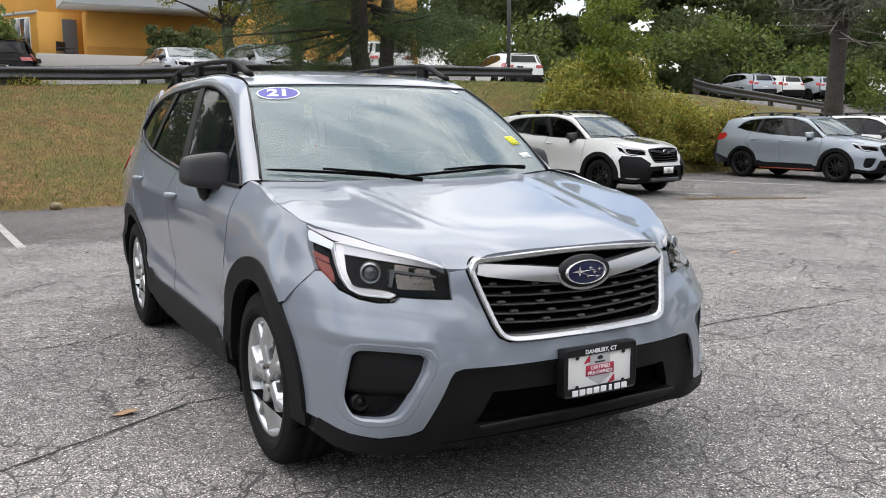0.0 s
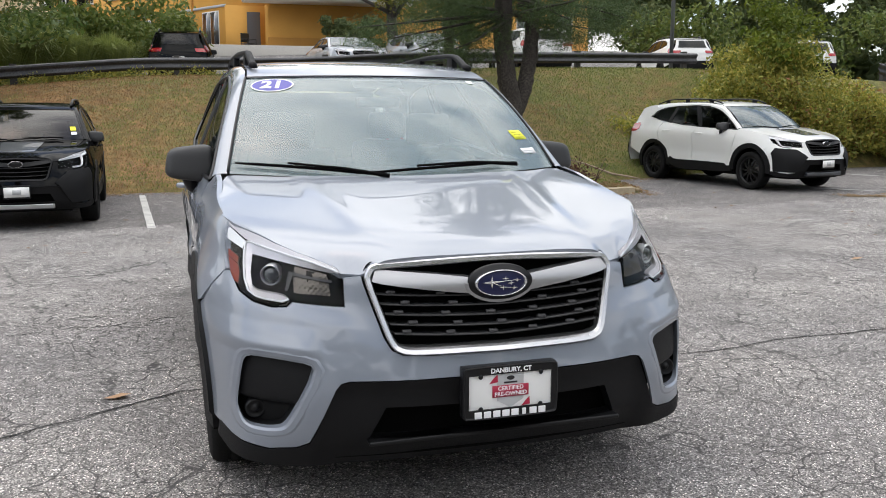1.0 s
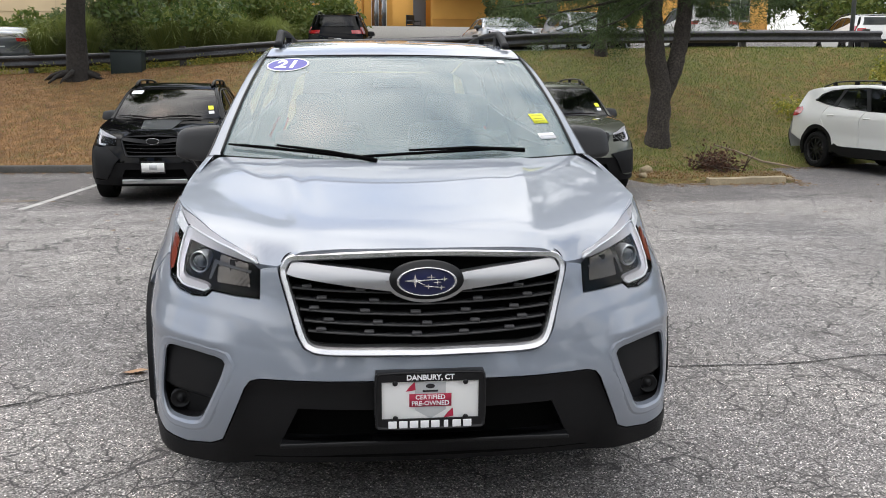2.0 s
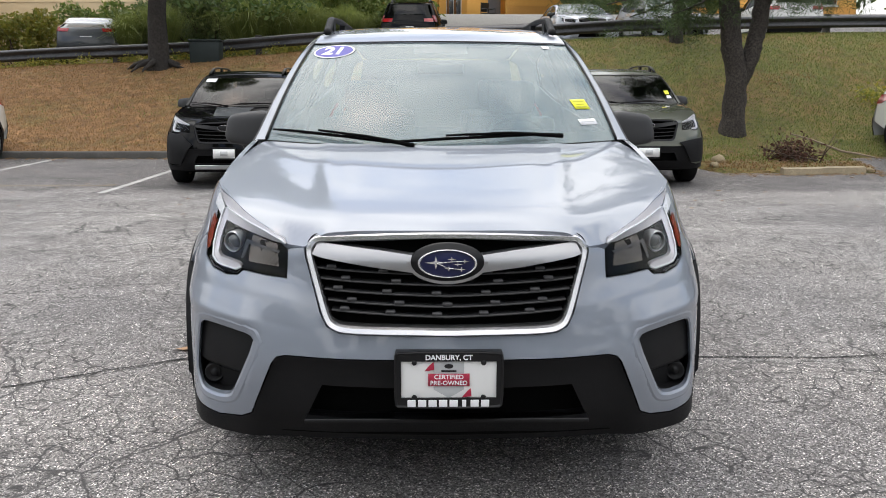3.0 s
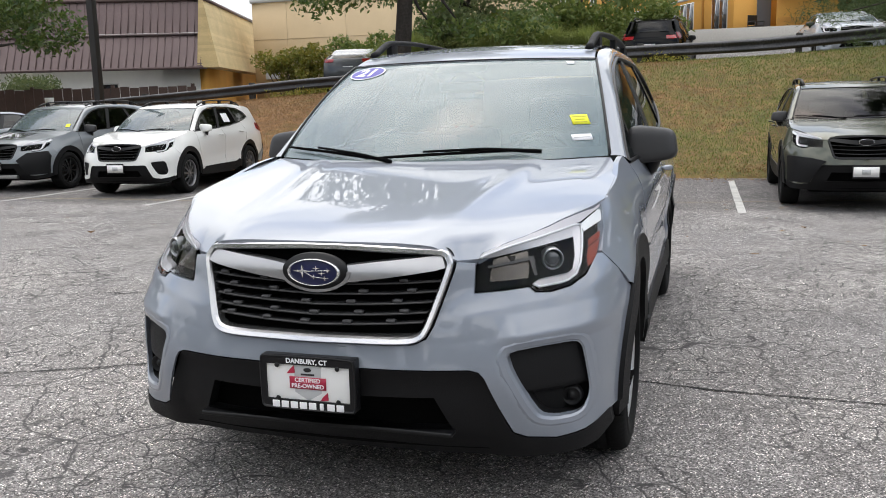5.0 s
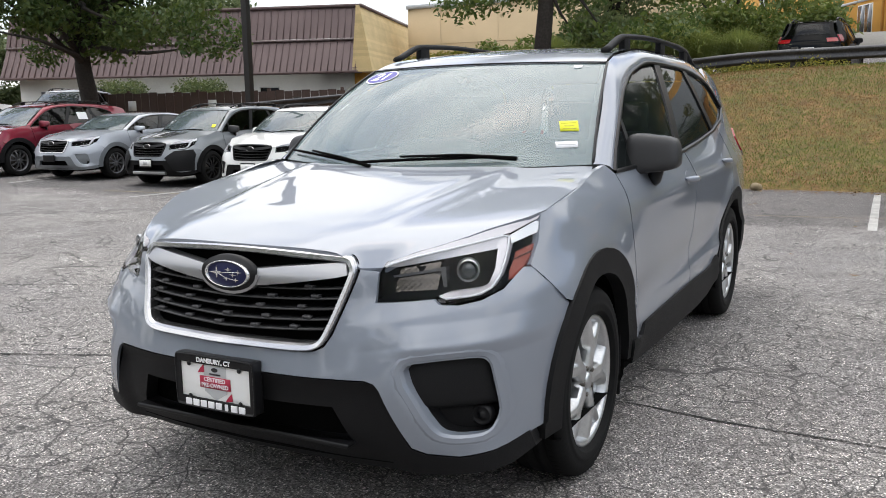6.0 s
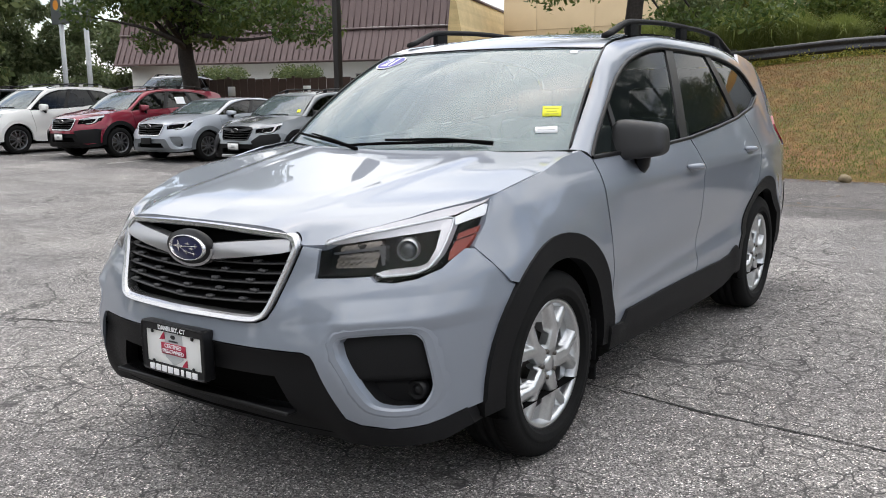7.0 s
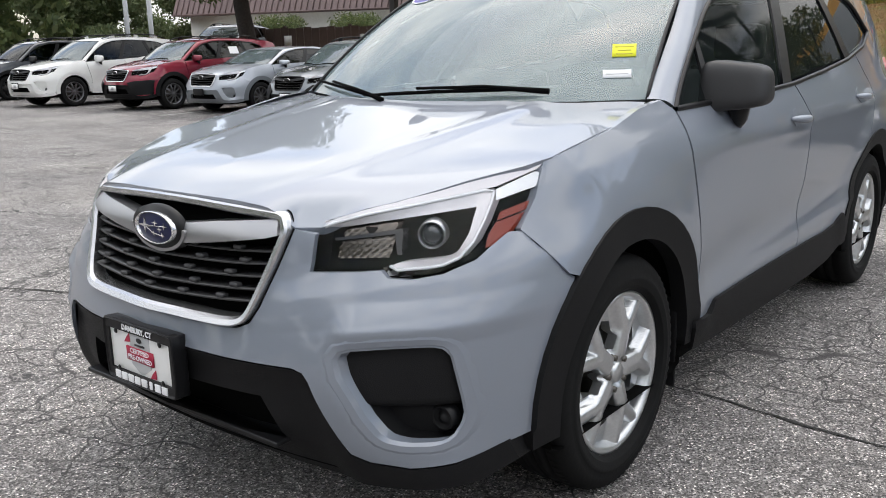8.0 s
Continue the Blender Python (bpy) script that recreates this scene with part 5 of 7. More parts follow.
    if cracks:
        warp = noise_tex(5.0, 4)
        add = n.new("ShaderNodeMixRGB")
        add.blend_type = "ADD"
        add.inputs["Fac"].default_value = 0.14
        l.new(tc.outputs["Object"], add.inputs["Color1"])
        l.new(warp.outputs["Color"], add.inputs["Color2"])
        for scale, width, lo, hi, dark in ((6.5, 0.034, 0.37, 0.53, 0.18), (1.1, 0.011, 0.42, 0.56, 0.22)):
            ck = n.new("ShaderNodeTexVoronoi")
            ck.feature = "DISTANCE_TO_EDGE"
            ck.inputs["Scale"].default_value = scale
            l.new(add.outputs["Color"], ck.inputs["Vector"])
            line = ramp(ck.outputs["Distance"], width * 0.25, width, (1, 1, 1), (0, 0, 0))
            where = ramp(noise_tex(0.45 * scale ** 0.5, 3).outputs["Fac"], lo, hi, (0, 0, 0), (1, 1, 1))
            mask = mix("MULTIPLY", 1.0, line, where)
            dk = n.new("ShaderNodeRGB")
            dk.outputs[0].default_value = (*g(dark), 1)
            col = mix("MIX", mask, col, dk.outputs[0])
    l.new(col, p.inputs["Base Color"])
    b = n.new("ShaderNodeBump")
    b.inputs["Strength"].default_value, b.inputs["Distance"].default_value = 1.0, 0.0045
    l.new(height, b.inputs["Height"])
    l.new(b.outputs["Normal"], p.inputs["Normal"])
    return m


asphalt = asphalt_material("worn_asphalt", 0.285)
asphalt_high = asphalt_material("upper_asphalt", 0.17, cracks=False)


def bank_material():
    """Mown bank: dry tan needles on one side, green on the other, broken into patches."""
    m = material("bank_grass", (0.165, 0.165, 0.042), 0.95, grain=0.55, grain_scale=38, bump=0.02)
    n, l = m.node_tree.nodes, m.node_tree.links
    p = n["Principled BSDF"]
    green = p.inputs["Base Color"].links[0].from_socket
    tc, sep, mr = n.new("ShaderNodeTexCoord"), n.new("ShaderNodeSeparateXYZ"), n.new("ShaderNodeMapRange")
    l.new(tc.outputs["Object"], sep.inputs[0])
    mr.inputs["From Min"].default_value, mr.inputs["From Max"].default_value = -7.5, 4.5
    mr.inputs["To Min"].default_value, mr.inputs["To Max"].default_value = 0.95, 0.22
    l.new(sep.outputs["X"], mr.inputs["Value"])
    fac = mr.outputs["Result"]
    for scale, size in ((0.45, 1.7), (1.8, 1.3), (9.0, 0.7)):
        t, ma, ad = n.new("ShaderNodeTexNoise"), n.new("ShaderNodeMath"), n.new("ShaderNodeMath")
        t.inputs["Scale"].default_value, t.inputs["Detail"].default_value = scale, 4
        l.new(tc.outputs["Object"], t.inputs["Vector"])
        ma.operation, ad.operation = "MULTIPLY_ADD", "ADD"
        ma.inputs[1].default_value, ma.inputs[2].default_value = size, -size / 2
        l.new(t.outputs["Fac"], ma.inputs[0])
        l.new(fac, ad.inputs[0])
        l.new(ma.outputs[0], ad.inputs[1])
        fac = ad.outputs[0]
    tan = n.new("ShaderNodeValToRGB")
    tan.color_ramp.elements[0].color, tan.color_ramp.elements[1].color = (0.12, 0.064, 0.026, 1), (0.36, 0.20, 0.085, 1)
    tan.color_ramp.elements[0].position, tan.color_ramp.elements[1].position = 0.3, 0.7
    t = n.new("ShaderNodeTexNoise")
    t.inputs["Scale"].default_value, t.inputs["Detail"].default_value, t.inputs["Roughness"].default_value = 3.5, 9, 0.72
    l.new(tc.outputs["Object"], t.inputs["Vector"])
    l.new(t.outputs["Fac"], tan.inputs["Fac"])
    mx, cl = n.new("ShaderNodeMix"), n.new("ShaderNodeClamp")
    mx.data_type = "RGBA"
    l.new(fac, cl.inputs["Value"])
    l.new(cl.outputs[0], mx.inputs["Factor"])
    l.new(green, mx.inputs["A"])
    l.new(tan.outputs["Color"], mx.inputs["B"])
    # clumps and bare hollows
    ck, cr, cm = n.new("ShaderNodeTexNoise"), n.new("ShaderNodeMapRange"), n.new("ShaderNodeVectorMath")
    ck.inputs["Scale"].default_value, ck.inputs["Detail"].default_value, ck.inputs["Roughness"].default_value = 5.0, 8, 0.75
    l.new(tc.outputs["Object"], ck.inputs["Vector"])
    cr.inputs["From Min"].default_value, cr.inputs["From Max"].default_value = 0.33, 0.68
    cr.inputs["To Min"].default_value, cr.inputs["To Max"].default_value = 0.50, 1.35
    l.new(ck.outputs["Fac"], cr.inputs["Value"])
    cm.operation = "SCALE"
    l.new(mx.outputs["Result"], cm.inputs[0])
    l.new(cr.outputs["Result"], cm.inputs["Scale"])
    l.new(cm.outputs["Vector"], p.inputs["Base Color"])
    return m


grass_soil = bank_material()
rough_ground = material("rough_ground", (0.06, 0.07, 0.03), 0.95, grain=0.5, grain_scale=6, stain=0.5, stain_scale=0.2)
kerb_mat = material("weathered_kerb", (0.105, 0.10, 0.092), 0.9, grain=0.4, grain_scale=50, stain=0.5, stain_scale=2.5, bump=0.004)
pale_kerb = material("sandy_concrete_kerb", (0.40, 0.33, 0.22), 0.9, grain=0.3, grain_scale=40, stain=0.4, stain_scale=5, bump=0.004)
line_paint = material("worn_white_line", (0.62, 0.61, 0.58), 0.8, grain=0.35, grain_scale=45, stain=0.5, stain_scale=4, tint=(0.3, 0.3, 0.29))


def spaced(a, b, n):
    return [a + (b - a) * k / n for k in range(n + 1)]


def field(name, xs, y_of, nv, z_of, mat, smooth=True, steps=None):
    """A sheet of ground: columns at xs, rows between two edges that depend on x."""
    verts, faces = [], []
    steps = steps or [j / nv for j in range(nv + 1)]
    nv = len(steps) - 1
    for x in xs:
        a, b = y_of(x)
        for f in steps:
            y = a + (b - a) * f
            verts.append((x, y, z_of(x, y)))
    for i in range(len(xs) - 1):
        for j in range(nv):
            k = i * (nv + 1) + j
            faces.append((k, k + nv + 1, k + nv + 2, k + 1))
    return raw(name, verts, faces, mat, smooth=smooth)


ground = field("ground", spaced(-400, -32, 8) + spaced(-30, 3.6, 34) + spaced(3.7, 7.2, 14) + spaced(8, 34, 26) + spaced(40, 400, 8), lambda x: (-300.0, 16.6), 0, lambda x, y: low_z(x, y) - (0.0 if y < 15.8 else 0.02), asphalt, steps=[(y + 300) / 316.6 for y in [-300, -150, -60, -30] + spaced(-12, 16.6, 57)])
tagged(ground, "worn grey asphalt parking lot with cracks and patches", "ground", kind="structure")
xs = [-400, -120] + spaced(-60, -12, 36) + spaced(-11.7, 14, 150) + spaced(14.5, 60, 40) + [120, 400]
bank = field("grass_bank", xs, lambda x: (edge_y(x), crest_y(x) + 0.5), 44, bank_z, grass_soil)
tagged(bank, "mown grass bank with brown and green patches", "grass bank", kind="structure")
upper = field("upper_lot", spaced(-60, 60, 60), lambda x: (crest_y(x) + 0.45, 56.0), 30, high_z, asphalt_high)
tagged(upper, "grey asphalt upper car park behind the rail", "pavement", kind="structure")
far = field("far_ground", spaced(-400, 400, 16), lambda x: (55.9, 500.0), 8, lambda x, y: 3.0, rough_ground)
tagged(far, "dark rough ground beyond the lots", "ground", kind="structure")
for sx in (-1, 1):
    side = field("side_ground", sorted((sx * 400, sx * 220, sx * 120, sx * 59.5)), lambda x: (16.5, 56.0), 4, lambda x, y: -0.25 + 3.2 * smooth_step(16.5, 56, y), rough_ground)
    tagged(side, "dark rough ground beside the upper lot", "ground", kind="structure")

# kerbs
bm = bmesh.new()
rings = []
for x in spaced(-32, -4.6, 76):
    z = low_z(x, 14.0)
    rings.append([bm.verts.new((x, 13.92 + 0.012 * noise.noise((x * 2, 0, 5)) + dy, z + dz + 0.008 * noise.noise((x * 3, dy, 9)))) for dy, dz in ((0.0, -0.03), (0.015, 0.10), (0.035, 0.125), (0.16, 0.13), (0.17, -0.02))])
for a, b in zip(rings, rings[1:]):
    for k in range(4):
        bm.faces.new((a[k], b[k], b[k + 1], a[k + 1]))
tagged(finish("kerb", bm, kerb_mat), "low dark weathered kerb at the foot of the bank", "kerb", kind="structure")
bm = bmesh.new()
rings = []
for k in range(13):
    t = k / 12
    x, y = 5.60 + 1.45 * t, 11.30 + 0.28 * t ** 2 - 0.04 * math.sin(t * 9)
    z = low_z(x, y)
    rings.append([bm.verts.new((x, y + dy, z + dz + 0.01 * noise.noise((x * 5, dy * 9, 2)))) for dy, dz in ((-0.09, -0.02), (-0.07, 0.10), (0.08, 0.11), (0.10, -0.02))])
for a, b in zip(rings, rings[1:]):
    for k in range(3):
        bm.faces.new((a[k], b[k], b[k + 1], a[k + 1]))
for r, o in ((rings[0], 1), (rings[-1], -1)):
    bm.faces.new(r[::o])
tagged(finish("kerb_stone", bm, pale_kerb, smooth=False), "loose sandy concrete kerb stone at the grass island", "kerb stone")

# painted bay lines
for x0, y0, x1, y1 in ((-1.27, 9.2, -1.52, 13.7), (1.53, 9.25, 1.46, 13.7), (-4.43, 9.0, -4.22, 13.7), (-7.32, 9.10, -7.03, 13.8), (-10.4, 9.0, -10.02, 13.6), (-14.75, 9.7, -15.15, 13.2), (-18.75, 10.2, -19.0, 13.4), (-22.4, 10.2, -22.7, 13.4), (15.2, 10.85, 14.0, 13.8), (11.55, 10.4, 10.9, 11.2)):
    d = Vector((x1 - x0, y1 - y0)).normalized()
    px, py = -d.y * 0.052, d.x * 0.052
    verts, faces = [], []
    N = 24
    for k in range(N + 1):
        x, y = x0 + (x1 - x0) * k / N, y0 + (y1 - y0) * k / N
        w = 1 + 0.10 * noise.noise((x * 3, y * 3, 1))
        verts += [(x - px * w, y - py * w, low_z(x, y) + 0.004), (x + px * w, y + py * w, low_z(x, y) + 0.004)]
    faces = [(2 * k, 2 * k + 1, 2 * k + 3, 2 * k + 2) for k in range(N)]
    tagged(raw("bay_line", verts, faces, line_paint), "worn white painted bay line on asphalt", "road marking", "bay lines", "structure")

# long open cracks and a sealed seam in the tarmac
crack_mat = material("open_crack", (0.035, 0.034, 0.032), 0.95, grain=0.4, grain_scale=60)
seam_mat = material("sandy_seam", (0.30, 0.25, 0.18), 0.95, grain=0.4, grain_scale=30, stain=0.5, stain_scale=3)


def ribbon(name, pts, width, mat, wob, label, seed):
    r = random.Random(seed)
    path = []
    for (ax, ay), (bx, by) in zip(pts, pts[1:]):
        n = max(2, int(math.hypot(bx - ax, by - ay) / 0.05))
        path += [(ax + (bx - ax) * k / n, ay + (by - ay) * k / n) for k in range(n)]
    verts, faces = [], []
    for k, (x, y) in enumerate(path):
        a, b = path[max(0, k - 1)], path[min(len(path) - 1, k + 1)]
        d = Vector((b[0] - a[0], b[1] - a[1])).normalized()
        o = wob * (noise.noise((x * 2.2, y * 2.2, seed)) + 0.5 * noise.noise((x * 8, y * 8, seed)))
        w = width * (0.35 + 0.9 * abs(noise.noise((x * 4, y * 4, seed + 3)))) * (0.7 + 0.6 * r.random())
        for s in (-1, 1):
            px, py = x - d.y * (o + s * w), y + d.x * (o + s * w)
            verts.append((px, py, low_z(px, py) + 0.004))
    faces = [(2 * k, 2 * k + 1, 2 * k + 3, 2 * k + 2) for k in range(len(path) - 1)]
    tagged(raw(name, verts, faces, mat), label, "crack", "tarmac cracks", "structure")


ribbon("tarmac_crack", [(-3.4, 0.6), (-2.7, 0.97), (-2.3, 1.12), (-1.95, 1.27), (-1.55, 1.50), (-1.3, 1.62), (-0.99, 1.80), (-0.5, 1.84), (0.85, 1.72), (1.15, 1.67), (1.51, 1.65), (1.87, 1.63), (2.47, 1.72), (3.22, 1.75), (4.23, 1.74)], 0.011, crack_mat, 0.030, "long open crack in the asphalt", 3)
ribbon("tarmac_crack", [(-6.5, 1.6), (-4.4, 2.3), (-2.4, 3.1), (-0.95, 3.4)], 0.010, crack_mat, 0.10, "long open crack in the asphalt", 8)
ribbon("tarmac_crack", [(-1.6, 6.45), (0.5, 6.35), (2.74, 6.17), (4.28, 5.68), (7, 5.2)], 0.010, crack_mat, 0.05, "long open crack in the asphalt", 11)
ribbon("tarmac_crack", [(-13, 6.3), (-8, 6.6), (-4.5, 6.9), (-2.6, 7.0)], 0.018, crack_mat, 0.12, "long open crack in the asphalt", 12)
ribbon("sandy_seam", [(-12, 9.8), (-9, 9.9), (-6.9, 9.85), (-4.5, 9.95)], 0.10, seam_mat, 0.05, "sandy silted seam across the bays", 14)
ribbon("sandy_seam", [(-0.9, 10.2), (1.0, 10.4), (4.9, 11.2)], 0.05, seam_mat, 0.05, "sandy silted seam across the bays", 15)
ribbon("sandy_seam", [(10.3, 9.9), (11.4, 9.4), (12.2, 8.7)], 0.26, material("rusty_weeds", (0.13, 0.09, 0.035), 0.95, grain=0.5, grain_scale=30), 0.06, "weedy strip of broken tarmac", 17)

# ---- grass, fallen leaves ----
rng = np.random.default_rng(4)


def scatter_blades(name, n, spread, height, mat, label, category, width=0.006):
    """Many thin blades, one triangle each, as one object."""
    verts = np.zeros((n, 3, 3))
    k = 0
    while k < n:
        x, y = spread(rng)
        z = bank_z(x, y)
        h = height * (0.5 + rng.random())
        a = rng.random() * 2 * math.pi
        lx, ly = rng.normal(0, 0.4, 2) * h
        dx, dy = math.cos(a) * width, math.sin(a) * width
        verts[k] = ((x - dx, y - dy, z - 0.01), (x + dx, y + dy, z - 0.01), (x + lx, y + ly, z + h))
        k += 1
    v = verts.reshape(-1, 3)
    ob = raw(name, v.tolist(), [(3 * i, 3 * i + 1, 3 * i + 2) for i in range(n)], mat)
    return tagged(ob, label, category, kind="stuff")


def on_bank(r):
    x = r.uniform(-12.5, 14.5)
    return x, r.uniform(edge_y(x) + 0.03, crest_y(x) + 0.3)


grass_green = leaf_material("grass_blades", (0.10, 0.16, 0.028), (0.25, 0.26, 0.07), 0.7, 0.25)
grass_dry = leaf_material("dry_grass_blades", (0.36, 0.21, 0.085), (0.17, 0.095, 0.036), 0.8, 0.25)


def greenness(x, y):
    g = smooth_step(-7.0, 4.5, x) * 0.80 + 0.55 * noise.noise((x * 0.45, y * 0.8, 7)) + 0.45 * noise.noise((x * 1.3, y * 2.2, 3)) + 0.2 * smooth_step(17.5, 15.5, y) * smooth_step(3, 6, x)
    g -= 0.8 * smooth_step(13.2, 12.4, y)
    return min(0.97, max(0.02, smooth_step(0.1, 0.85, g)))


def green_bit(r):
    while True:
        x, y = on_bank(r)
        if r.random() < greenness(x, y):
            return x, y


def dry_bit(r):
    while True:
        x, y = on_bank(r)
        if r.random() > greenness(x, y):
            return x, y


scatter_blades("grass", 95000, green_bit, 0.04, grass_green, "short green grass on the bank", "grass", 0.008)
scatter_blades("dry_grass", 93000, dry_bit, 0.03, grass_dry, "dry brown grass and needles on the bank", "grass", 0.008)


def leaves_at(name, places, size, mat, label, flat=True):
    verts, faces = [], []
    for i, (x, y, z) in enumerate(places):
        a, s = rng.random() * 6.28, size * (0.6 + 0.8 * rng.random())
        t = rng.normal(0, 0.25, 2)
        c, d = math.cos(a) * s, math.sin(a) * s
        k = len(verts)
        for u, v in ((-1, 0), (-0.2, -0.5), (1, 0), (-0.2, 0.5)):
            verts.append((x + u * c - v * d, y + u * d + v * c, z + 0.006 + abs(u * t[0] + v * t[1]) * s))
        faces.append((k, k + 1, k + 2, k + 3))
    return tagged(raw(name, verts, faces, mat), label, "leaves", kind="stuff")


leaf_brown = leaf_material("fallen_leaf", (0.26, 0.16, 0.07), (0.14, 0.075, 0.03), 0.7, 0.1)
spots = []
for _ in range(1900):
    x = rng.uniform(-12.5, 9)
    y = edge_y(x) - abs(rng.normal(0, 0.25)) - 0.02
    spots.append((x, y, low_z(x, y)))
for _ in range(900):
    x, y = on_bank(rng)
    spots.append((x, y, bank_z(x, y) + 0.03))
for _ in range(700):
    x = rng.uniform(4.4, 7.6)
    y = edge_y(x) + 0.02 + 1.4 * rng.random()
    spots.append((x, y, bank_z(x, y) + 0.02))
for _ in range(140):
    x, y = rng.uniform(-10, 10), rng.uniform(5, 13)
    spots.append((x, y, low_z(x, y)))
for _ in range(260):
    t = rng.random()
    x, y = 10.2 + 2.2 * t + rng.normal(0, 0.12), 9.95 - 1.3 * t + rng.normal(0, 0.16)
    spots.append((x, y, low_z(x, y) + 0.005))
leaves_at("fallen_leaves", spots, 0.035, leaf_brown, "scattered brown fallen leaves")
pale_leaf = leaf_material("pale_fallen_leaf", (0.46, 0.27, 0.15), (0.36, 0.22, 0.12), 0.7, 0.1)
for x, y in ((-1.28, 1.80), (4.95, 3.85)):
    ob = raw("fallen_leaf", [(x - 0.06, y, low_z(x, y) + 0.006), (x - 0.01, y - 0.035, low_z(x, y) + 0.012), (x + 0.07, y - 0.01, low_z(x, y) + 0.02), (x + 0.02, y + 0.04, low_z(x, y) + 0.012)], [(0, 1, 2), (0, 2, 3)], pale_leaf)
    tagged(ob, "single pale brown fallen leaf on the asphalt", "leaf", "single leaves")

# stones and a heap of cut branches on the island
stone_mat = material("sandy_stone", (0.36, 0.29, 0.18), 0.9, grain=0.3, grain_scale=60, stain=0.4, stain_scale=9, bump=0.004)


def stone(x, y, z, s, seed):
    bm = bmesh.new()
    bmesh.ops.create_icosphere(bm, subdivisions=2, radius=1)
    for v in bm.verts:
        v.co *= 1 + 0.28 * noise.noise(v.co * 1.3 + Vector((seed, 0, 0)))
        v.co = Vector((v.co.x * s, v.co.y * s * 0.75, v.co.z * s * 0.62))
    ob = finish("stone", bm, stone_mat)
    ob.matrix_world = pose(x, y, z + s * 0.4, 0, 0, seed * 40)
    return tagged(ob, "rounded sandy stone on the ground", "stone", "stones")


stone(5.0, 12.6, bank_z(5.0, 12.6) - 0.02, 0.15, 1)
stone(4.7, 11.9, bank_z(4.7, 11.9) - 0.02, 0.10, 2)
stone(-0.45, 13.9, low_z(0, 13.9), 0.13, 3)
stone(7.15, 11.6, low_z(7, 11.6), 0.08, 4)
brush_mat = material("dead_branch_bark", (0.085, 0.055, 0.04), 0.9, grain=0.4, grain_scale=40)
heap = thing("brush_heap", "heap of cut dead branches with brown leaves on grass", "brush heap")
for k in range(26):
    r = random.Random(k)
    c = Vector((6.35 + r.gauss(0, 0.2), 12.7 + r.gauss(0, 0.2), bank_z(6.35, 12.7) + 0.08))
    d = Vector((r.gauss(0, 1), r.gauss(0, 0.6), r.uniform(0.1, 0.9))).normalized() * r.uniform(0.25, 0.55)
    part("branch", tube(bmesh.new(), [c - d * 0.4, c + d * 0.3 + Vector((r.gauss(0, 0.04), 0, 0.03)), c + d], [0.014, 0.010, 0.004], 5), brush_mat, heap)
part("branch", tube(bmesh.new(), [(6.30, 12.75, 0.36), (6.62, 12.62, 0.27), (7.05, 12.38, 0.09), (7.30, 12.28, 0.05), (7.55, 12.2, 0.0)], [0.012, 0.017, 0.021, 0.019, 0.012], 6), material("pale_dead_wood", (0.32, 0.25, 0.18), 0.9, grain=0.3, grain_scale=30), heap, "long pale dead branch")
verts, faces = [], []
r = random.Random(9)
for k in range(700):
    c = Vector((6.35 + r.gauss(0, 0.22), 12.7 + r.gauss(0, 0.2), bank_z(6.35, 12.7) + 0.05 + abs(r.gauss(0, 0.17))))
    u, v = Vector((r.gauss(0, 1), r.gauss(0, 1), r.gauss(0, 1))).normalized() * 0.035, Vector((r.gauss(0, 1), r.gauss(0, 1), r.gauss(0, 1))).normalized() * 0.025
    i = len(verts)
    verts += [c - u, c - v, c + u, c + v]
    faces.append((i, i + 1, i + 2, i + 3))
tagged(raw("dead_leaves", verts, faces, leaf_material("dead_leaf", (0.12, 0.05, 0.03), (0.06, 0.03, 0.02), 0.8, 0.1), heap), kind="stuff")

# ---- guard rail ----
rail_steel = material("weathered_dark_steel", (0.055, 0.055, 0.06), 0.45, 0.55, grain=0.25, grain_scale=25, stain=0.5, stain_scale=2.0, tint=(0.10, 0.10, 0.105))
post_wood = material("weathered_post", (0.075, 0.07, 0.065), 0.85, grain=0.4, grain_scale=30, stain=0.4, stain_scale=4)


def guard_rail(name, knots, posts):
    rail = thing(name, "weathered dark steel guard rail on posts along the crest", "guard rail")
    xs = [k[0] for k in knots]
    def at(x):
        return Vector((x, pchip(xs, [k[1] for k in knots], x), pchip(xs, [k[2] for k in knots], x)))
    prof = [(0.0, 0.0), (-0.030, -0.012), (-0.075, -0.045), (-0.080, -0.075), (-0.030, -0.125), (-0.012, -0.155), (-0.030, -0.185), (-0.080, -0.235), (-0.075, -0.265), (-0.030, -0.298), (0.0, -0.31)]
    edges = [xs[0]] + [p + 0.12 for p in posts[1:-1:1]] + [xs[-1]]
    for a, b in zip(edges, edges[1:]):
        bm = bmesh.new()
        rings = []
        for k in range(7):
            p = at(a + (b - a) * k / 6)
            rings.append([bm.verts.new(p + Vector((0, dy, dz))) for dy, dz in prof])
        for r0, r1 in zip(rings, rings[1:]):
            for k in range(len(prof) - 1):
                bm.faces.new((r0[k], r1[k], r1[k + 1], r0[k + 1]))
        part("beam", bm, rail_steel, rail, "dark corrugated steel beam")
    for x in posts:
        p = at(x)
        part("post", boxed(x - 0.075, x + 0.075, p.y + 0.004, p.y + 0.16, p.z - 0.72, p.z + 0.05, 0.008), post_wood, rail)
    return rail


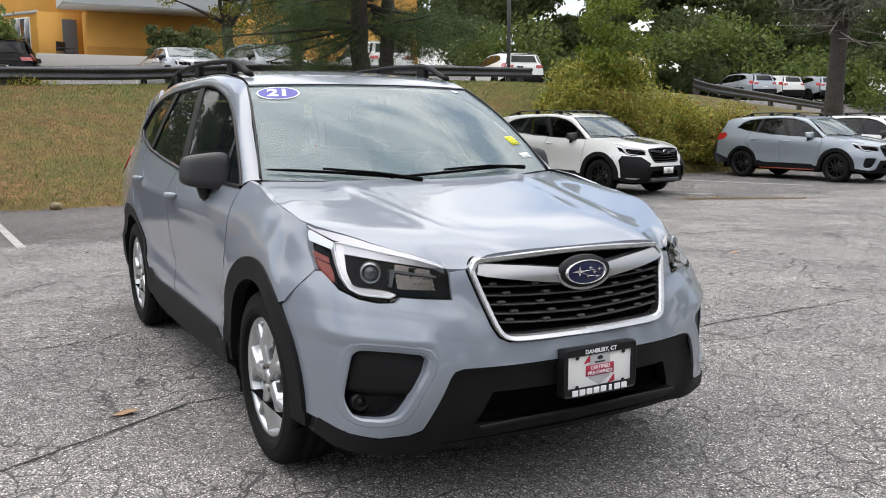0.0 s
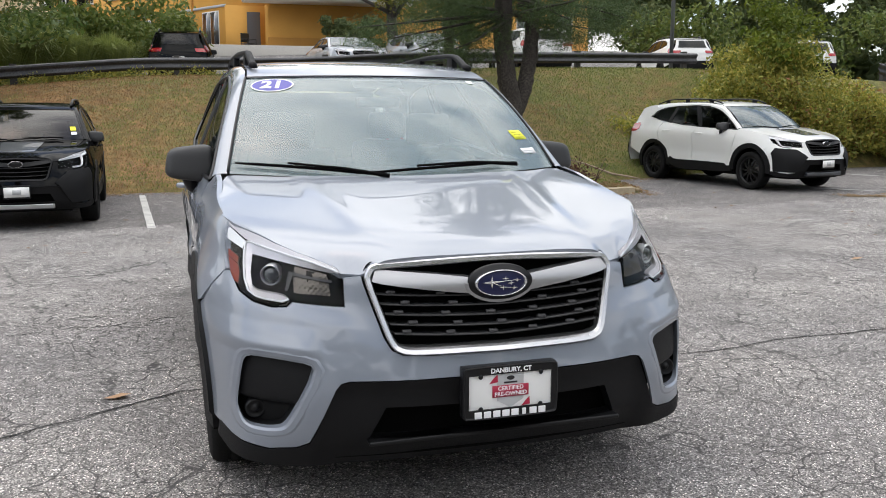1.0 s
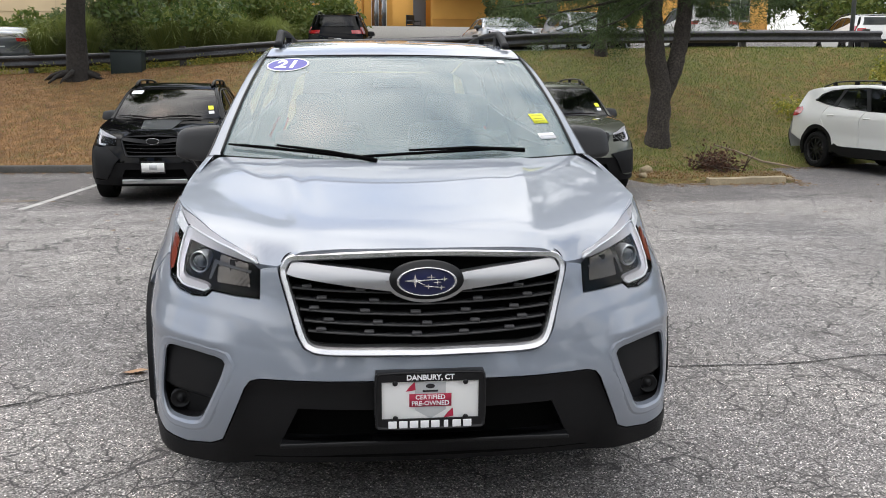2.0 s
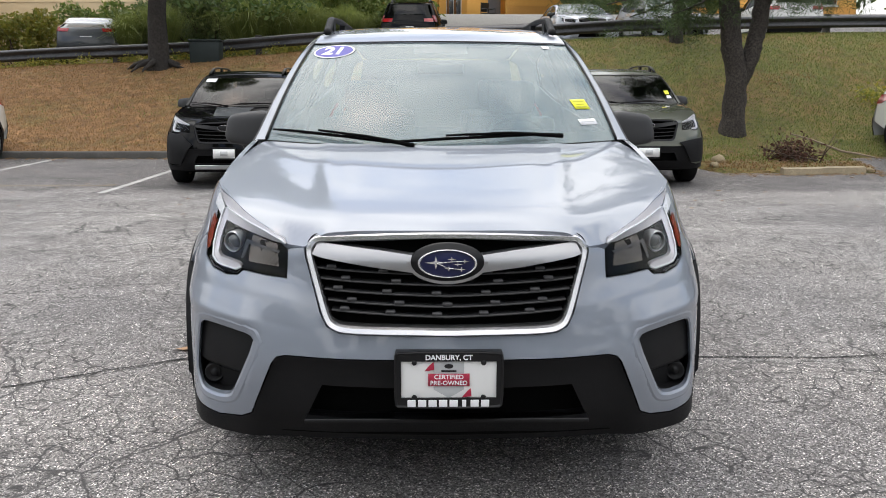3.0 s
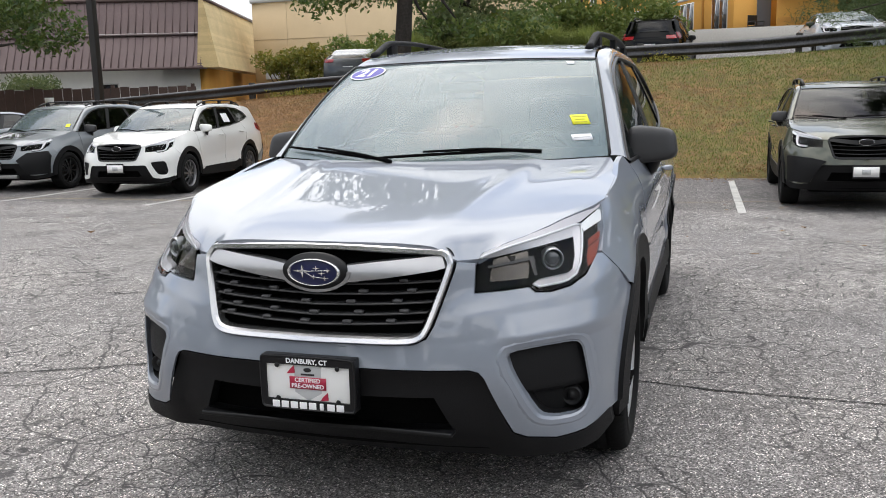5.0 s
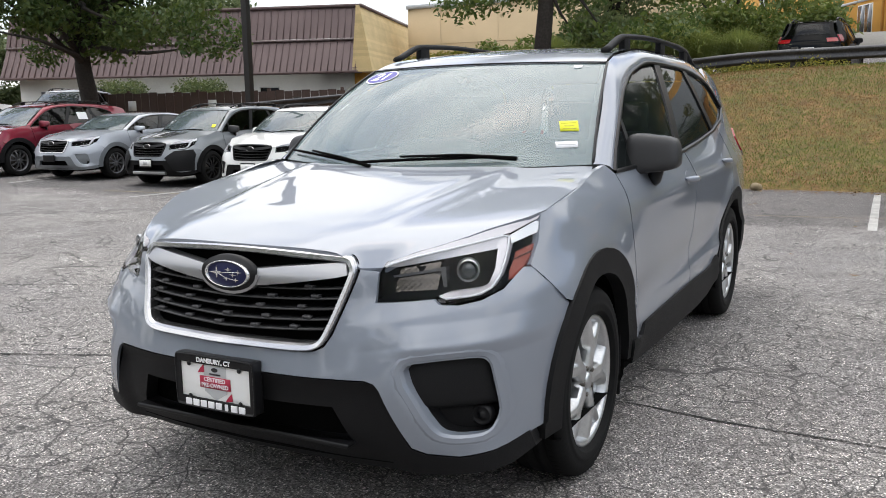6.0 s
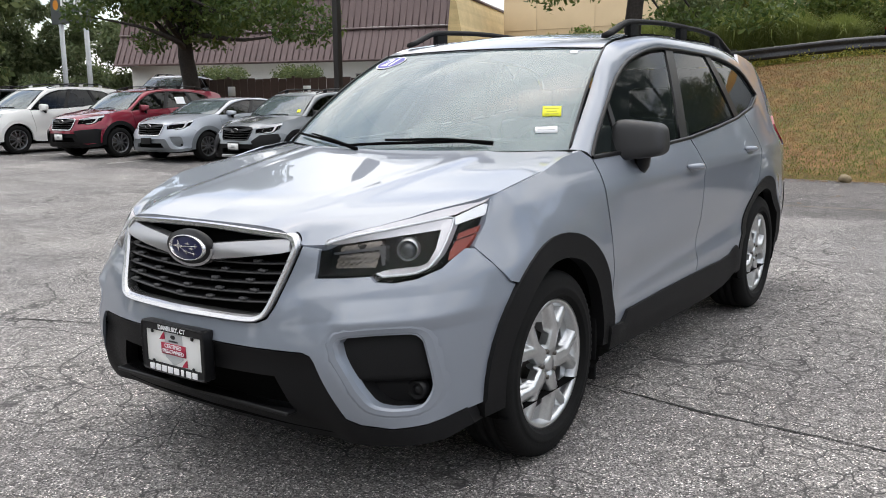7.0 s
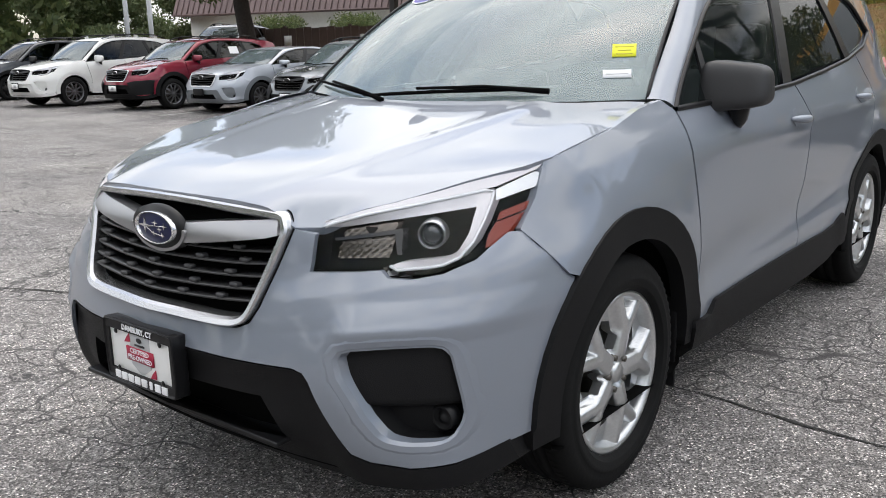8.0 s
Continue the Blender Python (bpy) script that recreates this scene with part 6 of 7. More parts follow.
guard_rail("guard_rail", [(-28, 21.2, 1.05), (-18, 21.2, 1.58), (-14, 21.2, 1.80), (-10.5, 21.2, 2.03), (-6.1, 21.2, 2.23), (-3.2, 21.2, 2.46), (-1.5, 21.2, 2.58), (2.0, 21.2, 2.64), (5.5, 21.2, 2.83), (11.5, 21.2, 2.94), (14.6, 21.2, 2.97)], [-27.4, -23.6, -19.8, -16.0, -12.2, -8.4, -4.6, -0.75, 3.1, 6.9, 10.6, 14.2])
guard_rail("guard_rail", [(18.7, 18.2, 2.61), (19.9, 18.7, 2.50), (23.7, 20.3, 2.36), (27.8, 22.0, 2.21), (31.9, 23.7, 2.07), (36.1, 25.4, 1.91)], [19.2, 22.7, 26.2, 29.7, 33.2])
box_mat = material("dark_green_cabinet", (0.012, 0.022, 0.022), 0.6, grain=0.2, grain_scale=20, stain=0.3, stain_scale=4)
cab = thing("utility_box", "dark green utility cabinet beside the rail", "utility box", at=pose(-5.85, 20.7, bank_z(-5.85, 20.7)))
part("cabinet_body", boxed(-0.38, 0.38, -0.25, 0.25, -0.1, 0.48, 0.02), box_mat, cab)
part("cabinet_lid", boxed(-0.40, 0.40, -0.27, 0.27, 0.482, 0.53, 0.015), box_mat, cab)


# ---- the parked cars ----
def kin(sx, sy, roof=1.0, lift=0.0, boot=0.0):
    """Shapes a car's kin: breadth, length, height above the belt line, ride height, and a boot for a saloon."""
    def w(p):
        z = p.z
        if z > 1.05:
            r = roof
            if boot and p.y > 2.9:
                r = roof * (1 - boot * smooth_step(2.9, 4.15, p.y))
            z = 1.05 + (z - 1.05) * r
        return Vector((p.x * sx, p.y * sy, z + lift * smooth_step(0.0, 0.5, z)))
    return w


def stickers(put, marks):
    """Paper stickers inside the windscreen: u, v, half width, half height, paper."""
    for u, v, a, b, paper in marks:
        put("window_sticker", grid(2, 2, lambda i, j: screen(u + a * (2 * i - 1), v + b * (2 * j - 1)) + Vector((0, -0.004, 0.006))), paper)


def side_paper(put, s, y, z, a, b):
    """A sheet of paper behind a side window."""
    put("window_sheet", grid(2, 2, lambda i, j: Vector((s * (flank_x(y + a * (2 * i - 1), z + b * (2 * j - 1)) + 0.002), y + a * (2 * i - 1), z + b * (2 * j - 1)))), ink_white)


def corner_guards(put, top=0.755):
    """Black plastic over the bumper's corners and lower half."""
    for s in (1, -1):
        guard = [(0.44, 0.60), (0.60, top - 0.02), (0.83, top), (0.866, min(0.66, top - 0.01)), (0.857, 0.34), (0.62, 0.33), (0.50, 0.54)]
        put("corner_guard", panel([(s * x, z) for x, z in guard], 0.05, lambda x, z: Vector((x, nose_table(abs(x), z) - 0.024, z)), (0, 0.05, 0)), cladding, plabel="black plastic bumper corner guard")


def front_plate(y, z, marks=(), sheets=(), guards=False):
    def add(car, put):
        if guards:
            corner_guards(put, 0.655)
        plate_bars(car, y, z)
        stickers(put, marks)
        for q in sheets:
            side_paper(put, *q)
    return add


def wild(y, z, colour, marks=()):
    """Plate, a paler skid bar below the nose, and heavier flares."""
    def add(car, put):
        plate_bars(car, y, z)
        stickers(put, marks)
        put("skid_bar", boxed(-0.42, 0.42, 0.05, 0.12, 0.27, 0.33, 0.012), colour, plabel="silver skid bar")
        corner_guards(put)
        put("bonnet_decal", panel(mirrored([(0, 0.34), (0.20, 0.36), (0.27, 0.98), (0, 1.0)]), 0.2, lambda x, yy: Vector((x, yy, bonnet_z(x, yy) + 0.003)), (0, 0, -0.002)), dark_paint)
    return add


def parked(name, label, x, y, turn, paint, z=None, **k):
    """Sets a car with its nose at x, y; turn in degrees, 0 faces -y."""
    return build_car(name, label, pose(x, y, low_z(x, y + 2) if z is None else z, 0, 0, turn), paint, **k)


def orange_sill(car, put):
    """A thin orange line along each sill."""
    for s in (1, -1):
        put("sill_trim", tube(bmesh.new(), [(s * (flank_x(y, 0.28) + 0.03), y, 0.28) for y in (1.5, 2.0, 2.5, 3.05)], 0.014, 6), orange_red, plabel="red-orange sill trim line")


estate, small, saloon, large, plain = kin(1.02, 1.053, 0.98, 0.05), kin(0.985, 0.969, 0.92), kin(1.01, 1.045, 0.72, -0.03, 0.55), kin(1.08, 1.08, 1.15, 0.06), kin(1.0, 1.0)
parked("black_suv", "black compact SUV with a silver skid bar facing the aisle", -2.85, 9.42, 2, black_paint, extras=wild(-0.01, 0.50, satin_chrome, ((-0.78, 0.87, 0.13, 0.07, ink_white), (0.86, 0.30, 0.05, 0.06, ink_yellow), (0.86, 0.16, 0.05, 0.04, ink_white))), grille_mat=satin_black, warp=kin(1.0, 1.0, 0.97, 0.01), tyre=0.355)
parked("green_estate", "olive green crossover estate with black cladding and roof rails", 2.96, 9.45, 0, green_paint, warp=estate, extras=front_plate(-0.03, 0.52, ((0.86, 0.32, 0.05, 0.06, ink_yellow), (0.86, 0.18, 0.05, 0.04, ink_white)), guards=True), grille_mat=satin_black, tyre=0.35)
parked("white_hatchback", "white crossover hatchback with black wheels and cladding", -8.52, 10.05, 6, white_paint, warp=small, mirror_mat=white_paint, extras=front_plate(-0.03, 0.50, (), ((1, 2.78, 1.30, 0.14, 0.09),)), grille_mat=satin_black, wheel_mat=two_tone)
parked("grey_suv", "cool grey compact SUV with black bumper cladding", -11.55, 10.5, 3, grey_paint, warp=plain, extras=wild(-0.01, 0.50, satin_chrome, ((0.86, 0.2, 0.05, 0.06, ink_yellow),)), grille_mat=satin_black, tyre=0.355)
parked("silver_saloon", "icy silver saloon with two-tone wheels", -14.4, 10.5, 3, icy_paint, warp=saloon, mirror_mat=icy_paint, extras=lambda car, put: put("front_plate_mount", boxed(-0.16, 0.16, -0.05, -0.02, 0.44, 0.58, 0.004), satin_black), grille_mat=chrome, clad=grey_paint, wheel_mat=two_tone, rails=False, tyre=0.335)
parked("red_estate", "crimson crossover estate with black cladding and bright wheels", -16.95, 9.95, 3, red_paint, warp=estate, extras=front_plate(-0.03, 0.52, (), ((1, 2.85, 1.30, 0.14, 0.09),), guards=True), mirror_mat=red_paint, grille_mat=chrome, wheel_mat=two_tone, tyre=0.36)
parked("white_suv", "large white three-row SUV with two-tone wheels", -20.6, 9.4, 3, white_paint, warp=large, mirror_mat=white_paint, extras=front_plate(-0.03, 0.55), grille_mat=satin_black, clad=white_paint, wheel_mat=two_tone, tyre=0.375)
parked("black_suv", "black SUV parked beside a white one", -25.6, 10.1, 0, dark_paint, warp=large, extras=front_plate(-0.03, 0.52), grille_mat=satin_black, tyre=0.36)
parked("silver_suv", "silver SUV parked behind the row under a tree", -22.6, 16.4, 25, icy_paint, warp=plain, grille_mat=chrome, z=bank_z(-22.6, 18.0) + 0.02)
parked("white_estate", "white crossover estate with heavy black arches and roof rails", 10.45, 10.55, 8, white_paint, warp=estate, extras=wild(-0.01, 0.52, dark_paint), grille_mat=satin_black, tyre=0.36)
parked("blue_grey_suv", "pale blue-grey compact SUV with black wheels and orange sill trim", 17.45, 10.35, 5, blue_paint, warp=plain, mirror_mat=blue_paint, extras=orange_sill, grille_mat=satin_black, tyre=0.352)
parked("white_suv", "white SUV parked beside a blue-grey one", 20.9, 10.7, 4, white_paint, warp=plain, grille_mat=satin_black)
# upper lot
up = "cars on the upper lot"
parked("black_suv", "black SUV seen from behind on the upper lot", -0.35, 28.1, 176, black_paint, z=high_z(-0.5, 26) - 0.02, warp=plain, group=up)
parked("dark_saloon", "dark grey saloon seen from behind beyond the rail", -11.4, 28.5, 195, dark_paint, z=high_z(-10.6, 26), warp=saloon, group=up, rails=False, clad=dark_paint)
parked("silver_saloon", "silver saloon seen over the rail", 4.7, 23.3, 4, icy_paint, z=high_z(4.7, 25), warp=saloon, group=up, rails=False, clad=icy_paint)
parked("white_suv", "white SUV seen from behind beyond the rail", 10.95, 27.6, 174, white_paint, z=high_z(10.8, 25), warp=plain, group=up, rails=False)
parked("grey_hatchback", "grey hatchback half hidden behind the pine", 7.5, 23.6, 6, grey_paint, z=high_z(7.5, 25), warp=small, group=up, rails=False)
parked("white_hatchback", "white hatchback seen from behind beyond the rail", 18.0, 29.4, 167, white_paint, z=high_z(17.4, 27), warp=small, group=up)
parked("silver_suv", "silver SUV seen over the far rail", 39.2, 36.5, 168, icy_paint, z=high_z(38.7, 34), warp=plain, group=up)
parked("white_hatchback", "white hatchback beyond the far rail", 42.0, 36.7, 168, white_paint, z=high_z(41, 34), warp=small, group=up, rails=False)
parked("silver_saloon", "silver hatchback beyond the far rail", 44.8, 36.3, 168, icy_paint, z=high_z(44, 34), warp=small, group=up, rails=False)
parked("white_suv", "white car behind the thicket on the upper lot", 24.0, 29.5, 160, white_paint, z=high_z(23.5, 27), warp=plain, group=up, rails=False)

# ---- buildings ----
ochre = material("ochre_render", (0.72, 0.38, 0.085), 0.9, grain=0.15, grain_scale=40, stain=0.2, stain_scale=0.8, bump=0.003)
ochre_dark = material("tan_plinth_render", (0.55, 0.27, 0.06), 0.9, grain=0.15, grain_scale=40, stain=0.2, stain_scale=0.8)
fascia_grey = material("pale_grey_fascia", (0.50, 0.52, 0.54), 0.7, grain=0.1, grain_scale=20, stain=0.2, stain_scale=0.6)
win_glass = material("dark_window_glass", (0.03, 0.035, 0.04), 0.06, coat=1.0)
win_frame = material("pale_window_frame", (0.6, 0.6, 0.58), 0.6)
tan_wall = material("tan_render", (0.62, 0.48, 0.30), 0.9, grain=0.15, grain_scale=30, stain=0.25, stain_scale=0.5, bump=0.003)
brown_metal = material("brown_standing_seam_metal", (0.165, 0.115, 0.112), 0.5, 0.2, grain=0.15, grain_scale=10, stain=0.25, stain_scale=0.6)
white_wall = material("white_painted_wall", (0.78, 0.78, 0.75), 0.8, grain=0.1, grain_scale=30, stain=0.3, stain_scale=0.8)
buff_board = material("buff_shingle_board", (0.68, 0.53, 0.28), 0.85, grain=0.25, grain_scale=25, stain=0.25, stain_scale=1.5, per_object=0.10)


def window(parent, x, y, z, w, h, facing="y", bars=1):
    """A window set in a wall: frame, panes, sill."""
    win = part("window", boxed(x - w / 2, x + w / 2, y - 0.02, y + 0.06, z - h / 2, z + h / 2), win_frame, parent)
    n = bars + 1
    for k in range(n):
        a = x - w / 2 + 0.05 + (w - 0.05) * k / n
        part("pane", boxed(a, a + (w - 0.05) / n - 0.05, y - 0.03, y - 0.022, z - h / 2 + 0.05, z + h / 2 - 0.05), win_glass, win)
    part("window_sill", boxed(x - w / 2 - 0.06, x + w / 2 + 0.06, y - 0.09, y + 0.02, z - h / 2 - 0.07, z - h / 2), win_frame, win)
    return win


hotel = thing("ochre_building", "ochre rendered building with grey fascia above the upper lot", "building")
base = 4.0
part("wall", boxed(3.85, 21.3, 42.0, 54, base - 1.5, base + 2.36), ochre, hotel)
part("plinth", boxed(3.82, 21.33, 41.96, 42.0, base - 1.5, base + 0.72), ochre_dark, hotel)
part("upper_wall", boxed(3.87, 21.3, 42.02, 54, base + 2.362, base + 5.6), ochre, hotel)
part("canopy", boxed(2.6, 11.0, 39.6, 41.95, base + 2.37, base + 4.6, 0.02), fascia_grey, hotel, "pale grey overhanging canopy")
part("canopy_soffit", boxed(2.65, 10.95, 39.65, 41.94, base + 2.34, base + 2.366), white_wall, hotel)
for x in (13.4, 17.6, 19.8):
    window(hotel, x, 42.0, base + 1.5, 1.1, 1.4)
wing_side = thing("ochre_wing", "ochre building wing with tall windows facing the lot", "building", at=pose(2.0, 43.4, base, 0, 0, -62))
part("wall", boxed(-26, 0, 0, 9, -1.5, 6.5), ochre, wing_side)
part("string_course", boxed(-26, -0.1, -0.05, -0.002, 2.3, 2.42), fascia_grey, wing_side)
for k in range(6):
    window(wing_side, -1.6 - 3.6 * k, 0.0, 1.15, 1.6, 2.0)
    window(wing_side, -1.6 - 3.6 * k, 0.0, 4.4, 1.3, 1.5)
for k in range(3):
    part("down_pipe", tube(bmesh.new(), [(-3.3 - 7.2 * k, -0.06, -1), (-3.3 - 7.2 * k, -0.06, 6.4)], 0.07, 8), ochre_dark, wing_side)
recess = thing("ochre_entrance", "ochre porch wall with a dark grey door", "building")
part("wall", boxed(1.9, 3.85, 43.4, 44.2, base - 1.2, base + 2.36), ochre, recess)
part("door", boxed(2.95, 3.6, 43.32, 43.396, base - 0.05, base + 2.05, 0.01), material("slate_door", (0.12, 0.12, 0.13), 0.5), recess)
part("apron", boxed(-3.0, 14.0, 36.5, 41.9, base - 1.6, base - 0.03), material("concrete_apron", (0.42, 0.40, 0.37), 0.9, grain=0.2, grain_scale=20), recess)
bench = thing("patio_chair", "dark metal patio chair on the concrete apron", "chair", at=pose(2.9, 42.2, base - 0.03, 0, 0, 40))
iron = material("dark_iron", (0.02, 0.02, 0.02), 0.5)
part("seat", boxed(-0.28, 0.28, -0.26, 0.26, 0.40, 0.44, 0.01), iron, bench)
part("backrest", boxed(-0.28, 0.28, 0.24, 0.28, 0.5, 0.95, 0.01), iron, bench)
for x in (-0.26, 0.26):
    part("armrest", boxed(x - 0.02, x + 0.02, -0.25, 0.26, 0.62, 0.66), iron, bench)
    for y in (-0.24, 0.26):
        part("leg", boxed(x - 0.015, x + 0.015, y - 0.015, y + 0.015, 0, 0.95 if y > 0 else 0.62), iron, bench)

joint_tan = material("tan_joint_sealant", (0.46, 0.36, 0.23), 0.9)
tan = thing("tan_building", "tan rendered blank building with panel joints", "building")
part("wall", boxed(-20.3, -6.5, 36.0, 50, 0.5, 6.1), tan_wall, tan)
for k in range(5):
    x = -20.3 + 3.05 * (k + 0.6)
    part("panel_joint", boxed(x - 0.008, x + 0.008, 35.985, 36.0, 0.5, 6.1), joint_tan, tan)
part("panel_joint", boxed(-20.3, -6.5, 35.985, 36.0, 4.36, 4.38), joint_tan, tan)
part("roof_edge", boxed(-20.35, -6.45, 35.9, 50.05, 6.1, 6.28), fascia_grey, tan)
part("wall_vent", boxed(-19.7, -19.0, 35.9, 36.0, 2.5, 3.0, 0.01), fascia_grey, tan)

lodge = thing("brown_roofed_building", "white-walled building with a brown metal mansard roof", "building", at=pose(-19.4, 30.0, 0.0, 0, 0, 19))
L = 17.0
part("wall", boxed(-L + 0.5, -0.3, 0.55, 14, -1.0, 3.0), white_wall, lodge)
def slope(u, v, z0, z1, y0, y1):
    return Vector((-L + L * u, y0 + (y1 - y0) * v, z0 + (z1 - z0) * v))
for nm, z0, z1, y0, y1 in (("lower_roof", 2.95, 4.30, -0.15, 0.55), ("upper_roof", 4.38, 5.75, 0.50, 0.95)):
    part(nm, grid(4, 2, lambda u, v: slope(u, v, z0, z1, y0, y1)), brown_metal, lodge)
    k = 0
    x = -L + 0.2
    while x < -0.05:
        bm = tube(bmesh.new(), [(x, y0 - 0.02, z0), (x, y1 - 0.02, z1)], 0.022, 4)
        part("standing_seam", bm, brown_metal, lodge)
        x += 0.31
part("roof_band", boxed(-L, 0.02, 0.44, 0.62, 4.29, 4.37), material("weathered_brown_flashing", (0.26, 0.21, 0.21), 0.5, 0.2, stain=0.3, stain_scale=1.0), lodge)
part("eave", boxed(-L, 0.05, -0.2, 0.6, 2.86, 2.95), brown_metal, lodge)
part("roof_cap", boxed(-L, 0.05, 0.85, 14, 5.74, 5.86), brown_metal, lodge)
for x in (-3.2, -10.5, -14):
    window(lodge, x - 1.0, 0.55, 1.9, 0.95, 0.9, bars=0)
# the buff end, laid in boards
end = thing("buff_gable", "buff boarded sloping gable end over an ochre wall", "building", at=pose(-19.4, 30.0, 0.0, 0, 0, 19))
part("wall", boxed(-0.28, 0.0, 0.6, 14, -1.0, 2.9), ochre, end)
rows = 22
for k in range(rows):
    z0, z1 = 2.9 + 2.9 * k / rows, 2.9 + 2.9 * (k + 1) / rows
    f = (k + 0.5) / rows
    ya, yb = -0.15 + 1.0 * f, 15.2
    xo = 0.75 - 0.75 * f
    bm = bmesh.new()
    vs = [bm.verts.new(v) for v in ((xo - 0.02, ya, z0), (xo - 0.02, yb, z0), (xo - 0.055, yb, z1), (xo - 0.055, ya, z1), (-0.2, ya, z0), (-0.2, yb, z0), (-0.2, yb, z1), (-0.2, ya, z1))]
    for q in ((0, 1, 2, 3), (0, 4, 5, 1), (3, 2, 6, 7), (0, 3, 7, 4), (1, 5, 6, 2)):
        bm.faces.new([vs[i] for i in q])
    part("board", bm, buff_board, end, smooth=False)

# fence, shed and skips by the lodge
fence_brown = material("brown_board_fence", (0.10, 0.065, 0.055), 0.8, grain=0.3, grain_scale=20, stain=0.3, stain_scale=2)
fence = thing("board_fence", "dark brown board fence in front of the white wall", "fence", at=pose(-16.5, 22.2, 0.2, 0, 0, 19))
for k in range(34):
    part("board", boxed(-9 + 0.31 * k, -9 + 0.31 * k + 0.29, 0, 0.03, 0, 1.75 + 0.02 * (k % 3)), fence_brown, fence, smooth=False)
for k in range(5):
    part("post", boxed(-9 + 2.6 * k - 0.05, -9 + 2.6 * k + 0.05, 0.032, 0.13, 0, 1.85), fence_brown, fence, smooth=False)
for k in range(2):
    part("fence_notice", boxed(-6.4 + 3.0 * k, -6.1 + 3.0 * k, -0.012, -0.002, 1.15, 1.5), white_plate, fence)
shed = thing("red_brown_shed", "small red-brown shed with a pale roof", "shed", at=pose(-22.6, 22.4, 0.2, 0, 0, 19))
part("wall", boxed(-0.9, 0.9, 0, 1.5, 0, 1.7), material("red_brown_board", (0.12, 0.035, 0.03), 0.8, grain=0.3, grain_scale=15), shed)
part("roof", boxed(-1.05, 1.05, -0.15, 1.65, 1.70, 1.80, 0.01), fascia_grey, shed)

# lamp column, thin pole, sign
pole_mat = material("dark_bronze_pole", (0.03, 0.028, 0.027), 0.5, 0.4)
col = thing("lamp_column", "tall dark bronze lamp column in the lot", "street lamp", at=pose(-13.5, 16.0, low_z(-13.5, 16)))
part("column", boxed(-0.085, 0.085, -0.085, 0.085, 0, 8.0, 0.01), pole_mat, col)
part("base", boxed(-0.22, 0.22, -0.22, 0.22, 0, 0.6, 0.02), kerb_mat, col)
part("lamp_head", boxed(-0.2, 0.2, -0.7, 0.1, 8.0, 8.15, 0.03), pole_mat, col)
pp = thing("steel_pole", "thin grey steel pole at the rail", "pole", at=pose(13.9, 21.5, 2.0))
part("pole", tube(bmesh.new(), [(0, 0, 0), (0, 0, 7)], 0.06, 10), material("grey_pole", (0.14, 0.15, 0.15), 0.6, 0.3), pp)
sign = thing("roadside_sign", "dark grey hotel sign on two pale posts", "sign", at=pose(-47.4, 30.0, 0.15))
part("sign_panel", boxed(-2.1, 2.1, -0.15, 0.15, 5.75, 7.7, 0.03), material("sign_grey", (0.085, 0.095, 0.10), 0.5), sign)
part("sign_mark", lathe(bmesh.new(), [(0.0, 0.0), (0.30, 0.0)], 20, pose(-1.5, -0.16, 6.9, 90, 0, 0)), material("sign_orange", (0.65, 0.25, 0.03), 0.5), sign)
for k in range(8):
    part("sign_bar", boxed(-0.95 + 0.34 * k, -0.73 + 0.34 * k, -0.17, -0.152, 6.65, 7.15), ink_white, sign, smooth=False)
for k in range(3):
    part("sign_bar", boxed(-0.2 + 0.55 * k, 0.25 + 0.55 * k, -0.17, -0.152, 6.18, 6.32), ink_white, sign, smooth=False)
for x in (-1.3, 1.3):
    part("sign_post", boxed(x - 0.12, x + 0.12, -0.1, 0.1, -0.3, 5.745), fascia_grey, sign)


# ---- trees and shrubs ----
bark = material("grey_brown_bark", (0.085, 0.072, 0.062), 0.95, grain=0.7, grain_scale=26, stain=0.4, stain_scale=2.5, bump=0.02)
bark_dark = material("dark_wet_bark", (0.04, 0.034, 0.03), 0.95, grain=0.55, grain_scale=18, stain=0.4, stain_scale=2.5, bump=0.02)
maple_leaf = leaf_material("maple_leaf", (0.08, 0.13, 0.024), (0.19, 0.22, 0.05), 0.55, 0.4)
dark_maple_leaf = leaf_material("dark_maple_leaf", (0.034, 0.072, 0.016), (0.10, 0.135, 0.03), 0.55, 0.4)
shade_leaf = leaf_material("shaded_maple_leaf", (0.05, 0.10, 0.022), (0.135, 0.18, 0.04), 0.55, 0.4)
yellow_leaf = leaf_material("yellowing_leaf", (0.13, 0.15, 0.018), (0.24, 0.20, 0.03), 0.55, 0.35)
dark_leaf = leaf_material("dark_wood_leaf", (0.085, 0.125, 0.05), (0.18, 0.21, 0.08), 0.6, 0.45)
pine_needle = leaf_material("pine_needles", (0.045, 0.085, 0.03), (0.09, 0.13, 0.04), 0.6, 0.35)
vine_leaf = leaf_material("vine_leaf", (0.17, 0.22, 0.04), (0.47, 0.40, 0.08), 0.55, 0.4)
rust_leaf = leaf_material("rusty_vine_leaf", (0.30, 0.13, 0.04), (0.20, 0.17, 0.04), 0.6, 0.3)
reed = leaf_material("ornamental_grass_blades", (0.30, 0.33, 0.09), (0.18, 0.23, 0.065), 0.6, 0.35)


